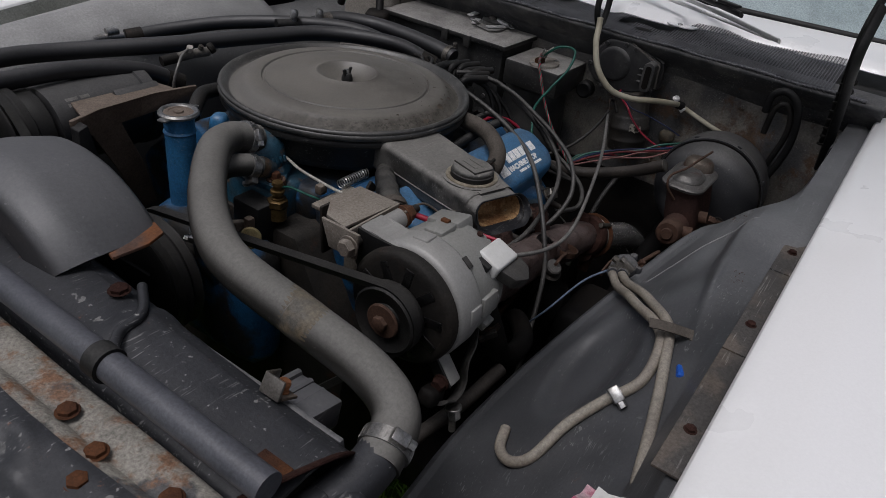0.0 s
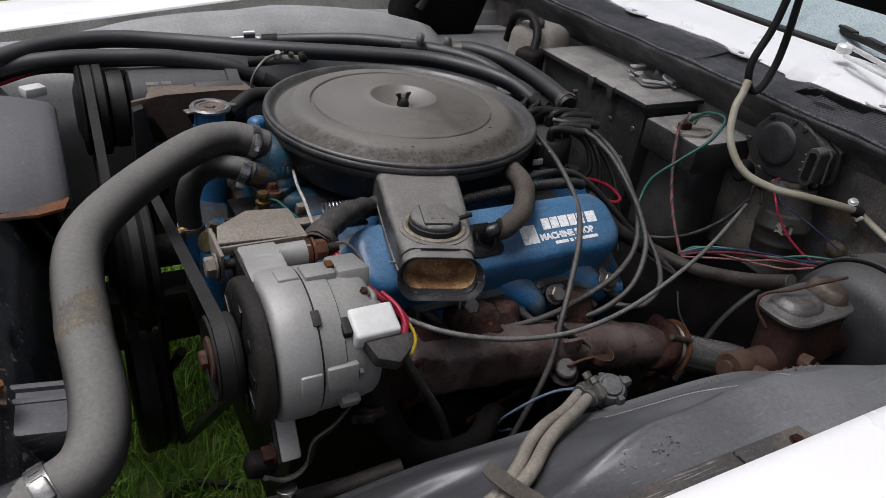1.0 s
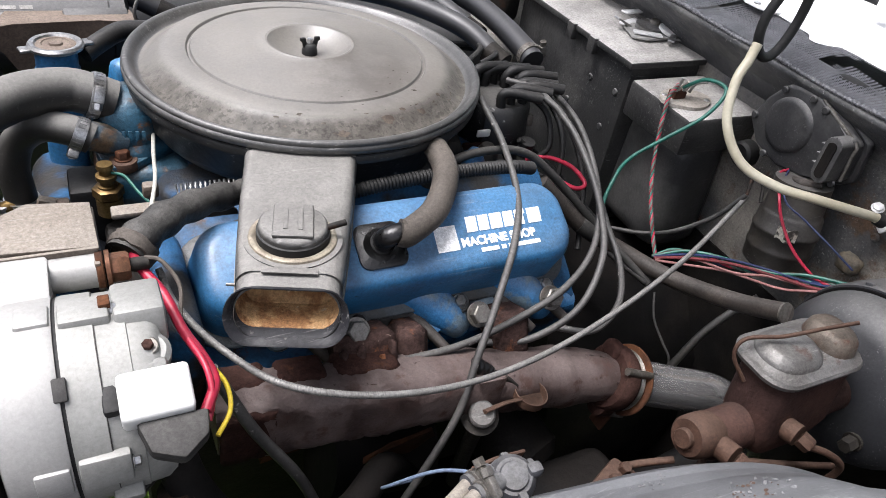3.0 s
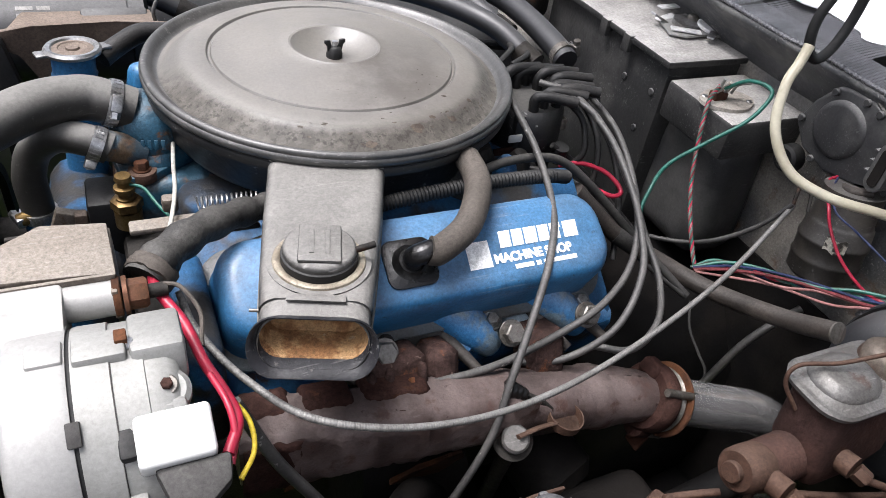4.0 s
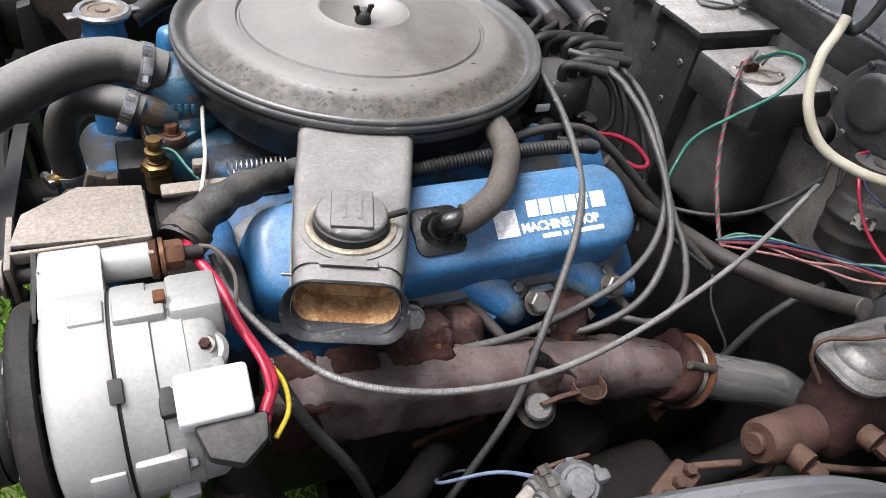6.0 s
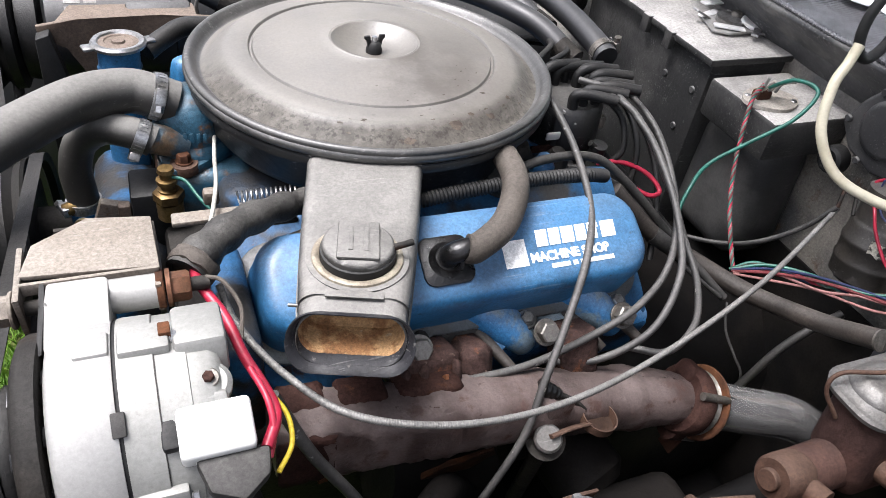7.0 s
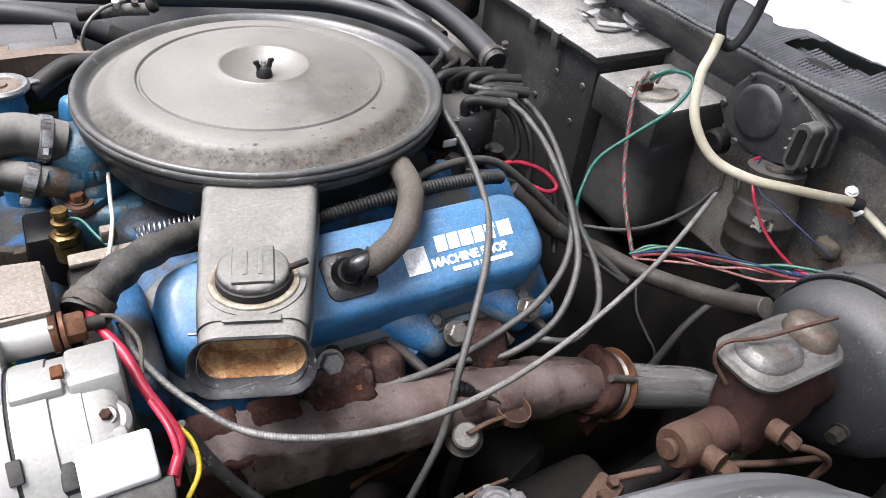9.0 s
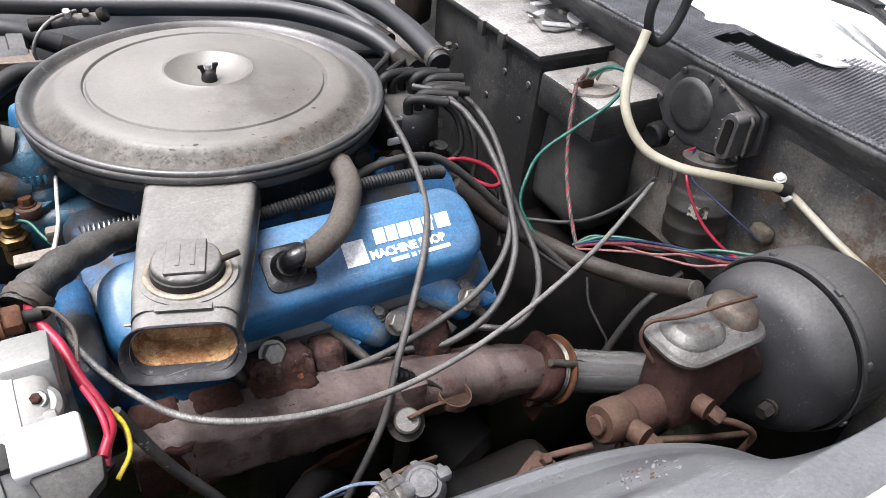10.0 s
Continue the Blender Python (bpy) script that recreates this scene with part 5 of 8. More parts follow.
part("lifting_plate", prism([(0.0, 0.0), (0.03, 0.006), (0.085, 0.012), (0.088, 0.02), (0.03, 0.017), (-0.004, 0.016)], Vector((0, -0.004, 0.002)), (-0.012, -0.276, 0.776), (1, 0, 0), (0, 0.5, 0.85), 0.001), M_RUBBER2, en, "grey steel strip")
# spark plugs with their boots
for px in (-0.068, 0.038, 0.136, 0.180):
    sp = thing("spark_plug", (px, -0.285, 0.765), "spark plug with a grey rubber boot", "spark plug", "spark plugs")
    part("boot", tube([(px - 0.014, -0.266, 0.782), (px, -0.290, 0.774), (px + 0.012, -0.312, 0.766)], lambda q: 0.0068 - 0.0018 * q, 14), M_HARNESS, sp)
    part("hexagon", hexbolt((px - 0.016, -0.260, 0.785), (0.35, -0.8, -0.2), 0.0095, 0.008, washer=False), M_STEEL, sp)

# dipstick
dk = thing("dipstick", (0.075, -0.36, 0.70), "steel dipstick with a brown loop handle", "dipstick")
part("cap", disc((0.063, -0.372, 0.733), (-0.2, -0.45, 0.87), 0.0130, 0.010, 0.002, 28), M_MCLID, dk)
part("collar", lathe([(0.014, 0), (0.0185, 0), (0.0185, 0.004), (0.014, 0.004)], (0.064, -0.369, 0.727), (-0.2, -0.45, 0.87), 28), M_IRON, dk)
part("tube", tube([(0.063, -0.372, 0.718), (0.068, -0.36, 0.68), (0.075, -0.34, 0.58)], 0.008, 12), M_IRON, dk)
part("loop", lathe([(0.0160, -0.0045), (0.0172, -0.0045), (0.0172, 0.0045), (0.0160, 0.0045), (0.0160, -0.0045)], (0.1175, -0.3690, 0.7400), (0.12, -0.08, 1), 36), M_RUSTPALE, dk, "brown flat ring handle")
part("strap", tube([(0.062, -0.377, 0.744), (0.085, -0.374, 0.744), (0.104, -0.373, 0.742)], 0.0055, 10, flat=0.35), M_RUSTPALE, dk)
sn = thing("temperature_sender", (0.09, -0.33, 0.77), "black sensor lead with a ribbed boot", "sensor")
part("boot", tube([(0.060, -0.345, 0.775), (0.070, -0.349, 0.771), (0.078, -0.352, 0.767)], lambda q: 0.0085 - 0.003 * q + 0.0004 * math.sin(q * 25), 16), M_OILY, sn)
part("stem", tube([(0.076, -0.351, 0.768), (0.094, -0.356, 0.757), (0.108, -0.360, 0.744)], 0.0032, 10), M_IRON, sn)

# air cleaner
ac = thing("air_cleaner", (0, 0, 0.855), "dusty black round air cleaner with a snorkel", "air cleaner")
LIDP = [(0, 0.934), (0.014, 0.934), (0.020, 0.9345), (0.032, 0.939), (0.0435, 0.9468), (0.0450, 0.9482), (0.0475, 0.9486), (0.0490, 0.9478), (0.060, 0.9464), (0.090, 0.9424), (0.119, 0.9388), (0.1232, 0.9384), (0.1246, 0.9362), (0.1266, 0.9360), (0.1282, 0.9386),
        (0.1300, 0.9390), (0.142, 0.9380), (0.150, 0.9368), (0.1535, 0.9352), (0.157, 0.9328), (0.164, 0.9274), (0.169, 0.9236), (0.1735, 0.9216)]
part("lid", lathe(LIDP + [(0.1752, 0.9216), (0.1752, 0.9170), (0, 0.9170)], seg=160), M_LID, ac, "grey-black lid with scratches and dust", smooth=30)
part("rim", lathe([(0.1750, 0.9190), (0.1750, 0.9216), (0.1772, 0.9220), (0.1800, 0.9256), (0.1835, 0.9302), (0.1862, 0.9318), (0.1886, 0.9314), (0.1902, 0.9298), (0.1906, 0.9280), (0.1900, 0.9262), (0.1916, 0.9248), (0.1918, 0.9215), (0.1900, 0.9180), (0.1875, 0.9166), (0.176, 0.9166)], seg=160), M_RIM, ac, "worn black rolled rim", smooth=50)
part("housing", lathe([(0.10, 0.856), (0.150, 0.858), (0.168, 0.864), (0.176, 0.876), (0.178, 0.90), (0.181, 0.905), (0.189, 0.907), (0.190, 0.9115), (0.188, 0.9155), (0.17, 0.9158)], seg=96), M_HOUSING, ac, smooth=50)

SD = Vector((-0.073, -0.215, 0.006)).normalized()
SS = Vector((SD.y, -SD.x, 0)).normalized() * -1
SUP = Vector((0, 0, 1))


def duct(stations, bm=None, lean=0.0):
    """A duct through (centre, width, height, corner radius) stations, open at its end."""
    bm = bm or bmesh.new()
    rows = []
    for c, w, h, r in stations:
        rows.append([bm.verts.new(c + SS * a + SUP * b - SD * b * lean) for a, b in oval(w, h, r)])
    m = len(rows[0])
    for a, b in zip(rows, rows[1:]):
        for k in range(m):
            bm.faces.new((a[k], a[(k + 1) % m], b[(k + 1) % m], b[k]))
    return bm


S0 = Vector((-0.050, -0.150, 0.892))
part("snorkel", duct([(S0, 0.103, 0.046, 0.010), (S0 + SD * 0.018, 0.103, 0.048, 0.010), (S0 + SD * 0.028, 0.1005, 0.0495, 0.010), (S0 + SD * 0.10, 0.093, 0.0495, 0.010), (S0 + SD * 0.17, 0.0830, 0.0480, 0.011), (S0 + SD * 0.200, 0.0770, 0.0450, 0.014)]), M_SNORKEL, ac, "dusty pressed-steel snorkel", smooth=50)
UPM = SUP * 0.0035
part("snorkel_end", duct([(S0 + SD * 0.199, 0.0769, 0.0449, 0.014), (S0 + SD * 0.210 + UPM * 0.5, 0.0755, 0.0390, 0.0165), (S0 + SD * 0.2235 + UPM, 0.0745, 0.0335, 0.0160), (S0 + SD * 0.224 + UPM, 0.0730, 0.0315, 0.0150)], lean=0.5), M_SNORKEL, ac, smooth=50)
LIP = [(0.2220, 0.0750, 0.0330, 0.0160), (0.2245, 0.0800, 0.0352, 0.0172), (0.2262, 0.0850, 0.0370, 0.0182), (0.2275, 0.0876, 0.0384, 0.0190), (0.2290, 0.0874, 0.0382, 0.0189), (0.2286, 0.0850, 0.0362, 0.0179), (0.2245, 0.0790, 0.0322, 0.0158), (0.2200, 0.0745, 0.0294, 0.0144), (0.2160, 0.0726, 0.0282, 0.0138)]
part("mouth_lip", duct([(S0 + SD * d + UPM, w, h, r) for d, w, h, r in LIP], lean=0.5), M_MOUTH, ac, "worn black lip with a bright edge", smooth=60)
lining = duct([(S0 + SD * 0.2165 + UPM, 0.0727, 0.0283, 0.0139), (S0 + SD * 0.208 + UPM, 0.071, 0.0270, 0.013), (S0 + SD * 0.192 + UPM, 0.067, 0.025, 0.012)], lean=0.5)
lining.verts.ensure_lookup_table()
lining.faces.new(lining.verts[-28:])
part("lining", lining, M_FOAM, ac, "rusty brown inside of the snorkel")
part("weld_lip", prism([(-0.050, 0), (0.050, 0), (0.046, -0.003), (-0.046, -0.003)], SD * 0.010, S0 + SD * 0.016 + SUP * 0.0242, SS, SUP, 0.001), M_SNORKEL, ac)
VM = S0 + SD * 0.160 + SUP * 0.0238
vmo = part("vacuum_motor", lathe([(0, 0), (0.0255, 0), (0.0262, 0.002), (0.0262, 0.011), (0.0258, 0.0135), (0.0235, 0.0155), (0, 0.0160)], VM, (0, 0, 1), 48), M_SNORKEL, ac, "dusty round vacuum motor")
part("seal", lathe([(0.0260, 0.0006), (0.0276, 0.001), (0.0274, 0.0085), (0.0260, 0.0095)], VM, (0, 0, 1), 48), M_BLACK, vmo)
part("ring", lathe([(0.0270, 0.0), (0.0325, 0.0), (0.0335, 0.0012), (0.0330, 0.0030), (0.0312, 0.0040), (0.0288, 0.0036), (0.0270, 0.002)], VM, (0, 0, 1), 56), M_CREAMSTEEL, vmo, "pale worn steel ring")
part("flat_flange", lathe([(0.0330, 0.0), (0.0372, 0.0), (0.0374, 0.0010), (0.0330, 0.0014)], VM, (0, 0, 1), 56), M_SNORKEL, vmo)
part("raised_panel", box(VM + Vector((0, 0, 0.0165)), (0.030, 0.042, 0.0035), 0.0015, Matrix.Rotation(radians(-17), 3, "Z")), M_SNORKEL, vmo)
for k in (-1, 1):
    bq = box((k * 0.0055, 0, 0), (0.0035, 0.026, 0.0008), 0.0003)
    bq.transform(Matrix.Translation(VM + Vector((0, 0, 0.0184))) @ Matrix.Rotation(radians(-17), 4, "Z"))
    part("bar", bq, M_SNORKEL, vmo)
part("nipple", tube([VM + SS * 0.025 + Vector((0, 0, 0.012)), VM + SS * 0.041 + Vector((0, 0.006, 0.014))], 0.0025, 10), M_IRON, vmo)
part("tab", box(S0 + SD * 0.200 + SUP * 0.0238, (0.040, 0.007, 0.0016), 0.0005, Matrix((SS, -SD, SUP)).transposed()), M_SNORKEL, ac)
part("side_pin", tube([S0 + SD * 0.185 - SS * 0.038 - SUP * 0.004, S0 + SD * 0.185 - SS * 0.047 - SUP * 0.004], 0.0012, 8), M_STEEL2, ac)
for k in (-1, 1):
    part("seam", tube([S0 + SD * d + SS * k * w - SUP * 0.006 for d, w in ((0.03, 0.0503), (0.10, 0.0466), (0.17, 0.0416), (0.198, 0.0388))], 0.0013, 6), M_SNORKEL, ac)
part("gasket", lathe([(0.183, 0.9150), (0.1895, 0.9152), (0.1895, 0.9168), (0.183, 0.917)], seg=96), M_BLACK, ac)
wing = part("wing_nut", lathe([(0, 0.934), (0.0085, 0.934), (0.0085, 0.938), (0.0065, 0.944), (0.004, 0.946), (0, 0.946)], seg=20), M_BLACK, ac, "black wing nut in the dished centre")
for k in (-1, 1):
    bq = prism([(0.003, 0.0), (0.0075, 0.001), (0.0085, 0.010), (0.0115, 0.011), (0.0115, 0.0145), (0.0055, 0.0145), (0.0045, 0.009)], (0, 0.003, 0), (0, -0.0015, 0.938), (k, 0, 0), (0, 0, 1), 0.0006)
    bq.transform(Matrix.Rotation(radians(8), 4, "Z"))
    part("wing", bq, M_BLACK, wing)
part("stud", tube([(0, 0, 0.944), (0, 0, 0.951)], 0.003, 10), M_STEEL, wing)
# bare scuffs where the paint has gone
rnd = random.Random(11)
for ang, rad, sz in ((-78, 0.158, 0.008), (-62, 0.160, 0.0055), (-70, 0.152, 0.004), (-95, 0.166, 0.006), (-55, 0.135, 0.003), (-48, 0.155, 0.004)):
    n = 11
    c = Vector((rad * math.cos(radians(ang)), rad * math.sin(radians(ang)), 0.0))
    own = bmesh.new()
    vs = []
    for k in range(n):
        a = 2 * math.pi * k / n
        q = sz * rnd.uniform(0.5, 1.0)
        p = c + Vector((math.cos(a) * q * 1.2, math.sin(a) * q * 0.6, 0))
        p.z = float(np.interp(math.hypot(p.x, p.y), [w[0] for w in LIDP], [w[1] for w in LIDP])) + 0.0004
        vs.append(own.verts.new(p))
    own.faces.new(vs)
    part("scuff", own, M_SCUFF, ac, smooth=0)

M_DIRT = surface("caked_dirt", (0.075, 0.066, 0.056), (0.11, 0.097, 0.083), 0.9, 0, 80, bump=0.8, fine=400, gritty=0.5, spec=0.1)
rnd = random.Random(23)
for k in range(40):
    ang = radians(rnd.uniform(-118, -38))
    rad = rnd.choice((rnd.uniform(0.148, 0.166), rnd.uniform(0.09, 0.150)))
    sz = rnd.uniform(0.0006, 0.0022) * (1.0 if rad > 0.148 else 0.55)
    own = bmesh.new()
    vs = []
    for n in range(9):
        a = 2 * math.pi * n / 9
        q = sz * rnd.uniform(0.45, 1.0)
        u, w = q * math.cos(a) * 1.9, q * math.sin(a) * 0.7
        p = Vector((rad * math.cos(ang) - u * math.sin(ang) + w * math.cos(ang), rad * math.sin(ang) + u * math.cos(ang) + w * math.sin(ang), 0))
        p.z = float(np.interp(math.hypot(p.x, p.y), [e[0] for e in LIDP], [e[1] for e in LIDP])) + 0.0003
        vs.append(own.verts.new(p))
    own.faces.new(vs)
    part("dirt_speck", own, M_DIRT, ac, smooth=0)

# alternator
AX = Vector((-0.266, -0.362, 0.862))


def alt_dir(deg):
    """Direction round the alternator's shaft: 0 towards the near fender, 90 up."""
    return Vector((0, -math.cos(radians(deg)), math.sin(radians(deg))))


def alt_box(x0, x1, r0, r1, deg, w, bevel=0.002):
    d = alt_dir(deg)
    t = Vector((1, 0, 0)).cross(d)
    m = Matrix((Vector((1, 0, 0)), t, d)).transposed()
    m = Matrix((Vector((1, 0, 0)), d.cross(Vector((1, 0, 0))), d)).transposed()
    return box(AX + Vector(((x0 + x1) / 2, 0, 0)) + d * ((r0 + r1) / 2), (x1 - x0, w, r1 - r0), bevel, m, seg=2)


al = thing("alternator", (-0.27, -0.362, 0.79), "silver alternator with a white plastic regulator cover", "alternator")
front = part("drive_end_housing", lathe([(0.02, -0.034), (0.045, -0.037), (0.062, -0.036), (0.067, -0.034), (0.0695, -0.030), (0.0700, -0.003), (0.0690, 0.0), (0.055, 0.0)], AX, (1, 0, 0), 72), M_ALU, al)
rear = part("rear_housing", lathe([(0.055, 0.0022), (0.0675, 0.0022), (0.068, 0.005), (0.0675, 0.022), (0.0662, 0.0225), (0.0660, 0.040), (0.0650, 0.0405), (0.0645, 0.052), (0.061, 0.0575), (0.050, 0.061), (0.03, 0.062), (0, 0.062)], AX, (1, 0, 0), 72), M_ALU2, al)
part("stator", lathe([(0.055, -0.001), (0.0672, -0.001), (0.0672, 0.0035), (0.055, 0.0035)], AX, (1, 0, 0), 64), M_BLACK, al)
for deg in (5, 95, 185, 275):
    part("boss", alt_box(-0.020, -0.0008, 0.060, 0.0716, deg, 0.020), M_ALU, front)
    part("boss", alt_box(0.0034, 0.032, 0.060, 0.0712, deg, 0.024), M_ALU2, rear)
    part("screw", hexbolt(AX + Vector((0.032, 0, 0)) + alt_dir(deg) * 0.066, (1, 0, 0), 0.0042, 0.004), M_STEEL, rear)
part("boss", alt_box(0.018, 0.036, 0.062, 0.074, -24, 0.012), M_ALU2, rear)
for k in range(10):
    part("vent", alt_box(-0.0385, -0.034, 0.030, 0.058, 18 + 36 * k, 0.011, 0.001), M_BLACK, front)
# ear and long pivot bolt at the top
top = Vector((0, 0.069, 0.049))
b0 = alt_dir(100) * 0.064
b1 = alt_dir(178) * 0.066
outl = [b0, top + Vector((0, -0.014, 0.012)), top + Vector((0, 0.004, 0.016)), top + Vector((0, 0.014, 0.004)), top + Vector((0, 0.010, -0.012)), b1]
part("upper_ear", prism([(p.y, p.z) for p in outl], (0.036, 0, 0), AX + Vector((-0.0365, 0, 0)), (0, 1, 0), (0, 0, 1), 0.003), M_ALU, front)
part("ear_boss", tube([AX + top + Vector((-0.034, 0, 0)), AX + top + Vector((0.033, 0, 0))], 0.0125, 24), M_ALU, front)
part("ear_face", prism([(p.y, p.z) for p in outl], (0.003, 0, 0), AX + Vector((-0.0400, 0, 0)), (0, 1, 0), (0, 0, 1), 0.001), M_BLACK, front, "black front face of the ear")
part("ear_face", alt_box(-0.0405, -0.0372, 0.060, 0.104, -52, 0.015, 0.001), M_BLACK, front, "black front face of the ear")
low = alt_dir(-52)
part("lower_ear", alt_box(-0.037, -0.018, 0.060, 0.104, -52, 0.015, 0.003), M_ALU, front)
part("lower_bolt", hexbolt(AX + Vector((-0.0405, 0, 0)) + low * 0.094, (-1, 0, 0), 0.008, 0.009), M_RUSTDARK, al)
pul = part("pulley", lathe([(0, -0.078), (0.014, -0.078), (0.018, -0.074), (0.030, -0.077), (0.0365, -0.0805), (0.0385, -0.0785), (0.031, -0.0715), (0.0385, -0.0645), (0.0385, -0.060), (0.036, -0.057), (0.02, -0.056), (0.0, -0.056)], AX, (1, 0, 0), 56), M_RUBBER, al, "black belt pulley")
part("hub_face", disc(AX + Vector((-0.0775, 0, 0)), (-1, 0, 0), 0.020, 0.004, 0.0015, 32), M_RUSTPALE, pul, "brown rusty hub face")
part("shaft_nut", hexbolt(AX + Vector((-0.0815, 0, 0)), (-1, 0, 0), 0.0085, 0.006, washer=False), M_RUSTPALE, pul)
part("fan", lathe([(0, -0.054), (0.050, -0.054), (0.060, -0.0535), (0.065, -0.051), (0.0670, -0.047), (0.0670, -0.0395), (0.064, -0.0385), (0, -0.0385)], AX, (1, 0, 0), 64), M_IRON, al, "black cooling fan disc", smooth=50)
for k in range(10):
    part("fan_slot", alt_box(-0.0552, -0.0535, 0.034, 0.056, 36 * k + 8, 0.010, 0.0004), M_OILY, al)
RN = Vector((0, -0.37, 0.929))
RV = Vector((0, 0.929, 0.37))
rm = Matrix((Vector((1, 0, 0)), RV, RN)).transposed()
RC = Vector((-0.2155, -0.4152, 0.8985))
part("regulator_cover", box(RC + RV * 0.005 + RN * 0.002, (0.042, 0.031, 0.020), 0.0035, rm, seg=3), M_WHITEPL, al, "white plastic regulator cover")
part("connector", box(RC + RV * 0.008 + RN * 0.004 + Vector((-0.0250, 0, 0)), (0.009, 0.020, 0.010), 0.002, rm), M_BLACK, al, "black latch beside the cover")
part("plug_boot", prism([(-0.020, 0.0), (0.022, 0.0), (0.020, -0.016), (0.004, -0.028), (-0.014, -0.020)], RN * 0.016, RC - RV * 0.010 - RN * 0.010 + Vector((0.006, 0, 0)), (1, 0, 0), RV, 0.003), M_RUBBER2, al, "grey rubber plug boot")
part("terminal_block", alt_box(0.0335, 0.0645, 0.040, 0.0692, 103, 0.044, 0.004), M_ALU2, al)
part("block_step", alt_box(0.0405, 0.0600, 0.040, 0.0635, 46, 0.030, 0.003), M_ALU2, al)
part("rear_seam", lathe([(0.0655, 0.0218), (0.06685, 0.0218), (0.06685, 0.0228), (0.0655, 0.0228)], AX, (1, 0, 0), 72), M_RUBBER2, rear)
part("case_notch", alt_box(-0.003, 0.0045, 0.0655, 0.0712, 52, 0.014, 0.001), M_RUBBER2, al)
part("terminal_lobe", disc(Vector((-0.2155, -0.382, 0.905)), RN, 0.0135, 0.0135, 0.003, 28), M_ALU2, al)
part("terminal", disc(Vector((-0.2155, -0.382, 0.909)) + RN * 0.010, RN, 0.0065, 0.003, 0.0008, 20), M_STEEL2, al)
part("stud", hexbolt(Vector((-0.2155, -0.382, 0.909)) + RN * 0.012, RN, 0.0035, 0.004, washer=False), M_RUSTDARK, al)
part("corner_bolt", box((-0.236, -0.354, 0.9325), (0.007, 0.010, 0.006), 0.001), M_RUSTBRIGHT, al)
pb = thing("pivot_bolt", (-0.265, -0.293, 0.905), "long rusty bolt with a copper-coloured nut", "bolt")
part("shank", tube([(-0.330, -0.293, 0.911), (-0.204, -0.293, 0.911)], 0.005, 14), M_IRON, pb)
part("head", hexbolt((-0.322, -0.293, 0.911), (-1, 0, 0), 0.010, 0.009), M_BRACKET, pb)
part("nut", hexbolt((-0.232, -0.293, 0.911), (1, 0, 0), 0.0105, 0.013), M_COPPER, pb)
part("washer", disc((-0.238, -0.293, 0.911), (1, 0, 0), 0.0135, 0.005, 0.0008, 24), M_RUSTBRIGHT, pb)

bk = thing("alternator_bracket", (-0.275, -0.25, 0.90), "dusty brown folded steel bracket above the alternator", "bracket")
part("plate", prism([(-0.318, -0.281), (-0.312, -0.250), (-0.278, -0.226), (-0.236, -0.232), (-0.234, -0.288)], (0, 0, -0.004), (0, 0, 0.9275), (1, 0, 0), (0, 1, 0), 0.001), M_BRACKET, bk)
part("front_fold", prism([(-0.318, 0.9275), (-0.234, 0.9275), (-0.236, 0.921), (-0.316, 0.918)], (0, 0.003, 0), (0, -0.290, 0), (1, 0, 0), (0, 0, 1), 0.0008), M_BRACKET, bk)
part("side_tab", prism([(-0.303, 0.927), (-0.250, 0.927), (-0.262, 0.895), (-0.300, 0.895)], (0.004, 0, 0), (-0.3205, 0, 0), (0, 1, 0), (0, 0, 1), 0.001), M_BRACKET, bk)
part("rear_tab", prism([(-0.302, 0.923), (-0.232, 0.923), (-0.215, 0.89), (-0.215, 0.80), (-0.25, 0.80), (-0.285, 0.895), (-0.303, 0.90)], (0.004, 0, 0), (-0.2385, 0, 0), (0, 1, 0), (0, 0, 1), 0.001), M_BRACKET, bk)
part("rear_fold", prism([(-0.300, 0.923), (-0.236, 0.923), (-0.240, 0.86), (-0.295, 0.86)], (0, -0.004, 0), (0, -0.228, 0), (1, 0, 0), (0, 0, 1), 0.001), M_IRON, bk)
lb = thing("adjusting_bracket", (-0.29, -0.43, 0.78), "dark slotted adjusting bracket under the alternator", "bracket")
part("arm", tube([(-0.318, -0.430, 0.771), (-0.304, -0.432, 0.764), (-0.288, -0.432, 0.766), (-0.277, -0.430, 0.777), (-0.271, -0.426, 0.795), (-0.250, -0.420, 0.802), (-0.22, -0.40, 0.812), (-0.19, -0.36, 0.80)], 0.010, 10, flat=0.25), M_RUBBER2, lb)
part("cup", box((-0.318, -0.416, 0.774), (0.028, 0.022, 0.022), 0.007, Matrix.Rotation(radians(15), 3, "Y"), seg=3), M_DEEP, lb, "dark greasy foot")
part("clamp_nut", hexbolt((-0.300, -0.436, 0.757), (0.0, -0.2, -0.95), 0.0075, 0.014), M_STEEL, lb)
part("stud", tube([(-0.300, -0.4365, 0.742), (-0.300, -0.439, 0.722)], 0.0042, 10), M_STEEL2, lb)

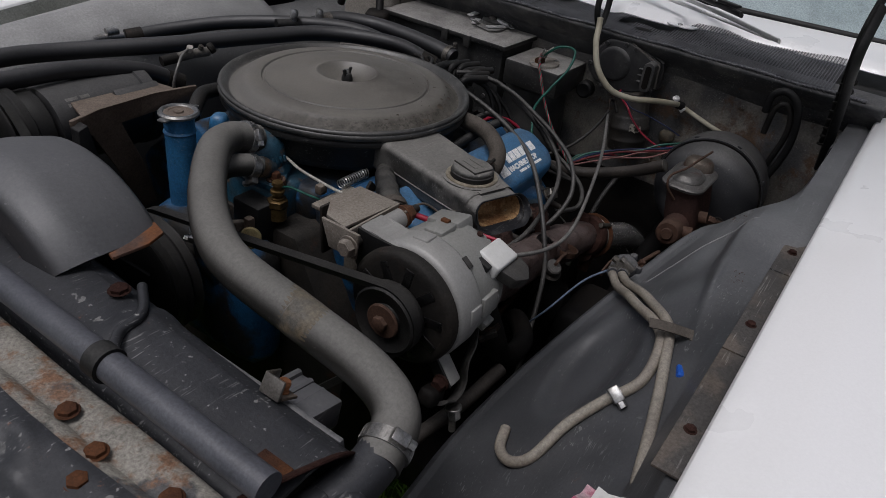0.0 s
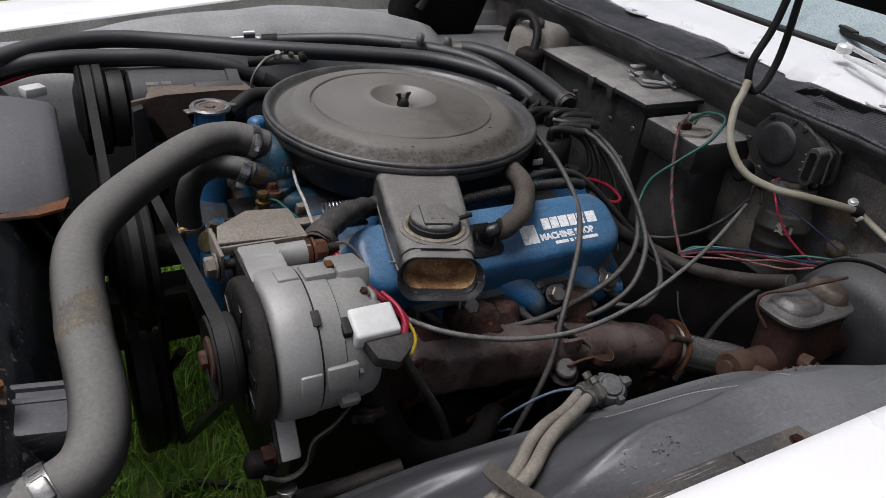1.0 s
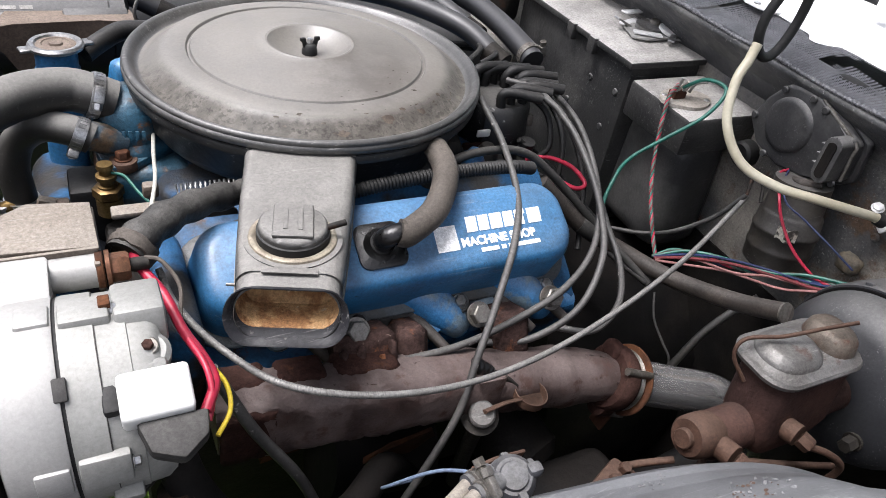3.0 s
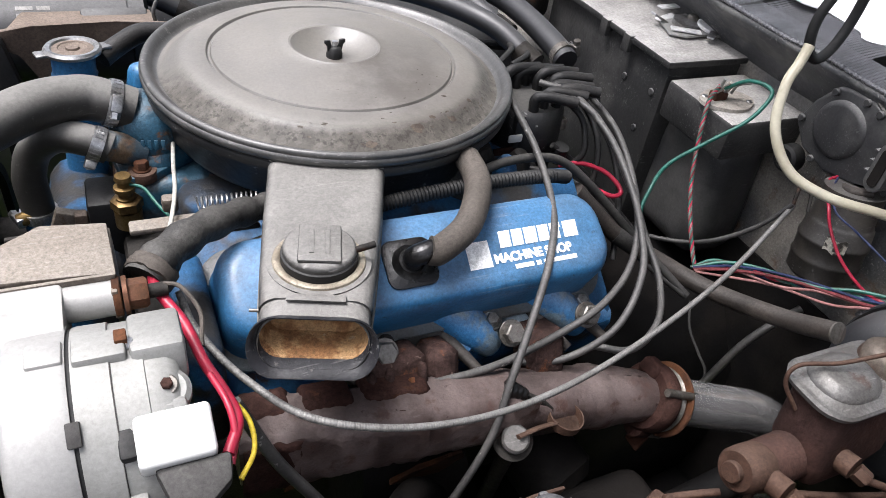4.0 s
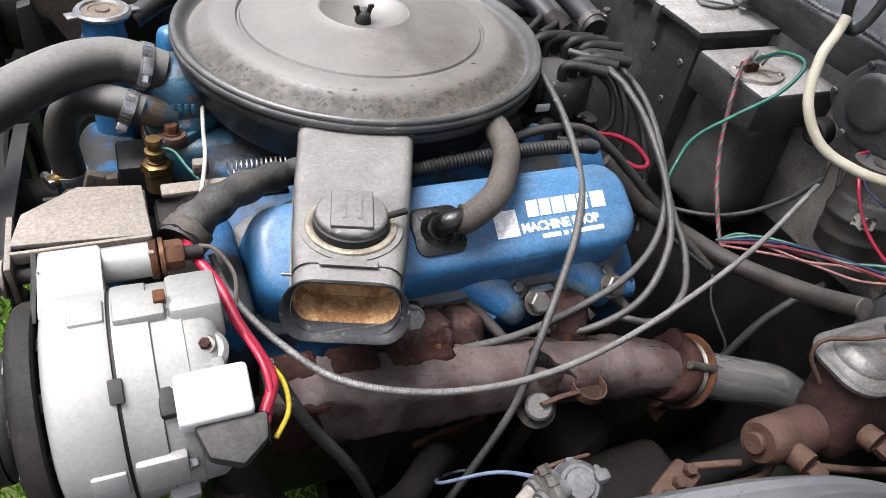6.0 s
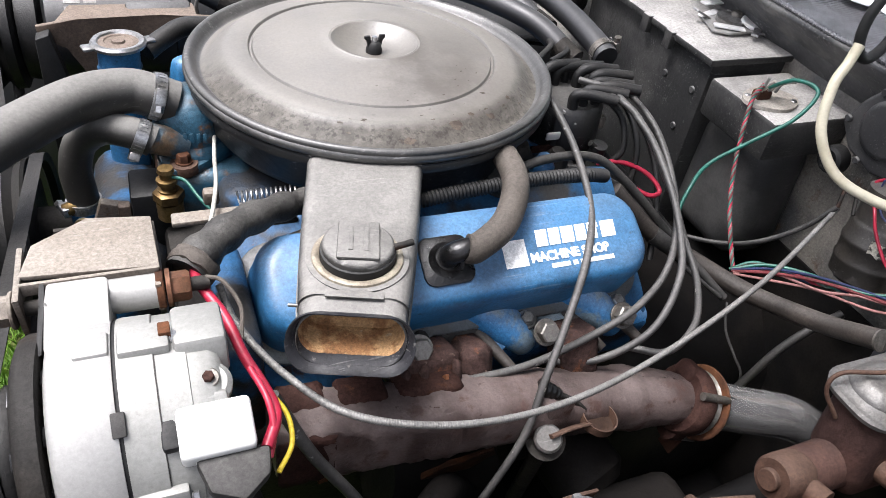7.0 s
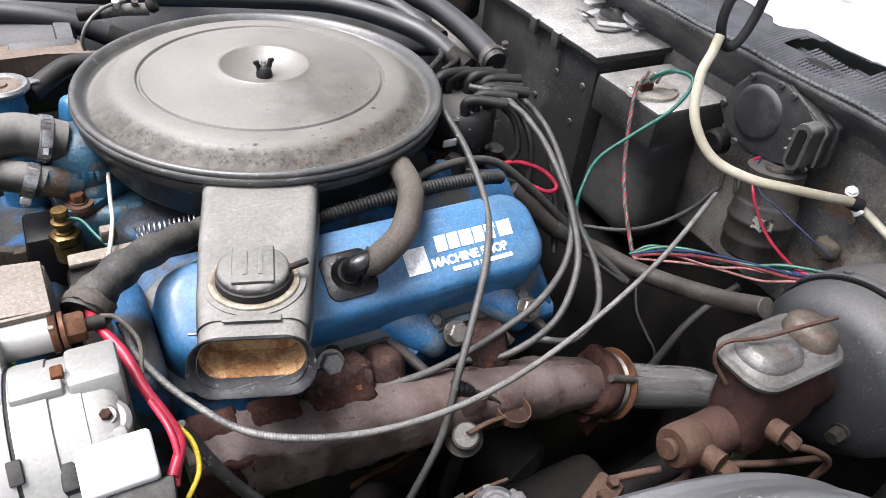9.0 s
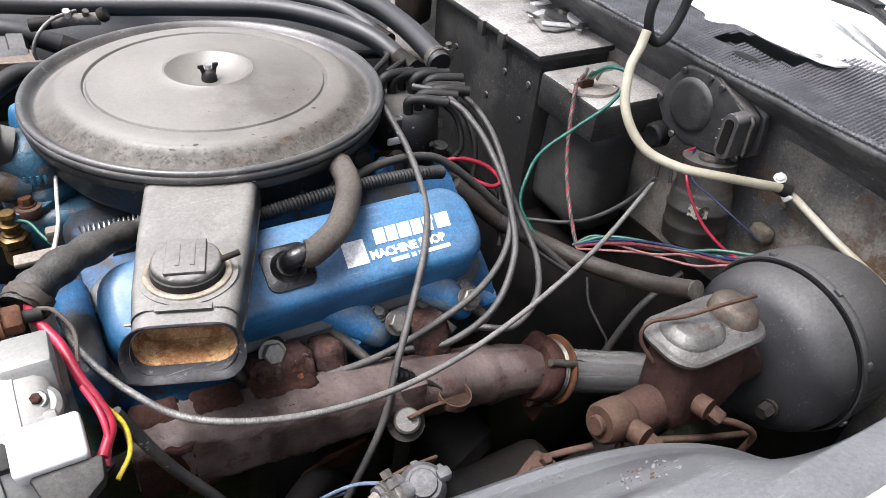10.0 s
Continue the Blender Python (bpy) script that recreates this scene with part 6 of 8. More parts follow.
# belts and pulleys at the front of the engine
def belt(x, w, wheels, thick=0.004, lean=0.0):
    """A belt round pulleys (y, z, radius), drawn taut, w wide."""
    pts = []
    c = [Vector((q[0], q[1])) for q in wheels]
    n = len(wheels)
    for i in range(n):
        a, b, d = (i - 1) % n, i, (i + 1) % n
        din = (c[b] - c[a]).normalized()
        dout = (c[d] - c[b]).normalized()
        r = wheels[b][2]
        n0, n1 = Vector((din.y, -din.x)), Vector((dout.y, -dout.x))
        a0, a1 = math.atan2(n0.y, n0.x), math.atan2(n1.y, n1.x)
        while a1 < a0:
            a1 += 2 * math.pi
        for k in range(13):
            t = a0 + (a1 - a0) * k / 12
            pts.append(c[b] + r * Vector((math.cos(t), math.sin(t))))
    own = bmesh.new()
    rows = []
    m = len(pts)
    cen = sum(pts, Vector((0, 0))) / m
    for i, p in enumerate(pts):
        tdir = (pts[(i + 1) % m] - pts[i - 1])
        nn = Vector((tdir.y, -tdir.x)).normalized()
        q = p + nn * thick
        rows.append([own.verts.new((x - w / 2, q.x, q.y)), own.verts.new((x + w / 2, q.x, q.y)), own.verts.new((x + w * 0.3, p.x - nn.x * thick, p.y - nn.y * thick)), own.verts.new((x - w * 0.3, p.x - nn.x * thick, p.y - nn.y * thick))])
    for i in range(m):
        a, b = rows[i], rows[(i + 1) % m]
        for k in range(4):
            own.faces.new((a[k], a[(k + 1) % 4], b[(k + 1) % 4], b[k]))
    return own


WP, CR, ALT, CMP = (-0.005, 0.755, 0.076), (0.0, 0.52, 0.085), (-0.362, 0.862, 0.036), (0.29, 0.845, 0.066)
solo("alternator_belt", belt(-0.3375, 0.0125, [ALT, CR, WP]), M_RUBBER, "worn black V-belt round the alternator pulley", "belt")
solo("compressor_belt", belt(-0.384, 0.013, [CR, CMP]), M_RUBBER, "glazed grey-black V-belt round the compressor pulley", "belt")
wp = thing("water_pump_pulley", (-0.37, 0, 0.68), "black grooved water pump pulley", "pulley")
part("wheel", lathe([(0, -0.405), (0.03, -0.405), (0.055, -0.396), (0.074, -0.394), (0.079, -0.391), (0.072, -0.384), (0.079, -0.377), (0.079, -0.366), (0.072, -0.359), (0.079, -0.351), (0.076, -0.348), (0.03, -0.348), (0, -0.348)], (0, WP[0], WP[1]), (1, 0, 0), 56), M_RUBBER, wp)
part("hub", tube([(-0.45, 0, 0.755), (-0.25, 0, 0.755)], 0.022, 20), M_IRON, wp)
ck = thing("crank_pulley", (-0.37, 0, 0.43), "dark grimy grooved crankshaft pulley", "pulley")
part("wheel", lathe([(0, -0.40), (0.08, -0.396), (0.088, -0.391), (0.080, -0.384), (0.088, -0.377), (0.088, -0.366), (0.081, -0.359), (0.088, -0.351), (0.08, -0.346), (0, -0.34)], (0, 0, 0.52), (1, 0, 0), 48), M_BLACK, ck)
fn = thing("cooling_fan", (-0.45, 0, 0.55), "dark cooling fan behind the radiator", "fan")
part("hub", disc((-0.468, 0, 0.755), (1, 0, 0), 0.045, 0.022, 0.004, 32), M_IRON, fn)
for k in range(5):
    own = box((0, 0, 0.095), (0.004, 0.075, 0.12), 0.001, Matrix.Rotation(radians(28), 3, "Z"))
    own.transform(Matrix.Translation((-0.466, 0, 0.755)) @ Matrix.Rotation(radians(72 * k + 40), 4, "X"))
    part("blade", own, M_BLACK, fn)

# radiator hose
hose = thing("radiator_hose", (-0.44, -0.30, 0.85), "thick dusty grey upper radiator hose with steel clamps", "hose")
HOSE = [(-0.203, -0.020, 0.901), (-0.222, -0.019, 0.909), (-0.247, -0.018, 0.915), (-0.29, -0.042, 0.919), (-0.36, -0.115, 0.917), (-0.412, -0.19, 0.917), (-0.434, -0.25, 0.915), (-0.438, -0.34, 0.906), (-0.436, -0.42, 0.889), (-0.450, -0.462, 0.874), (-0.492, -0.475, 0.861)]
part("tube", tube(HOSE, lambda q: 0.0205 + 0.0008 * min(1, q * 2.5), 28, 10), M_HOSE, hose)
part("worn_band", tube([(-0.4372, -0.312, 0.9095), (-0.4375, -0.325, 0.908), (-0.438, -0.34, 0.906), (-0.4379, -0.352, 0.9042), (-0.4378, -0.362, 0.9025)], lambda q: 0.02095 + 0.0007 * math.sin(math.pi * q), 28, 6), M_HOSETAN, hose, "tan worn band")
for k in range(24):
    q = 0.40 + 0.42 * k / 24
    line = spline(HOSE, 10)
    a = line[int(q * (len(line) - 1))]
    d = (line[int(q * (len(line) - 1)) + 1] - a).normalized()
    if 0.52 < q < 0.58:
        continue
    part("wrinkle", lathe([(0.0209, -0.0030), (0.02150, 0.0), (0.0209, 0.0030)], a, d, 28), M_HOSE, hose)
part("clamp", clamp_band((-0.219, -0.019, 0.908), (1, 0.0, -0.35), 0.0210, 0.011, (0.2, -0.7, 0.3)), M_STEEL, hose, "worm-drive clamp")
part("clamp", clamp_band((-0.474, -0.471, 0.866), (1, 0.25, 0.3), 0.0222, 0.013, (0, -0.5, 0.8)), M_STEEL, hose, "bright slotted clamp")

# thermostat housing and fittings at the front of the intake
th = thing("thermostat_housing", (-0.19, -0.02, 0.80), "blue cast thermostat housing with rusty bolts", "thermostat housing")
part("dome", lathe([(0.043, 0), (0.042, 0.006), (0.037, 0.011), (0.036, 0.024), (0.033, 0.038), (0.026, 0.049), (0.016, 0.056), (0.007, 0.058), (0, 0.058)], (-0.190, -0.014, 0.855), (0, 0, 1), 40), M_BLUEGREASE2, th)
part("outlet", tube([(-0.190, -0.012, 0.882), (-0.205, -0.016, 0.896), (-0.220, -0.019, 0.9055)], 0.0182, 24), M_BLUEGREASE2, th)
part("flange", prism([(-0.036, -0.058), (-0.012, -0.058), (0.038, -0.02), (0.040, 0.02), (0.012, 0.055), (-0.014, 0.055), (-0.040, 0.02), (-0.042, -0.02)], (0, 0, 0.010), (-0.185, -0.012, 0.846), (1, 0, 0), (0, 1, 0), 0.003), M_BLUEGREASE2, th)
part("base", box((-0.180, -0.02, 0.810), (0.085, 0.105, 0.075), 0.012, seg=3), M_BLUEGREASE2, th)
part("boss", lathe([(0, 0), (0.014, 0), (0.0145, 0.004), (0.013, 0.009), (0, 0.010)], (-0.203, -0.058, 0.848), (0, 0, 1), 20), M_RUSTPALE, th, "rust-stained boss")
part("bolt", hexbolt((-0.203, -0.058, 0.857), (0, 0, 1), 0.0068, 0.008), M_RUSTBRIGHT, th)
part("bolt", hexbolt((-0.180, 0.034, 0.856), (0, 0, 1), 0.010, 0.010), M_RUSTDARK, th)
for k in range(5):
    part("bar", box((-0.205 + 0.006 * k, -0.0475 - 0.0012 * k, 0.878), (0.0035, 0.003, 0.009), 0.0005, Matrix.Rotation(radians(-14), 3, "X")), M_BLUEGREASE2, th)
part("side_neck", tube([(-0.200, -0.040, 0.866), (-0.242, -0.049, 0.885)], 0.0145, 18), M_STAINED, th, "rust-stained neck")
br = thing("brass_sender", (-0.22, -0.08, 0.80), "stacked brass coolant sender with a green lead", "sensor")
part("base", lathe([(0, 0), (0.0125, 0), (0.0125, 0.018), (0, 0.018)], (-0.221, -0.08, 0.812), (0, 0, 1), 20), M_BRASS, br)
part("hexagon", hexbolt((-0.221, -0.08, 0.830), (0, 0, 1), 0.0145, 0.010, washer=False), M_BRASS, br)
part("stem", lathe([(0, 0), (0.009, 0), (0.009, 0.004), (0.0065, 0.005), (0.0065, 0.010), (0.0095, 0.011), (0.0095, 0.015), (0.006, 0.016), (0.006, 0.022), (0.008, 0.023), (0.007, 0.027), (0, 0.028)], (-0.221, -0.08, 0.840), (0, 0, 1), 20), M_BRASS, br)
solo("green_lead", tube([(-0.217, -0.082, 0.858), (-0.205, -0.088, 0.856), (-0.195, -0.110, 0.850), (-0.18, -0.135, 0.842)], 0.0016, 8), M_GREEN, "thin green sender wire", "wire", "loose wires")
bh = thing("bypass_hose", (-0.29, 0, 0.79), "black bypass hose bent downwards with steel clamps", "hose")
part("tube", tube([(-0.228, -0.050, 0.878), (-0.246, -0.046, 0.887), (-0.270, -0.034, 0.886), (-0.291, -0.024, 0.868), (-0.301, -0.022, 0.840), (-0.301, -0.022, 0.812), (-0.299, -0.024, 0.785)], 0.0150, 22, 10), M_HOSE, bh)
part("clamp", clamp_band((-0.238, -0.049, 0.883), (0.9, -0.15, -0.4), 0.0155, 0.011, (-0.3, -0.4, -0.6)), M_STEEL, bh)
part("clamp", clamp_band((-0.3, -0.023, 0.797), (0.05, 0, -1), 0.0155, 0.011, (-0.8, -0.3, 0)), M_STEEL, bh)
pmp = thing("water_pump", (-0.28, 0, 0.65), "grimy blue water pump and timing cover", "water pump")
part("body", box((-0.262, 0.0, 0.69), (0.07, 0.22, 0.20), 0.03, seg=3), M_BLUEGREASE, pmp)
part("inlet", tube([(-0.299, -0.024, 0.79), (-0.295, -0.03, 0.75), (-0.27, -0.04, 0.70)], 0.0165, 18), M_BLUEGREASE, pmp)
part("lug", box((-0.262, -0.07, 0.80), (0.012, 0.012, 0.05), 0.003), M_BRACKET2, pmp)
part("lug", box((-0.275, -0.055, 0.80), (0.03, 0.012, 0.035), 0.003, Matrix.Rotation(radians(20), 3, "Y")), M_BRACKET, pmp)
part("dark_plate", box((-0.238, -0.055, 0.805), (0.035, 0.05, 0.065), 0.004), M_BLACK, pmp)
part("plug", disc((-0.294, -0.109, 0.825), (-0.7, -0.5, 0.4), 0.014, 0.006, 0.002, 24), M_BRASSDULL, pmp, "dull yellow plug")
part("fitting", tube([(-0.318, -0.03, 0.795), (-0.305, -0.03, 0.80)], 0.0075, 12), M_BRASS, pmp)

# oil filler tube
ft = thing("oil_filler", (-0.248, 0.08, 0.60), "blue oil filler tube with a steel twist cap", "oil filler")
part("tube", tube([(-0.262, 0.06, 0.60), (-0.255, 0.07, 0.75), (-0.248, 0.08, 0.914)], 0.0205, 24, 6), M_BLUE, ft)
part("bead", lathe([(0.0205, -0.003), (0.022, 0), (0.0205, 0.003)], (-0.249, 0.079, 0.893), (0, 0, 1), 32), M_BLUE, ft)
capo = part("cap", lathe([(0, 0.0015), (0.019, 0.0015), (0.021, 0.004), (0.0250, 0.0045), (0.0272, 0.002), (0.0268, -0.001), (0.0215, -0.003), (0, -0.003)], (-0.247, 0.081, 0.917), (0, 0, 1), 44), M_STEEL, ft, "steel cap with two ears")
part("centre", lathe([(0, 0.0042), (0.006, 0.004), (0.007, 0.002), (0.013, 0.0025), (0.014, 0.0035), (0.017, 0.003), (0.0205, 0.0018), (0.0205, 0.001), (0, 0.001)], (-0.247, 0.081, 0.917), (0, 0, 1), 36), M_BRACKET2, capo, "brown centre disc")
for a in (15, 195):
    d = Vector((math.cos(radians(a)), math.sin(radians(a)), 0))
    part("ear", box(Vector((-0.247, 0.081, 0.9170)) + d * 0.029, (0.014, 0.014, 0.0035), 0.0016, Matrix.Rotation(radians(a), 3, "Z")), M_STEEL, capo)
solo("filler_hose", tube([(-0.222, 0.085, 0.905), (-0.205, 0.098, 0.912), (-0.180, 0.115, 0.918), (-0.150, 0.120, 0.916)], 0.0105, 18), M_RUBBER, "black rubber hose behind the air cleaner", "hose")
solo("blue_bracket", box((-0.185, 0.075, 0.885), (0.035, 0.03, 0.035), 0.008, Matrix.Rotation(radians(30), 3, "Z"), seg=3, taper=0.7), M_BLUE, "bright blue lifting bracket behind the filler", "bracket")

# throttle linkage
tl = thing("throttle_linkage", (-0.15, -0.14, 0.84), "throttle linkage with a coil spring", "linkage")
part("spring", tube([(-0.165 + 0.052 * k / 96, -0.140 + 0.0062 * math.sin(k * 0.7854), 0.867 + 0.0062 * math.cos(k * 0.7854)) for k in range(97)], 0.0010, 6, 2), M_STEEL, tl)
part("rod", box((-0.185, -0.150, 0.858), (0.075, 0.016, 0.006), 0.002), M_BRACKET, tl)
part("plug", box((-0.186, -0.125, 0.862), (0.014, 0.012, 0.014), 0.003), M_BRACKET, tl)
part("lever", prism([(-0.03, 0), (0.02, 0.012), (0.025, 0.035), (0.01, 0.05), (-0.005, 0.03)], (0, 0.004, 0), (-0.14, -0.165, 0.82), (1, 0, 0), (0, 0, 1), 0.001), M_IRON, tl)
part("heat_shroud", box((-0.125, -0.205, 0.842), (0.055, 0.02, 0.05), 0.004, Matrix.Rotation(radians(20), 3, "Z")), M_BRACKET, tl)
solo("vacuum_line", tube([(-0.172, -0.045, 0.875), (-0.176, -0.075, 0.869), (-0.180, -0.115, 0.868), (-0.188, -0.160, 0.872), (-0.196, -0.200, 0.880)], 0.0020, 10), M_CREAMWIRE, "thin pale vacuum line", "wire", "loose wires")
sheath = thing("cable_sheath", (-0.17, -0.22, 0.88), "split dusty black cable sheath beside the snorkel", "cable sheath")
part("tube", tube([(-0.085, -0.150, 0.872), (-0.111, -0.171, 0.879), (-0.141, -0.195, 0.892), (-0.176, -0.225, 0.903), (-0.203, -0.252, 0.905), (-0.218, -0.270, 0.900)], lambda q: 0.0100 + 0.0055 * q + 0.0012 * math.sin(q * 40), 20, 8, hole=0.75), M_SHEATH, sheath)
part("torn_lip", flake(lathe([(0.0135, 0.0), (0.0180, 0.0015), (0.0186, 0.006), (0.0176, 0.012), (0.0172, 0.012), (0.0150, 0.004)], (-0.2165, -0.2690, 0.9003), (0.62, 0.72, 0.22), 22), 0.0012, 3, 1), M_HOSE2, sheath, "pale torn edge of the sheath")
part("inner_sleeve", tube([(-0.205, -0.256, 0.9035), (-0.214, -0.268, 0.9010)], 0.0095, 16), M_RUSTDARK, sheath, "dark red-brown inner sleeve")

# ---- wires of the alternator ----
solo("charge_wire", tube([(-0.212, -0.255, 0.902), (-0.211, -0.285, 0.905), (-0.198, -0.317, 0.899), (-0.191, -0.349, 0.893), (-0.183, -0.380, 0.894), (-0.180, -0.403, 0.894), (-0.189, -0.422, 0.890)], 0.0037, 14), M_RED, "thick red charge wire to the alternator", "wire", "loose wires")
solo("red_lead", tube([(-0.190, -0.372, 0.905), (-0.184, -0.395, 0.903), (-0.183, -0.412, 0.894), (-0.188, -0.425, 0.884)], 0.0022, 10), M_RED, "thin red regulator wire", "wire", "loose wires")
solo("yellow_lead", tube([(-0.180, -0.375, 0.884), (-0.172, -0.395, 0.882), (-0.173, -0.415, 0.878), (-0.184, -0.430, 0.874)], 0.0017, 10), M_YELLOW, "thin yellow regulator wire", "wire", "loose wires")
solo("brown_lead", tube([(-0.206, -0.292, 0.915), (-0.196, -0.300, 0.916), (-0.187, -0.316, 0.905), (-0.190, -0.335, 0.893)], 0.0016, 8), M_HOSE2, "thin grey-brown lead beside the bolt", "wire", "loose wires")
COIL = [(-0.196, -0.262, 0.878), (-0.188, -0.290, 0.862), (-0.163, -0.340, 0.855), (-0.123, -0.386, 0.851), (-0.044, -0.401, 0.832), (0.056, -0.389, 0.810), (0.175, -0.359, 0.803), (0.316, -0.317, 0.823), (0.454, -0.261, 0.852)]
solo("coiled_cable", tube(COIL, 0.0028, 12, 10, wave=0.06, pitch=0.0020), M_GREYCABLE, "grey wire-wound control cable sagging across the engine", "cable", "loose cables", smooth=60)
solo("black_lead", tube([(-0.176, -0.365, 0.865), (-0.15, -0.375, 0.80), (-0.115, -0.385, 0.735), (-0.09, -0.39, 0.66)], 0.0048, 12), M_WIRE, "black lead hanging down beside the manifold", "cable", "loose cables")

# ---- plug wires and distributor ----
ds = thing("distributor", (0.215, -0.06, 0.78), "black distributor with a ring of boots", "distributor")
DC = Vector((0.218, -0.050, 0))
part("bowl", lathe([(0, 0.79), (0.038, 0.79), (0.041, 0.80), (0.041, 0.845), (0, 0.845)], DC, (0, 0, 1), 36), M_BLACK, ds)
part("cap", lathe([(0, 0.846), (0.044, 0.846), (0.045, 0.852), (0.043, 0.890), (0.038, 0.896), (0, 0.897)], DC, (0, 0, 1), 36), M_HOUSING, ds)
part("coil_cover", box(DC + Vector((-0.005, -0.022, 0.868)), (0.055, 0.03, 0.05), 0.004), M_HOUSING, ds)
part("tag", box((0.1860, -0.0885, 0.8665), (0.018, 0.003, 0.0095), 0.002), M_WHITEPL, ds, "small white tag")
part("clip", box((0.252, -0.075, 0.872), (0.014, 0.010, 0.016), 0.003), M_BRACKET, ds)
part("socket", lathe([(0.005, 0), (0.0095, 0), (0.0095, 0.02), (0.005, 0.02)], (0.242, -0.098, 0.838), (0, -0.2, 1), 18), M_BLACK, ds)
part("brown_plate", box((0.178, -0.085, 0.838), (0.03, 0.004, 0.03), 0.001), M_RUSTDARK, ds)
for k in range(9):
    a = radians(-110 + 30 * k)
    r = 0.026 if k % 2 else 0.033
    p = DC + Vector((r * math.cos(a), r * math.sin(a), 0.896))
    d = Vector((0.95, -0.25 + 0.08 * (k - 4), 0.0)).normalized()
    part("boot", tube([p, p + Vector((0, 0, 0.014)), p + Vector((0, 0, 0.019 + 0.002 * (k % 3))) + d * 0.012, p + Vector((0, 0, 0.018 + 0.002 * (k % 3))) + d * 0.046], 0.0062, 12, 5), M_RUBBER, ds)

WIRES = [
    [(0.168, -0.094, 0.917), (0.163, -0.165, 0.899), (0.149, -0.232, 0.876), (0.123, -0.279, 0.855), (0.089, -0.319, 0.820), (0.061, -0.348, 0.786), (0.036, -0.372, 0.741), (-0.005, -0.388, 0.677), (-0.05, -0.40, 0.61)],
    [(0.235, -0.020, 0.914), (0.270, -0.020, 0.910), (0.288, -0.060, 0.902), (0.287, -0.135, 0.890), (0.266, -0.217, 0.858), (0.231, -0.273, 0.829), (0.181, -0.303, 0.807), (0.116, -0.315, 0.788), (0.048, -0.323, 0.779), (-0.028, -0.318, 0.774), (-0.058, -0.311, 0.768)],
    [(0.225, -0.055, 0.916), (0.250, -0.088, 0.916), (0.259, -0.150, 0.902), (0.256, -0.207, 0.878), (0.241, -0.258, 0.859), (0.218, -0.303, 0.837), (0.181, -0.330, 0.802), (0.136, -0.324, 0.767), (0.090, -0.308, 0.760)],
    [(0.240, -0.080, 0.915), (0.258, -0.130, 0.908), (0.271, -0.198, 0.860), (0.277, -0.237, 0.822), (0.271, -0.280, 0.800), (0.243, -0.322, 0.787), (0.204, -0.338, 0.774), (0.172, -0.318, 0.768)],
]
for w in WIRES:
    solo("plug_wire", tube(w, 0.0037, 12, 10), M_WIRE, "grey spark plug wire looping from the distributor", "cable", "spark plug wires")
FARWIRES = [
    [(0.25, -0.03, 0.914), (0.272, -0.035, 0.905), (0.30, -0.10, 0.87), (0.302, -0.15, 0.82), (0.28, -0.20, 0.76)],
    [(0.255, -0.05, 0.912), (0.275, -0.085, 0.895), (0.28, -0.12, 0.86), (0.27, -0.14, 0.80)],
    [(0.215, -0.005, 0.914), (0.25, 0.02, 0.915), (0.26, 0.07, 0.90), (0.20, 0.15, 0.87), (0.10, 0.24, 0.82)],
    [(0.20, 0.0, 0.915), (0.235, 0.035, 0.918), (0.235, 0.09, 0.90), (0.15, 0.19, 0.86), (0.05, 0.25, 0.81)],
    [(0.248, -0.075, 0.905), (0.262, -0.100, 0.890), (0.262, -0.118, 0.86), (0.252, -0.115, 0.84)],
    [(0.19, -0.09, 0.83), (0.22, -0.115, 0.835), (0.26, -0.135, 0.82), (0.30, -0.165, 0.79), (0.34, -0.21, 0.755)],
    [(0.17, -0.12, 0.845), (0.22, -0.14, 0.84), (0.27, -0.165, 0.81), (0.31, -0.21, 0.765), (0.345, -0.26, 0.742)],
    [(0.23, -0.10, 0.86), (0.27, -0.11, 0.83), (0.31, -0.15, 0.79), (0.34, -0.20, 0.755)],
]
for w in FARWIRES:
    solo("plug_wire", tube(w, 0.0037, 10, 8), M_RUBBER, "dark ignition wire behind the engine", "cable", "ignition wires")
solo("red_loop", tube([(0.235, -0.115, 0.842), (0.262, -0.122, 0.845), (0.288, -0.138, 0.838), (0.298, -0.158, 0.826), (0.284, -0.160, 0.822), (0.262, -0.140, 0.828)], 0.0028, 10), M_RED, "loose red wire loop behind the valve cover", "wire", "loose wires")
solo("conduit", tube([(-0.06, -0.196, 0.876), (0.02, -0.193, 0.884), (0.10, -0.189, 0.886), (0.165, -0.186, 0.882), (0.20, -0.176, 0.870)], 0.0068, 14, 8, wave=0.10, pitch=0.0036), M_BLACK, "black corrugated conduit along the valve cover", "conduit", smooth=60)
solo("fuel_line", tube([(0.09, -0.165, 0.878), (0.14, -0.155, 0.884), (0.20, -0.150, 0.876), (0.24, -0.165, 0.85), (0.30, -0.20, 0.79), (0.35, -0.26, 0.74)], 0.0048, 12), M_RUBBER2, "grey line curving behind the valve cover", "cable", "loose cables")
for c, r, h, m in (((0.095, -0.150, 0.855), 0.022, 0.03, M_RUBBER2), ((0.145, -0.140, 0.85), 0.013, 0.03, M_BLUE), ((0.120, -0.125, 0.85), 0.018, 0.04, M_IRON), ((0.17, -0.125, 0.845), 0.014, 0.03, M_IRON)):
    solo("intake_fitting", lathe([(0, 0), (r, 0), (r, h * 0.6), (r * 0.75, h * 0.8), (r * 0.5, h), (0, h)], c, (0, -0.1, 1), 18), m, "grimy fitting on the intake manifold", "fitting", "intake fittings")

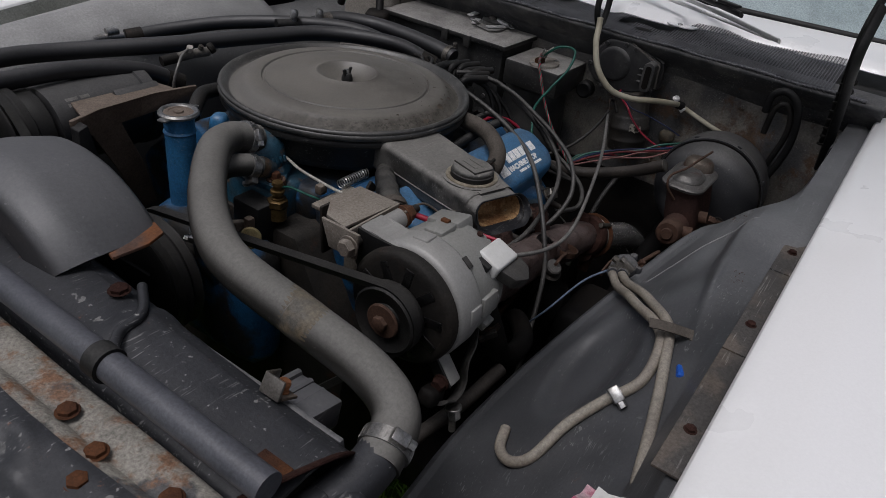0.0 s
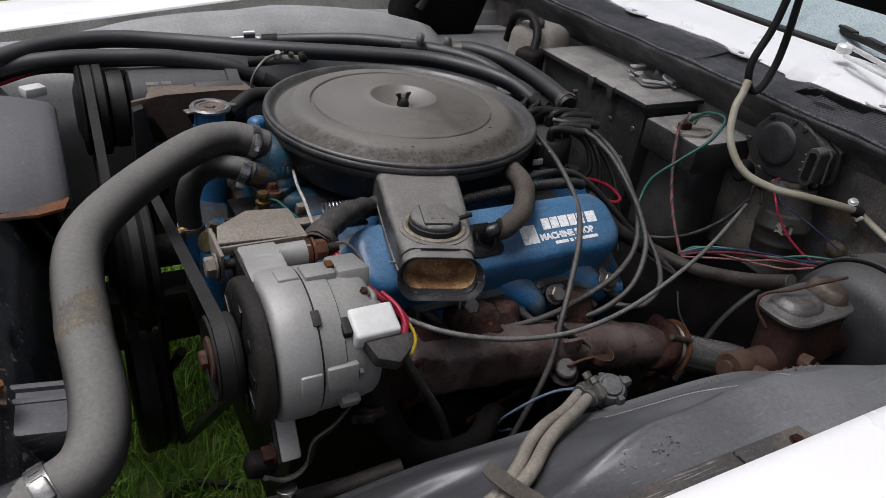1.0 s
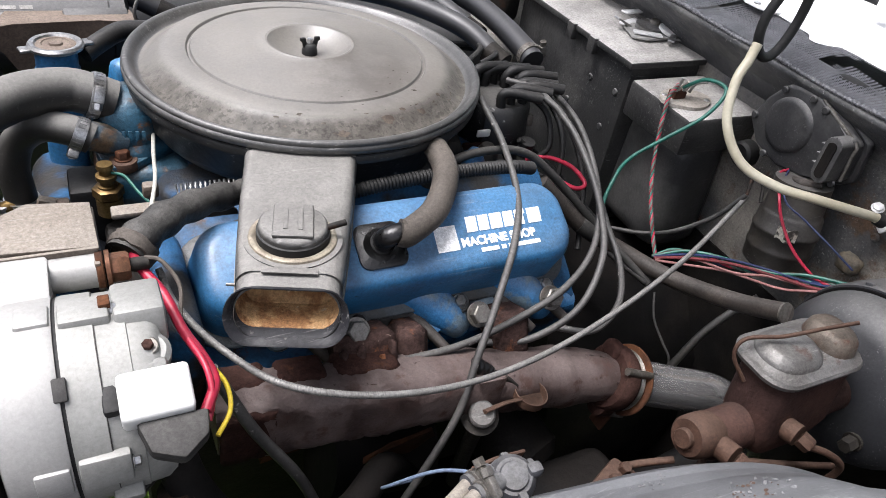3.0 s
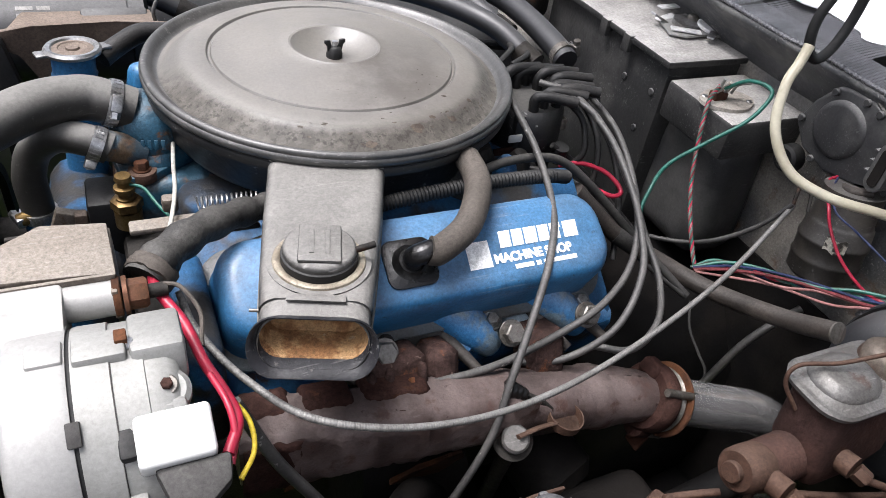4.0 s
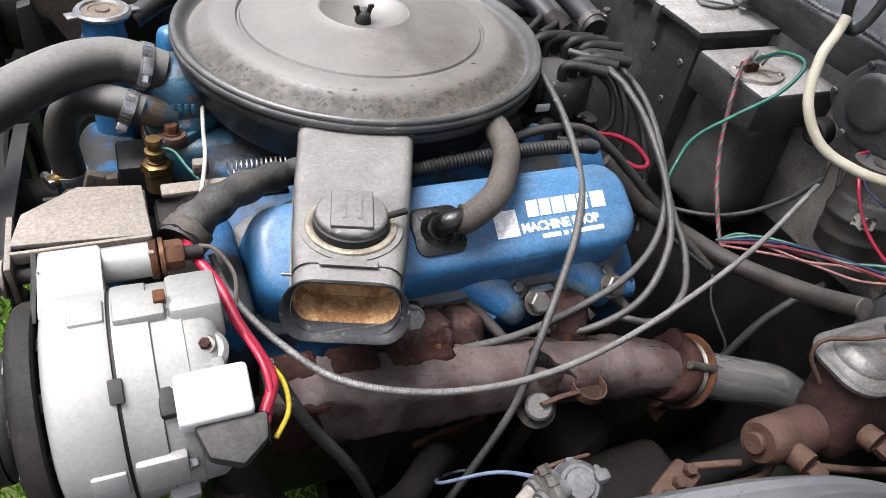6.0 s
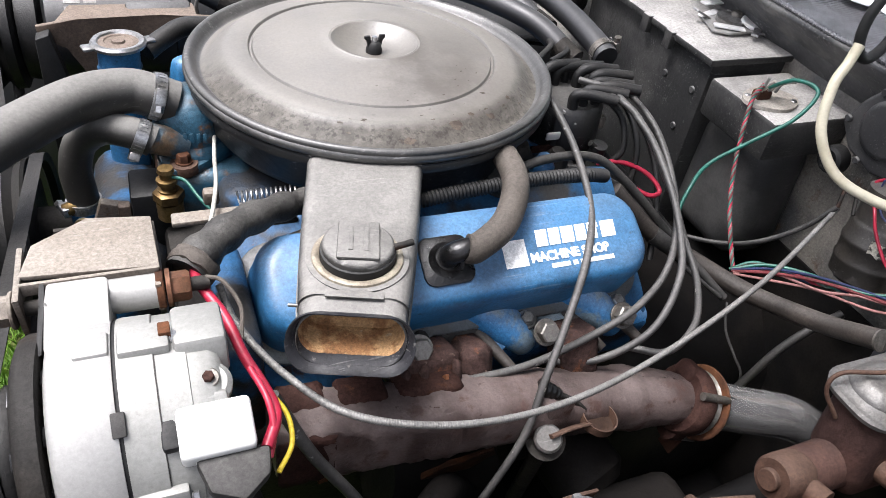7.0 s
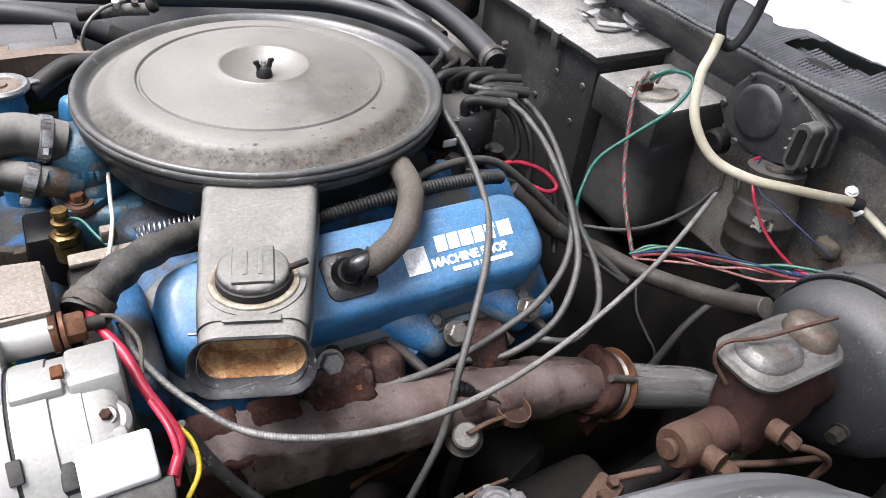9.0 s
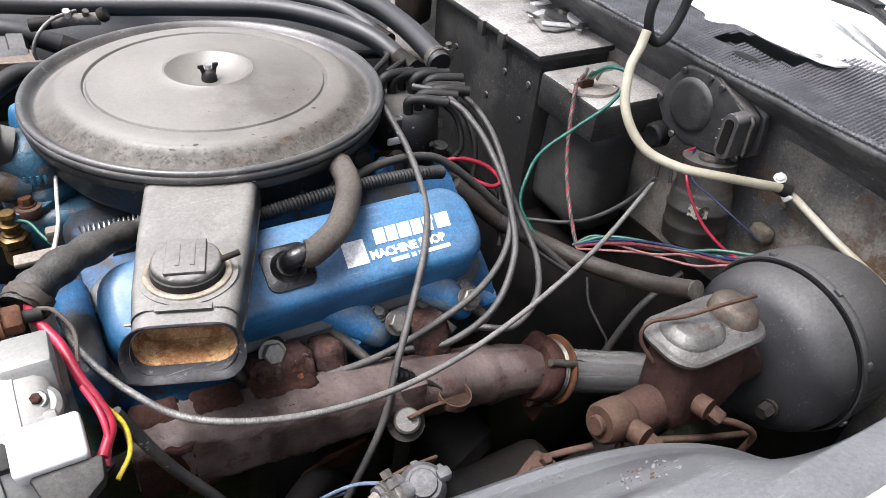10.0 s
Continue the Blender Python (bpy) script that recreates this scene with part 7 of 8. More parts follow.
# ---- the firewall side ----
hb = thing("heater_box", (0.5, 0.1, 0.5), "dusty black heater case with a flanged top on the firewall", "heater case")
part("case", box((0.512, 0.13, 0.715), (0.13, 0.30, 0.386), 0.008, seg=2), M_HEATER, hb)
part("case_top", box((0.507, 0.13, 0.911), (0.146, 0.318, 0.010), 0.003), M_HEATER, hb, "dusty grey top")
for yy in (0.050, 0.105):
    part("lug", box((0.434, yy + 0.01, 0.905), (0.010, 0.016, 0.024), 0.002), M_HEATER, hb)
part("shelf", box((0.506, -0.090, 0.868), (0.13, 0.122, 0.052), 0.006, seg=2), M_HEATER, hb)
part("fan_case", box((0.522, -0.065, 0.755), (0.105, 0.150, 0.185), 0.035, seg=4, taper=0.9), M_BLOWER, hb)
for yy, zz in ((0.01, 0.80), (0.06, 0.855), (0.0, 0.86), (0.1, 0.80), (0.2, 0.84)):
    part("screw", disc((0.4475, yy, zz), (-1, 0, 0), 0.005, 0.003, 0.001, 14), M_BLOWER, hb)
plate = part("resistor_plate", loft([[Vector((0.475 + 0.034 * math.cos(a) * (1 + 0.15 * math.cos(2 * a)), -0.100 + 0.034 * math.sin(a) * 0.85, z)) for a in [2 * math.pi * k / 24 for k in range(24)]] for z in (0.8942, 0.8985)]), M_DUSTWHITE, hb, "pale dusty resistor plate")
for dx, dy in ((-0.026, 0.012), (0.026, -0.012)):
    part("screw", disc((0.475 + dx, -0.10 + dy, 0.897), (0, 0, 1), 0.004, 0.003, 0.001, 12), M_STEEL, plate)
part("terminal", box((0.462, -0.096, 0.903), (0.020, 0.014, 0.010), 0.002), M_RUSTBRIGHT, plate)
for k in range(5):
    part("pin", tube([(0.456 + 0.006 * k, -0.098 + 0.003 * (k % 2), 0.905), (0.454 + 0.007 * k, -0.102, 0.918), (0.452 + 0.009 * k, -0.106 - 0.002 * k, 0.930 - 0.004 * (k % 3))], 0.0020, 8), M_DUSTWHITE if k % 2 else M_ALU2, plate)
rl = thing("blower_bracket", (0.54, 0.07, 0.916), "loose zinc bracket lying on the heater case", "bracket")
part("plate", prism([(-0.05, -0.02), (-0.03, -0.034), (0.005, -0.03), (0.03, -0.04), (0.045, -0.015), (0.035, 0.02), (0.0, 0.032), (-0.035, 0.022)], (0, 0, 0.003), (0.538, 0.065, 0.919), (1, 0, 0), (0, 1, 0), 0.001), M_ALU, rl)
part("ring", lathe([(0.012, 0), (0.020, 0), (0.020, 0.006), (0.012, 0.006)], (0.535, 0.07, 0.922), (0.1, -0.1, 1), 24), M_STEEL, rl)
part("disc", disc((0.562, 0.052, 0.923), (0.1, -0.2, 1), 0.018, 0.005, 0.001, 24), M_ARM, rl)
part("tongue", box((0.500, 0.085, 0.927), (0.035, 0.012, 0.003), 0.001, Matrix.Rotation(radians(25), 3, "Y")), M_STEEL, rl)
part("tongue", box((0.545, 0.025, 0.925), (0.03, 0.010, 0.003), 0.001, Matrix.Rotation(radians(40), 3, "Z")), M_STEEL, rl)

for k, (bx, by, ang) in enumerate(((0.525, 0.10, 20), (0.560, 0.085, 70), (0.515, 0.045, -30), (0.572, 0.03, 110), (0.545, 0.12, 5))):
    part("tongue", box((bx, by, 0.921 + 0.002 * k), (0.042, 0.013, 0.003), 0.001, Matrix.Rotation(radians(ang), 3, "Z")), M_ALU if k % 2 else M_ARM, rl)
part("pin", disc((0.55, 0.075, 0.924), (0, 0, 1), 0.008, 0.010, 0.002, 16), M_STEEL2, rl)

bl = thing("blower_motor", (0.5, -0.25, 0.8), "dusty black blower motor and housing with a foil tag", "blower motor")
HOUS = [(-0.170, 0.905), (-0.182, 0.937), (-0.202, 0.964), (-0.219, 0.968), (-0.252, 0.969), (-0.273, 0.959), (-0.311, 0.943), (-0.313, 0.930), (-0.315, 0.899), (-0.299, 0.886), (-0.272, 0.880), (-0.233, 0.869), (-0.192, 0.880)]
PLATE = [(-0.240 + 1.07 * (y + 0.240), 0.918 + 1.07 * (z - 0.918)) for y, z in HOUS]
part("flange", prism(PLATE, (0.010, 0, 0), (0.536, 0, 0), (0, 1, 0), (0, 0, 1), 0.003), M_BLOWER, bl)
part("housing", prism(HOUS, (0.020, 0, 0), (0.518, 0, 0), (0, 1, 0), (0, 0, 1), 0.005, seg=3), M_BLOWER, bl, "raised housing with a worn rim")
part("rim_bead", tube([(0.5195, y, z) for y, z in HOUS[4:9]], 0.0022, 8, 4), M_STEEL2, bl, "worn bright rim")
part("scroll", lathe([(0, 0.0055), (0.026, 0.0052), (0.031, 0.0040), (0.0335, 0.0)], (0.5183, -0.226, 0.922), (-1, 0, 0), 44), M_BLOWER, bl, smooth=60)
part("snout", prism(oval(0.021, 0.056, 0.010), (0.030, 0, 0), (0.496, -0.302, 0.921), Vector((0, 1, 0)), Vector((0, 0, 1)), 0.002), M_BLOWER, bl)
part("snout_mouth", prism(oval(0.011, 0.043, 0.005), (0.002, 0, 0), (0.4945, -0.302, 0.921), Vector((0, 1, 0)), Vector((0, 0, 1))), M_DEEP, bl)
for k in range(3):
    part("rib", box((0.515, -0.2855, 0.905 + 0.012 * k), (0.010, 0.014, 0.002), 0.0008), M_BLOWER, bl)
for yy, zz in ((-0.203, 0.957), (-0.178, 0.912), (-0.262, 0.960), (-0.306, 0.944), (-0.309, 0.893), (-0.212, 0.876), (-0.242, 0.964)):
    part("screw", disc((0.518, yy, zz), (-1, 0, 0), 0.0045, 0.004, 0.001, 14), M_BLOWER, bl)
part("ear", prism([(-0.250, 0.955), (-0.269, 0.975), (-0.292, 0.982), (-0.306, 0.977), (-0.313, 0.955), (-0.312, 0.925), (-0.290, 0.92)], (0.006, 0, 0), (0.546, 0, 0), (0, 1, 0), (0, 0, 1), 0.002), M_DUSTGREY, bl, "dusty mounting ear")
part("ear_washer", disc((0.546, -0.292, 0.966), (-1, 0, 0), 0.012, 0.006, 0.002, 24), M_RUSTDARK, bl)
part("ear_screw", hexbolt((0.541, -0.292, 0.966), (-1, 0, 0), 0.006, 0.004), M_RUSTPALE, bl)
part("ear_ring", tube([(0.545, -0.292 + 0.0155 * math.cos(a), 0.966 + 0.0185 * math.sin(a)) for a in [2 * math.pi * k / 20 for k in range(21)]], 0.0022, 8, 2), M_STEEL2, bl, "worn bright edge of the ear")
part("top_elbow", tube([(0.556, -0.225, 0.972), (0.548, -0.243, 0.984), (0.552, -0.262, 0.984), (0.562, -0.275, 0.978)], 0.009, 14), M_BLACK, bl)
part("round_foot", lathe([(0.006, 0.004), (0.013, 0.006), (0.017, 0.003), (0.018, -0.012), (0.006, -0.012)], (0.533, -0.172, 0.850), (-1, 0, 0), 28), M_BLACK, bl)
CAN, CAX = Vector((0.508, -0.296, 0.768)), Vector((0.05, 0.14, 1)).normalized()
part("can", lathe([(0, 0), (0.010, -0.004), (0.012, 0), (0.032, 0.001), (0.037, 0.006), (0.0375, 0.022), (0.0385, 0.024), (0.0385, 0.028), (0.0375, 0.030), (0.0378, 0.046), (0.0390, 0.048), (0.0390, 0.052), (0.0375, 0.054), (0.0365, 0.070), (0.0350, 0.073), (0.0335, 0.076), (0.0325, 0.112), (0, 0.113)], CAN, CAX, 40), M_CAN, bl, "ribbed motor can")
part("foil_tag", grid(lambda u, v: CAN + CAX * (0.052 + 0.016 * v + 0.002 * math.sin(u * 9)) + 0.0395 * Vector((-math.cos(radians(22 + 34 * u)), -math.sin(radians(22 + 34 * u)), 0)), 8, 2, 0.0004), M_FOIL, bl, "torn foil tag")
part("tape_wrap", tube([(0.512, -0.268, 0.872), (0.500, -0.285, 0.880), (0.515, -0.300, 0.884)], 0.006, 10), M_HARNESS, bl, "brown tape wrap")

solo("washer_hose", tube([(0.420, -0.216, 1.022), (0.412, -0.220, 1.005), (0.396, -0.228, 0.985), (0.388, -0.245, 0.946), (0.400, -0.273, 0.912), (0.429, -0.305, 0.898), (0.466, -0.334, 0.894), (0.505, -0.350, 0.886), (0.536, -0.358, 0.878), (0.549, -0.363, 0.874)], 0.0053, 16), M_TUBE, "yellowed washer hose along the firewall", "hose")
solo("washer_hose", tube([(0.545, -0.361, 0.875), (0.556, -0.374, 0.868), (0.560, -0.400, 0.858), (0.561, -0.440, 0.846), (0.562, -0.52, 0.828)], 0.0045, 14), M_TUBE, "dirty cream hose behind the firewall clip", "hose")
fc = thing("hose_clip", (0.56, -0.36, 0.86), "bright steel hose clip with a screw on the firewall", "clip")
part("band", lathe([(0.0060, -0.006), (0.0080, -0.006), (0.0080, 0.006), (0.0060, 0.006)], (0.549, -0.364, 0.8735), (0.7, -0.6, -0.3), 20), M_BLACK, fc)
part("tab", box((0.549, -0.369, 0.868), (0.006, 0.011, 0.012), 0.002, Matrix.Rotation(radians(35), 3, "X")), M_ARM, fc)
part("screw", tube([(0.553, -0.356, 0.878), (0.548, -0.352, 0.886)], 0.0034, 12), M_ARM, fc)
part("head", hexbolt((0.549, -0.353, 0.8835), (-0.45, -0.2, 0.9), 0.0058, 0.004), M_ARM, fc)
solo("grey_lead", tube([(0.446, -0.265, 0.858), (0.430, -0.250, 0.820), (0.407, -0.224, 0.784), (0.388, -0.192, 0.760), (0.36, -0.15, 0.745)], 0.0030, 10), M_WIRE, "grey lead running to the blower motor", "wire", "loose wires")
solo("ground_strap", tube([(0.446, -0.265, 0.858), (0.455, -0.258, 0.874), (0.47, -0.262, 0.868), (0.462, -0.275, 0.852)], 0.0022, 8), M_IRON, "small black wire loop at the blower", "wire", "loose wires")
solo("green_wire", tube([(0.462, -0.102, 0.915), (0.466, -0.130, 0.938), (0.471, -0.160, 0.938), (0.446, -0.166, 0.909), (0.406, -0.155, 0.876), (0.364, -0.151, 0.850), (0.335, -0.165, 0.832), (0.315, -0.185, 0.80), (0.325, -0.225, 0.765)], 0.0024, 10), M_GREEN, "loose green wire from the resistor plate", "wire", "loose wires")


def twisted(path, mats, r, turn, label):
    """Wires twisted round one another along a path."""
    tw = thing("twisted_wires", path[-1], label, "wires", "loose wires")
    line = spline(path, 14)
    for k, m in enumerate(mats):
        pts = []
        for i, p in enumerate(line):
            t = (line[min(i + 1, len(line) - 1)] - line[max(i - 1, 0)]).normalized()
            n1 = t.cross(Vector((0.3, 0.9, 0.1))).normalized()
            a = turn * i + 2 * math.pi * k / len(mats)
            pts.append(p + (math.cos(a) * n1 + math.sin(a) * t.cross(n1)) * r * 1.05)
        part("wire", tube(None, r, 8, line=pts), m, tw)
    return tw


twisted([(0.455, -0.100, 0.918), (0.437, -0.108, 0.905), (0.419, -0.129, 0.875), (0.401, -0.155, 0.841), (0.387, -0.183, 0.811), (0.376, -0.213, 0.785), (0.366, -0.244, 0.762)], (M_REDDULL, M_GREENGREY, M_RED, M_GREEN), 0.0014, 0.75, "red and grey-green wires twisted together")
HARN = [(0.225, -0.165, 0.842), (0.280, -0.189, 0.791), (0.334, -0.222, 0.762), (0.368, -0.277, 0.757), (0.380, -0.355, 0.786), (0.3775, -0.413, 0.821)]
ht = thing("harness_tube", HARN[0], "dusty brown wiring tube running to the booster", "harness")
part("tube", tube(HARN, 0.0105, 18, 10), M_HARNESS, ht)
part("tape_wrap", tube([(0.280, -0.189, 0.791), (0.300, -0.200, 0.780)], 0.0113, 18), M_RUBBER2, ht)
part("end_band", lathe([(0.0085, -0.001), (0.0109, -0.001), (0.0112, 0.0), (0.0109, 0.001), (0.0085, 0.001)], (0.3775, -0.4125, 0.8205), (0.0, -0.86, 0.5), 20), M_STEEL2, ht, "thin bright end ring")
for k, (m, dz, dy) in enumerate(((M_GREEN, 0.014, 0.010), (M_PINK, 0.011, -0.004), (M_REDDULL, 0.013, 0.002), (M_PINK, 0.007, -0.010), (M_GREEN, 0.008, 0.016), (M_BLUEWIRE, 0.016, 0.006), (M_BROWN, 0.012, 0.013))):
    wob = [0.006 * math.sin(2.1 * k + 1.7 * i) for i in range(6)]
    path = [(0.362, -0.245 + dy * 0.3, 0.762 + dz * 0.3), (0.388, -0.272 + dy + wob[0], 0.770 + dz), (0.410, -0.310 + dy + wob[1], 0.782 + dz + wob[2] * 0.5), (0.430, -0.350 + dy + wob[3], 0.795 + dz), (0.448, -0.388 + dy + wob[4], 0.808 + dz + wob[1] * 0.5), (0.472, -0.425 + dy + wob[5], 0.826 + dz * 0.6)]
    solo("harness_wire", tube(path, 0.0015 if k % 2 else 0.0019, 8), m, "thin coloured wire lying on the wiring tube", "wire", "harness wires")
twisted([(0.385, -0.262, 0.778), (0.42, -0.315, 0.795), (0.445, -0.365, 0.812), (0.47, -0.41, 0.83), (0.50, -0.43, 0.84)], (M_RED, M_BLUEWIRE, M_GREEN, M_GREENGREY), 0.0019, 0.7, "brown, red and blue wires twisted together")
solo("blower_wire", tube([(0.515, -0.254, 0.878), (0.5, -0.256, 0.874), (0.47, -0.288, 0.868), (0.468, -0.305, 0.848), (0.47, -0.333, 0.825), (0.48, -0.366, 0.808), (0.49, -0.388, 0.806)], 0.0018, 8), M_RED, "loose red blower wire", "wire", "loose wires")
solo("blower_wire", tube([(0.515, -0.255, 0.878), (0.49, -0.272, 0.875), (0.472, -0.298, 0.866), (0.47, -0.33, 0.863), (0.478, -0.37, 0.851), (0.49, -0.394, 0.838)], 0.0012, 8), M_BLUEWIRE, "loose blue blower wire", "wire", "loose wires")
for yy, zz in ((-0.42, 0.93), (-0.40, 0.80), (-0.36, 0.845), (-0.47, 0.90), (-0.33, 0.74)):
    solo("firewall_grommet", disc((0.568, yy, zz), (-1, 0, 0), 0.0055, 0.005, 0.002, 16), M_FIREWALL, "small dark fastener on the firewall", "fastener", "firewall fasteners")
solo("firewall_plug", flake(box((0.558, -0.354, 0.803), (0.020, 0.030, 0.024), 0.009, seg=3), 0.0012, 9, 1), M_HOSETAN, "brown lump of sealer on the firewall", "sealer", smooth=90)

# ---- brakes ----
bo = thing("brake_booster", (0.45, -0.51, 0.63), "round dusty black brake booster on the firewall", "brake booster")
BC = (0.396, -0.480, 0.774)
part("front_shell", lathe([(0, 0.0), (0.042, 0.0), (0.050, 0.004), (0.066, 0.007), (0.082, 0.016), (0.090, 0.032), (0.092, 0.052)], BC, (1, 0, 0), 72), M_BOOSTER, bo, smooth=60)
part("band", lathe([(0.088, 0.050), (0.0965, 0.050), (0.0975, 0.054), (0.0975, 0.059), (0.094, 0.063), (0.088, 0.063)], BC, (1, 0, 0), 72), M_BOOSTER, bo, smooth=60)
part("crimp_gap", lathe([(0.090, 0.0475), (0.0942, 0.0475), (0.0946, 0.0495), (0.090, 0.0495)], BC, (1, 0, 0), 72), M_DEEP, bo)
part("rear_shell", lathe([(0.088, 0.061), (0.0955, 0.062), (0.096, 0.085), (0.092, 0.120), (0.08, 0.145), (0, 0.15)], BC, (1, 0, 0), 72), M_BOOSTER, bo, smooth=60)
for k in range(8):
    a = 2 * math.pi * k / 8 + 0.3
    part("lug", box(Vector(BC) + Vector((0.056, 0.0945 * math.cos(a), 0.0945 * math.sin(a))), (0.007, 0.012, 0.009), 0.002, Matrix.Rotation(a, 3, "X")), M_BOOSTER, bo)
part("stud", hexbolt((0.400, -0.525, 0.745), (-1, -0.1, 0), 0.008, 0.014), M_IRON, bo)

BAIL = [(0.262, -0.471, 0.82), (0.252, -0.457, 0.842), (0.26, -0.455, 0.858), (0.286, -0.469, 0.867), (0.321, -0.478, 0.875), (0.354, -0.486, 0.881)]
mc = thing("master_cylinder", (0.3, -0.485, 0.75), "rusty brown brake master cylinder with a zinc lid", "master cylinder")


def stadium(cx, cy, w, d, z, r, lean=0.0):
    return [Vector((cx + p[0] + lean, cy + p[1], z)) for p in oval(w, d, r, 6)]


part("reservoir", loft([stadium(0.300, -0.489, 0.070, 0.046, 0.762, 0.014), stadium(0.302, -0.488, 0.098, 0.054, 0.790, 0.016), stadium(0.317, -0.477, 0.102, 0.054, 0.826, 0.018), stadium(0.318, -0.474, 0.110, 0.060, 0.834, 0.02), stadium(0.318, -0.474, 0.110, 0.060, 0.838, 0.02)]), M_MC, mc, smooth=50)
part("bore", tube([(0.215, -0.490, 0.784), (0.30, -0.486, 0.780), (0.398, -0.482, 0.776)], 0.021, 28), M_MC, mc)
part("front_boss", lathe([(0, 0), (0.016, 0), (0.0185, 0.003), (0.0195, 0.012), (0.0200, 0.026), (0.016, 0.034), (0, 0.034)], (0.184, -0.494, 0.800), (1, 0.02, -0.2), 32), M_RUSTPALE, mc, "pale rusty port boss")
part("boss_end", disc((0.184, -0.494, 0.800), (-1, 0, 0.2), 0.009, 0.006, 0.001, 20), M_RUSTPALE, mc)
for px, pz in ((0.205, 0.796), (0.284, 0.792)):
    port = part("port", tube([(px, -0.490, pz), (px + 0.006, -0.524, pz + 0.004)], 0.0105, 16), M_RUSTPALE, mc)
    part("fitting", hexbolt((px + 0.006, -0.523, pz + 0.004), (0.35, -0.9, -0.25), 0.0078, 0.012, washer=False), M_RUSTPALE, port)
lid = part("lid", loft([stadium(0.318, -0.473, 0.118, 0.068, 0.838, 0.024), stadium(0.318, -0.473, 0.120, 0.070, 0.842, 0.025), stadium(0.318, -0.473, 0.116, 0.066, 0.8445, 0.023), stadium(0.318, -0.473, 0.106, 0.058, 0.8445, 0.02), stadium(0.318, -0.473, 0.100, 0.052, 0.848, 0.02), stadium(0.318, -0.473, 0.092, 0.046, 0.8485, 0.018)]), M_MCLID, mc, "zinc lid with two raised bosses", smooth=50)
part("boss", loft([stadium(0.299, -0.473, 0.062, 0.052, 0.848, 0.024), stadium(0.299, -0.473, 0.059, 0.049, 0.8525, 0.022), stadium(0.299, -0.473, 0.052, 0.042, 0.8540, 0.019), stadium(0.299, -0.473, 0.049, 0.039, 0.8570, 0.018), stadium(0.299, -0.473, 0.040, 0.030, 0.8585, 0.014), stadium(0.299, -0.473, 0.02, 0.014, 0.8588, 0.006)]), M_MCLID, lid, smooth=60)
part("boss", loft([stadium(0.352, -0.473, 0.038, 0.050, 0.848, 0.017), stadium(0.352, -0.473, 0.034, 0.046, 0.859, 0.016), stadium(0.352, -0.473, 0.026, 0.036, 0.864, 0.012), stadium(0.352, -0.473, 0.01, 0.014, 0.865, 0.004)]), M_MCRUSTLID, lid, "rust-stained boss", smooth=60)
part("bail", tube(BAIL, 0.0019, 10), M_RUSTPALE, mc, "bent wire bail")
for path in ([(0.214, -0.534, 0.797), (0.228, -0.548, 0.786), (0.252, -0.556, 0.768), (0.30, -0.55, 0.73)], [(0.293, -0.534, 0.793), (0.312, -0.545, 0.787), (0.330, -0.552, 0.770), (0.332, -0.548, 0.74), (0.325, -0.54, 0.68)], [(0.215, -0.50, 0.765), (0.20, -0.505, 0.758), (0.17, -0.50, 0.752), (0.13, -0.49, 0.742)], [(0.24, -0.51, 0.765), (0.30, -0.525, 0.752), (0.38, -0.53, 0.72)], [(0.19, -0.49, 0.762), (0.165, -0.48, 0.755), (0.14, -0.47, 0.745)]):
    solo("brake_line", tube(path, 0.0034, 12), M_RUSTPALE, "thin rusty steel brake line", "pipe", "brake lines")
sg = thing("steering_gear", (0.17, -0.43, 0.55), "dark steering gear below the master cylinder", "steering gear")
part("housing", box((0.17, -0.42, 0.58), (0.13, 0.09, 0.11), 0.02, seg=3), M_DEEP, sg)
part("block", box((0.130, -0.485, 0.742), (0.05, 0.026, 0.024), 0.005, Matrix.Rotation(radians(25), 3, "Z")), M_RUSTPALE, sg)
for k in range(3):
    part("fitting", hexbolt((0.113 + 0.016 * k, -0.493 + 0.007 * k, 0.754), (0, -0.4, 1), 0.0055, 0.007, washer=False), M_RUSTPALE, sg)
part("column", tube([(0.2, -0.42, 0.57), (0.40, -0.42, 0.62), (0.57, -0.42, 0.67)], 0.018, 18), M_DEEP, sg)
fp = thing("oil_filter", (0.13, -0.33, 0.55), "dark grimy canister below the manifold", "filter")
part("can", disc((0.13, -0.30, 0.63), (0.3, -0.8, -0.3), 0.042, 0.08, 0.012, 36), M_DEEP, fp)
st = thing("starter_motor", (-0.03, -0.30, 0.5), "dark rusty starter below the manifold", "starter motor")
part("body", tube([(-0.06, -0.28, 0.60), (0.06, -0.28, 0.57)], 0.045, 28), M_DEEP, st)
part("rust_patch", flake(prism([(-0.025, 0.0), (0.0, 0.035), (0.04, 0.055), (0.048, 0.03), (0.03, -0.01), (0.0, -0.02)], (0, 0.006, 0), (0.0, -0.315, 0.622), (1, 0, 0), (0, -0.35, 0.93)), 0.001, 3, 3), M_RUSTBRIGHT, st, "rust-brown plate")
solo("deep_cable", tube([(0.53, -0.29, 0.70), (0.50, -0.284, 0.675), (0.47, -0.278, 0.636), (0.44, -0.276, 0.578), (0.42, -0.27, 0.52)], 0.0055, 10), M_WIRE, "dark cable running down behind the exhaust pipe", "cable", "loose cables")
solo("deep_cable", tube([(0.47, -0.18, 0.63), (0.46, -0.205, 0.604), (0.46, -0.235, 0.584), (0.46, -0.258, 0.568), (0.45, -0.27, 0.53)], 0.0018, 8), M_WIRE, "thin grey wire running down behind the exhaust pipe", "wire", "loose cables")

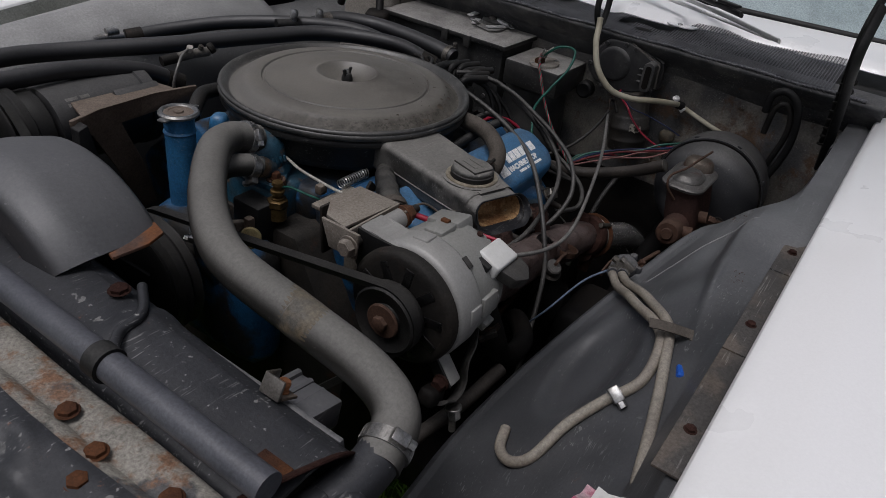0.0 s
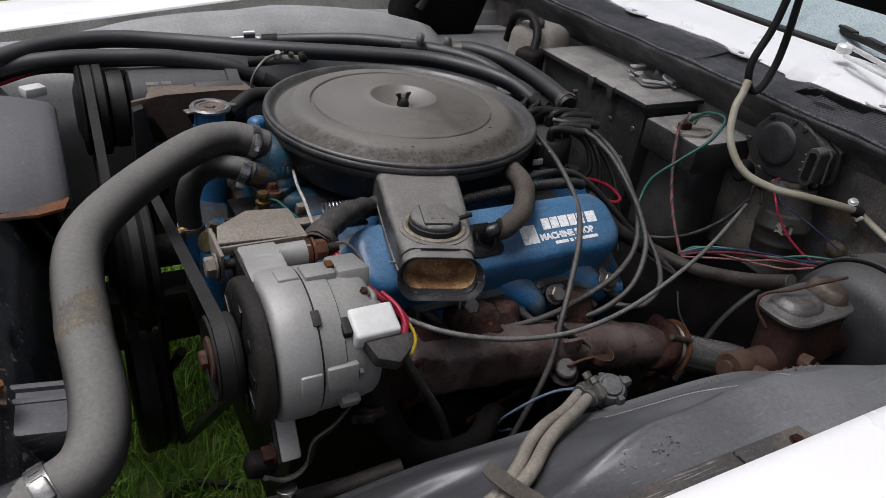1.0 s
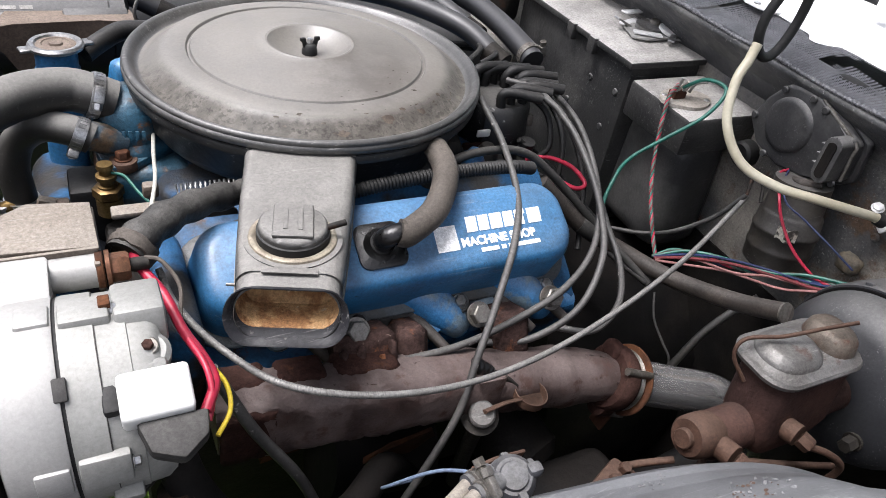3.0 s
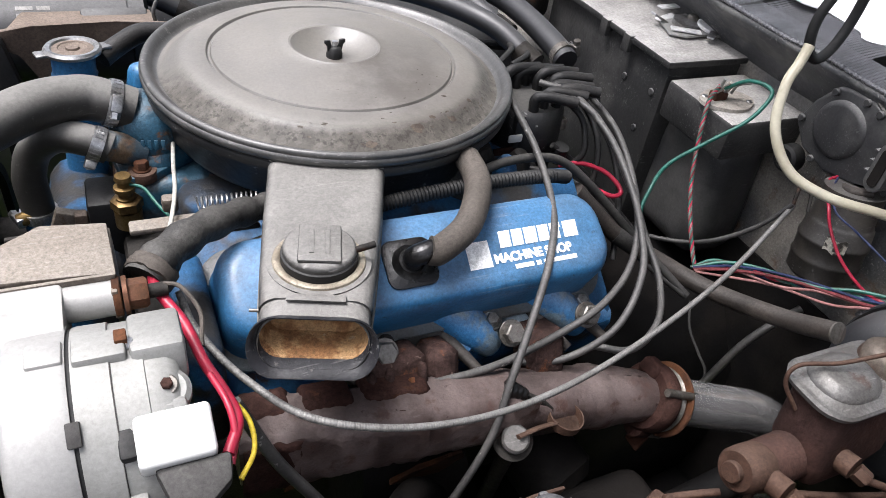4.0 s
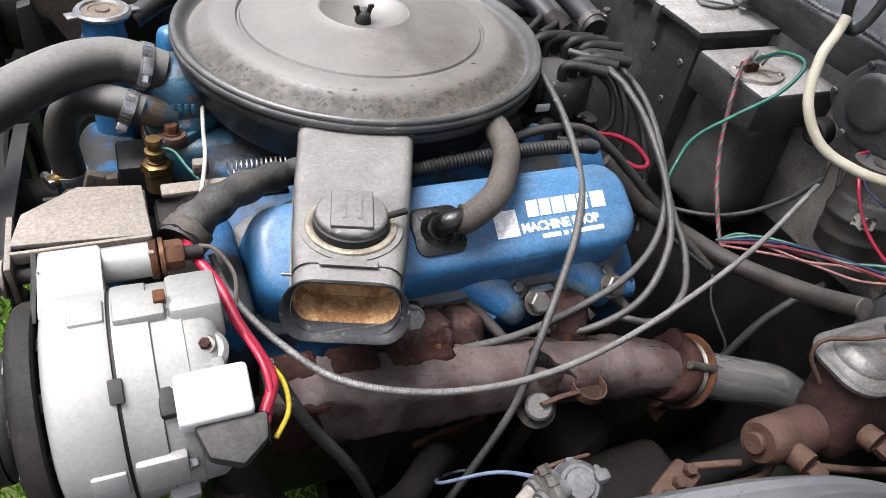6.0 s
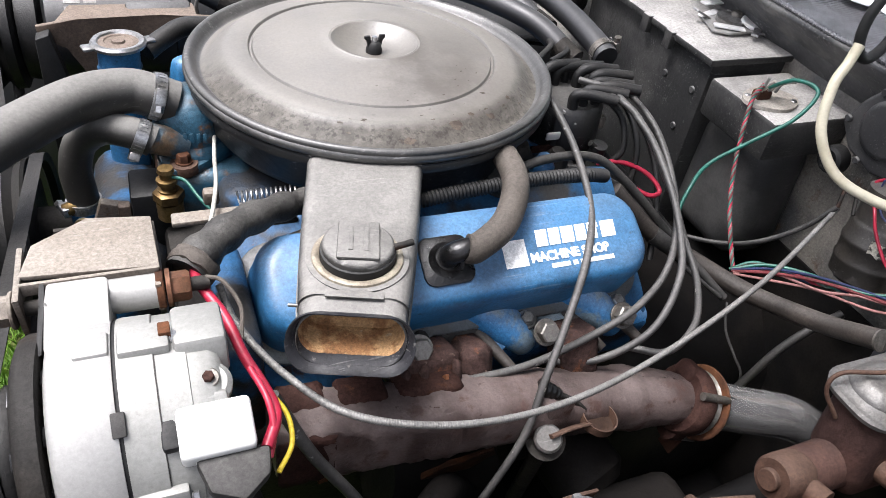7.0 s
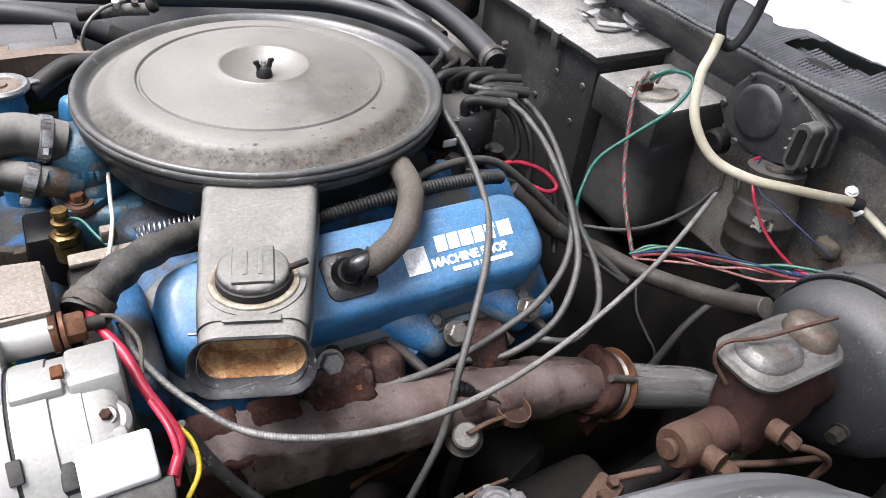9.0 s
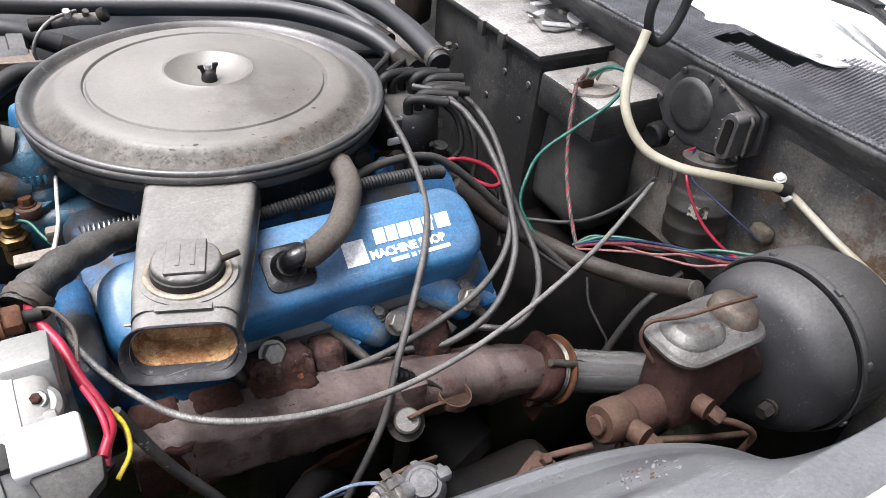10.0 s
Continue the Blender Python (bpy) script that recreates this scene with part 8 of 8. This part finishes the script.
# lower hose and dark cables by the alternator
lh = thing("lower_hose", (-0.03, -0.38, 0.6), "black hose sagging under the manifold", "hose")
part("tube", tube([(-0.212, -0.40, 0.845), (-0.200, -0.415, 0.80), (-0.172, -0.42, 0.745), (-0.13, -0.42, 0.715), (-0.08, -0.41, 0.705), (-0.03, -0.37, 0.69), (0.02, -0.33, 0.60)], 0.0140, 18), M_DEEP, lh)
part("clamp", clamp_band((-0.207, -0.412, 0.805), (0.3, -0.3, -0.9), 0.0150, 0.009, (-0.6, -0.6, 0)), M_IRON, lh)
solo("lower_pipe", tube([(-0.33, -0.40, 0.695), (-0.25, -0.42, 0.713), (-0.18, -0.43, 0.728)], 0.009, 14), M_HARNESS, "brown-grey pipe below the alternator", "pipe")
for p in ([(-0.37, 0.30, 0.25), (-0.385, 0.12, 0.32), (-0.36, 0.02, 0.50), (-0.33, -0.05, 0.62)], [(-0.48, 0.30, 0.012), (-0.40, 0.22, 0.010), (-0.30, 0.25, 0.012), (-0.2, 0.2, 0.012)], [(-0.35, 0.35, 0.3), (-0.36, 0.2, 0.4), (-0.345, 0.1, 0.55)]):
    solo("low_cable", tube(p, 0.007, 10), M_BLACK, "black cable hanging below the engine", "cable", "low cables")

# ---- far side: compressor and hoses ----
cp = thing("compressor", (-0.28, 0.28, 0.78), "black air-conditioning compressor with a grooved belt pulley", "compressor")
CO = (-0.35, 0.29, 0.845)
part("body", lathe([(0, 0.02), (0.050, 0.02), (0.058, 0.024), (0.059, 0.04), (0.059, 0.165), (0.062, 0.167), (0.062, 0.185), (0.052, 0.19), (0, 0.19)], CO, (1, 0, 0), 48), M_COMP, cp)
part("pulley", lathe([(0, -0.055), (0.03, -0.055), (0.045, -0.05), (0.066, -0.048), (0.070, -0.044), (0.060, -0.034), (0.070, -0.024), (0.070, -0.014), (0.062, -0.010), (0, -0.010)], CO, (1, 0, 0), 56), M_RUBBER, cp)
part("clutch_coil", lathe([(0.03, -0.008), (0.058, -0.008), (0.060, 0.0), (0.060, 0.014), (0.03, 0.016)], CO, (1, 0, 0), 48), M_RUBBER, cp)
for k in range(2):
    for u0, u1 in (((0.0, 0.018), (0.022, 0.036)) if k == 0 else ((0.0, 0.012), (0.015, 0.034), (0.037, 0.046))):
        own = grid(lambda u, v: Vector(CO) + Vector((0.045 + u0 + (u1 - u0) * u, -0.0594 * math.cos(radians(52 - 9 * k + 5 * v)), 0.0594 * math.sin(radians(52 - 9 * k + 5 * v)))), 2, 2, 0.0003)
        part("bar", own, M_GREYCABLE, cp, smooth=0)
part("switch", box((-0.20, 0.245, 0.882), (0.075, 0.02, 0.022), 0.004, Matrix.Rotation(radians(35), 3, "X")), M_COMP, cp)
cb2 = thing("compressor_bracket", (-0.24, 0.2, 0.72), "tan dusty steel compressor bracket", "bracket")
part("plate", prism([(-0.334, 0.888), (-0.29, 0.895), (-0.20, 0.898), (-0.125, 0.893), (-0.122, 0.872), (-0.20, 0.870), (-0.262, 0.868), (-0.232, 0.80), (-0.215, 0.72), (-0.245, 0.72), (-0.275, 0.80), (-0.305, 0.862), (-0.332, 0.872)], (0, 0.006, 0), (0, 0.198, 0), (1, 0, 0), (0, 0, 1), 0.0015), M_BRACKET2, cb2)
part("top_fold", prism([(-0.315, 0.0), (-0.15, 0.0), (-0.16, 0.05), (-0.30, 0.05)], (0, 0, 0.004), (0, 0.204, 0.886), (1, 0, 0), (0, 1, 0), 0.0015), M_BRACKET2, cb2)
part("brace", prism([(-0.335, 0.88), (-0.320, 0.885), (-0.295, 0.75), (-0.31, 0.72), (-0.34, 0.73)], (0, 0.02, 0), (0, 0.18, 0), (1, 0, 0), (0, 0, 1), 0.002), M_BLACK, cb2)
solo("compressor_line", tube([(-0.155, 0.215, 0.885), (-0.158, 0.208, 0.905), (-0.148, 0.210, 0.925), (-0.128, 0.222, 0.937), (-0.10, 0.235, 0.94)], 0.0023, 10), M_GREYCABLE, "thin pale line curving up from the bracket", "pipe")
vk = thing("valve_cluster", (-0.1, 0.22, 0.9), "rusty valve cluster behind the air cleaner", "fitting")
part("body", tube([(-0.130, 0.236, 0.927), (-0.105, 0.232, 0.930), (-0.075, 0.230, 0.929)], 0.0075, 14), M_DUSTGREY, vk)
part("branch", tube([(-0.110, 0.233, 0.930), (-0.112, 0.226, 0.944)], 0.0045, 12), M_DUSTWHITE, vk)
part("branch", tube([(-0.092, 0.231, 0.930), (-0.090, 0.226, 0.942)], 0.0040, 12), M_STEEL2, vk)
part("knob", disc((-0.075, 0.228, 0.932), (0.8, -0.3, 0.5), 0.009, 0.010, 0.002, 16), M_IRON, vk)
part("end", tube([(-0.13, 0.235, 0.928), (-0.155, 0.24, 0.925)], 0.008, 14), M_IRON, vk)
HOSES = [
    ([(-0.62, 0.20, 0.905), (-0.51, 0.275, 0.925), (-0.43, 0.325, 0.934), (-0.340, 0.350, 0.934), (-0.245, 0.340, 0.930), (-0.10, 0.285, 0.930), (0.05, 0.240, 0.930), (0.16, 0.190, 0.930), (0.23, 0.090, 0.926), (0.265, 0.02, 0.90)], 0.0135),
    ([(-0.60, 0.21, 0.885), (-0.489, 0.285, 0.912), (-0.415, 0.300, 0.920), (-0.335, 0.305, 0.918), (-0.257, 0.30, 0.916), (-0.165, 0.285, 0.90), (-0.10, 0.27, 0.87)], 0.0135),
    ([(-0.075, 0.450, 0.893), (0.0, 0.425, 0.902), (0.09, 0.37, 0.915), (0.17, 0.28, 0.925), (0.235, 0.19, 0.925), (0.27, 0.10, 0.905)], 0.0125),
    ([(-0.58, 0.30, 0.86), (-0.48, 0.34, 0.89), (-0.40, 0.36, 0.89), (-0.30, 0.345, 0.87)], 0.011),
]
for path, r in HOSES:
    hz = thing("heater_hose", path[0], "long black rubber hose across the far side of the bay", "hose", "heater hoses")
    part("tube", tube(path, r, 18, 10), M_RUBBER3, hz)
    for a, d in ((path[0], path[1]), (path[-1], path[-2])):
        va, vd = Vector(a), (Vector(d) - Vector(a)).normalized()
        part("ferrule", tube([va, va + vd * 0.028], r + 0.0016, 18), M_IRON, hz)
hh = thing("refrigerant_hose", (0.25, 0.1, 0.9), "fat black hose with bright service valves", "hose")
part("tube", tube([(0.20, 0.262, 0.922), (0.245, 0.245, 0.930), (0.285, 0.19, 0.928), (0.297, 0.11, 0.924), (0.296, 0.03, 0.918), (0.295, 0.0, 0.912)], 0.0150, 20), M_RUBBER3, hh)
part("pipe", tube([(0.13, 0.290, 0.925), (0.17, 0.272, 0.925), (0.215, 0.256, 0.925)], 0.0105, 16), M_BLACK, hh)
part("collar", tube([(0.212, 0.257, 0.925), (0.232, 0.249, 0.928)], 0.0165, 20), M_STEEL2, hh)
for p in ((0.159, 0.274), (0.202, 0.252)):
    part("service_valve", lathe([(0, 0), (0.006, 0), (0.006, 0.006), (0.0075, 0.007), (0.0075, 0.018), (0.005, 0.022), (0, 0.023)], (p[0], p[1], 0.932), (0, -0.1, 1), 14), M_STEEL, hh)
part("end_clamp", clamp_band((0.296, 0.012, 0.915), (0, -1, -0.1), 0.0152, 0.010, (1, 0, 0.3)), M_STEEL2, hh)
cl = thing("hose_clamps", (-0.10, 0.46, 0.89), "pair of bright clamps on a hose", "clamp")
part("band", tube([(-0.165, 0.472, 0.889), (-0.12, 0.464, 0.895), (-0.078, 0.452, 0.897)], 0.007, 12), M_STEEL, cl)
part("screw", tube([(-0.108, 0.456, 0.906), (-0.088, 0.452, 0.908)], 0.007, 10), M_STEEL, cl)
for p in ([(-0.55, 0.24, 0.89), (-0.46, 0.30, 0.900), (-0.42, 0.32, 0.905), (-0.36, 0.33, 0.89)], [(-0.44, 0.36, 0.91), (-0.39, 0.345, 0.905), (-0.36, 0.36, 0.895)], [(-0.40, 0.37, 0.905), (-0.36, 0.35, 0.912), (-0.33, 0.34, 0.90)]):
    solo("red_lead", tube(p, 0.0035, 10), M_RED, "red lead among the far hoses", "wire", "loose wires")
solo("white_connector", box((-0.455, 0.245, 0.895), (0.03, 0.022, 0.014), 0.003, Matrix.Rotation(radians(25), 3, "Z")), M_WHITEPL, "white plastic connector by the compressor", "connector")
bt = thing("washer_reservoir", (0.45, 0.36, 0.75), "dusty white plastic bottle by the far firewall", "bottle")
part("bottle", box((0.47, 0.34, 0.86), (0.12, 0.13, 0.18), 0.03, Matrix.Rotation(radians(20), 3, "Z"), seg=4, taper=0.8), M_DUSTWHITE, bt)
part("neck", disc((0.445, 0.325, 0.945), (-0.3, -0.3, 1), 0.015, 0.016, 0.003, 20), M_HOSE2, bt)
part("hose_loop", tube([(0.43, 0.40, 0.90), (0.42, 0.37, 0.955), (0.425, 0.325, 0.968), (0.42, 0.285, 0.945), (0.40, 0.265, 0.90)], 0.0085, 12), M_RUBBER, bt, "black hose over the neck")
solo("far_clutter", box((0.40, 0.27, 0.89), (0.05, 0.05, 0.06), 0.012, Matrix.Rotation(radians(30), 3, "Z"), seg=3), M_IRON, "dark greasy valve block beside the far hoses", "valve")

# ---- near fender side ----
wp2 = thing("washer_pump", (0.008, -0.488, 0.80), "grey washer pump with two cream hoses", "pump")
part("body", lathe([(0, 0), (0.0155, 0), (0.0180, 0.003), (0.0186, 0.007), (0.0162, 0.0085), (0.0160, 0.011), (0.0178, 0.012), (0.0174, 0.016), (0.0135, 0.0215), (0.0110, 0.0218), (0.0100, 0.0245), (0.0055, 0.0255), (0, 0.0255)], (0.010, -0.489, 0.812), (-0.2, -0.35, 1), 26), M_PUMP, wp2)
for k in range(5):
    a = radians(20 + 62 * k)
    part("lug", box((0.006 + 0.019 * math.cos(a), -0.495 + 0.017 * math.sin(a), 0.827), (0.007, 0.007, 0.011), 0.002, Matrix.Rotation(a, 3, "Z")), M_PUMP, wp2)
part("spout", tube([(-0.004, -0.494, 0.828), (-0.028, -0.501, 0.832)], 0.0075, 14), M_PUMP, wp2)
part("spout", tube([(-0.006, -0.484, 0.825), (-0.028, -0.489, 0.828)], 0.0075, 14), M_PUMP, wp2)
for k in range(2):
    part("clip", clamp_band((-0.021, -0.4995 + 0.0105 * k, 0.831 - 0.003 * k), (-1, -0.25, 0.2), 0.0079, 0.007, (0, -0.5, 1)), M_STEEL2, wp2)
part("nub", box((0.023, -0.496, 0.832), (0.012, 0.010, 0.010), 0.003), M_PUMP, wp2)
part("bracket", prism([(-0.02, 0), (0.022, 0.004), (0.026, 0.012), (0.0, 0.014), (-0.02, 0.010)], (0, 0.003, 0), (0.008, -0.472, 0.806), (1, 0, 0), (0, 0, 1), 0.001), M_RUSTPALE, wp2, "rusty bracket strip")
solo("cream_hose", tube([(-0.022, -0.498, 0.830), (-0.057, -0.519, 0.842), (-0.10, -0.547, 0.866), (-0.133, -0.569, 0.880), (-0.177, -0.601, 0.891), (-0.233, -0.619, 0.884), (-0.29, -0.634, 0.873), (-0.359, -0.649, 0.866), (-0.40, -0.657, 0.868), (-0.47, -0.662, 0.866)], 0.0056, 14), M_CREAM, "cream rubber washer hose on the inner fender", "hose", "washer hoses")
solo("cream_hose", tube([(-0.024, -0.487, 0.826), (-0.06, -0.508, 0.834), (-0.105, -0.535, 0.858), (-0.138, -0.557, 0.872), (-0.175, -0.588, 0.886), (-0.205, -0.604, 0.886), (-0.25, -0.607, 0.870), (-0.276, -0.584, 0.846), (-0.305, -0.564, 0.823), (-0.343, -0.551, 0.80), (-0.35, -0.533, 0.786), (-0.335, -0.514, 0.778), (-0.309, -0.505, 0.779)], 0.0056, 14), M_CREAM, "cream rubber washer hose with a clamp", "hose", "washer hoses")
STRAP = [(-0.202, -0.587, 0.902), (-0.202, -0.598, 0.905), (-0.197, -0.609, 0.904), (-0.184, -0.621, 0.897), (-0.180, -0.627, 0.895)]
sp_ = thing("hose_strap", (-0.18, -0.60, 0.88), "grey strap holding the cream hoses", "strap")
def strap_sheet(u, v):
    k = u * (len(STRAP) - 1)
    i = min(int(k), len(STRAP) - 2)
    p = Vector(STRAP[i]).lerp(Vector(STRAP[i + 1]), k - i)
    return p + Vector((-0.88, -0.38, -0.28)) * (0.012 * (v - 0.5))


part("strap", grid(strap_sheet, 20, 3, 0.0015), M_HOSE2, sp_)
part("foot", box((-0.182, -0.634, 0.894), (0.014, 0.016, 0.003), 0.001), M_HOSE2, sp_)
ck2 = thing("hose_clamp", (-0.255, -0.585, 0.83), "bright steel clamp on the cream hose", "clamp")
part("band", clamp_band((-0.268, -0.592, 0.853), (0.6, -0.5, 0.5), 0.0068, 0.012, (-0.2, -0.4, 0.9)), M_STEEL, ck2)
solo("blue_clip", box((-0.230, -0.634, 0.884), (0.018, 0.008, 0.008), 0.003, Matrix.Rotation(radians(20), 3, "Z")), M_BLUECLIP, "small bright blue plastic clip", "clip")
rg = thing("folded_wrapper", (-0.37, -0.64, 0.84), "folded pink and white wrapper on the inner fender", "wrapper")
part("sheet", grid(lambda u, v: Vector((-0.46 + 0.07 * u, -0.668 + 0.05 * v, 0.862 + 0.012 * math.sin(u * 5) + 0.008 * v)), 8, 6, 0.0015), M_PINKWRAP, rg)
part("fold", grid(lambda u, v: Vector((-0.435 + 0.035 * u, -0.664 + 0.035 * v, 0.878 + 0.006 * math.cos(v * 4))), 6, 4, 0.0012), M_WHITEPL, rg)
solo("pump_wire", tube([(-0.006, -0.486, 0.826), (-0.03, -0.455, 0.800), (-0.055, -0.425, 0.750), (-0.040, -0.395, 0.700), (-0.020, -0.375, 0.665), (0.0, -0.37, 0.655), (0.01, -0.37, 0.65)], 0.0015, 8), M_PALEBLUE, "thin pale blue wire looping from the pump", "wire", "loose wires")
fl = thing("fender_flange", (0.0, -0.675, 0.92), "rusty scuffed flange strip along the fender", "flange")
for x0 in (-0.40, -0.22, -0.04, 0.14, 0.32):
    part("strip", box((x0 + 0.085, -0.672, 0.9265), (0.178, 0.026, 0.003), 0.001), M_STRIP, fl)
    part("bolt", hexbolt((x0 + 0.05, -0.671, 0.928), (0, 0, 1), 0.0045, 0.003), M_RUSTDARK, fl)
# rails, member and floor added to stop light entering the bay from below
crx = thing("added_frame", (0, 0, 0.25), "black steel frame added below the engine to block light from underneath", "frame", kind="structure")
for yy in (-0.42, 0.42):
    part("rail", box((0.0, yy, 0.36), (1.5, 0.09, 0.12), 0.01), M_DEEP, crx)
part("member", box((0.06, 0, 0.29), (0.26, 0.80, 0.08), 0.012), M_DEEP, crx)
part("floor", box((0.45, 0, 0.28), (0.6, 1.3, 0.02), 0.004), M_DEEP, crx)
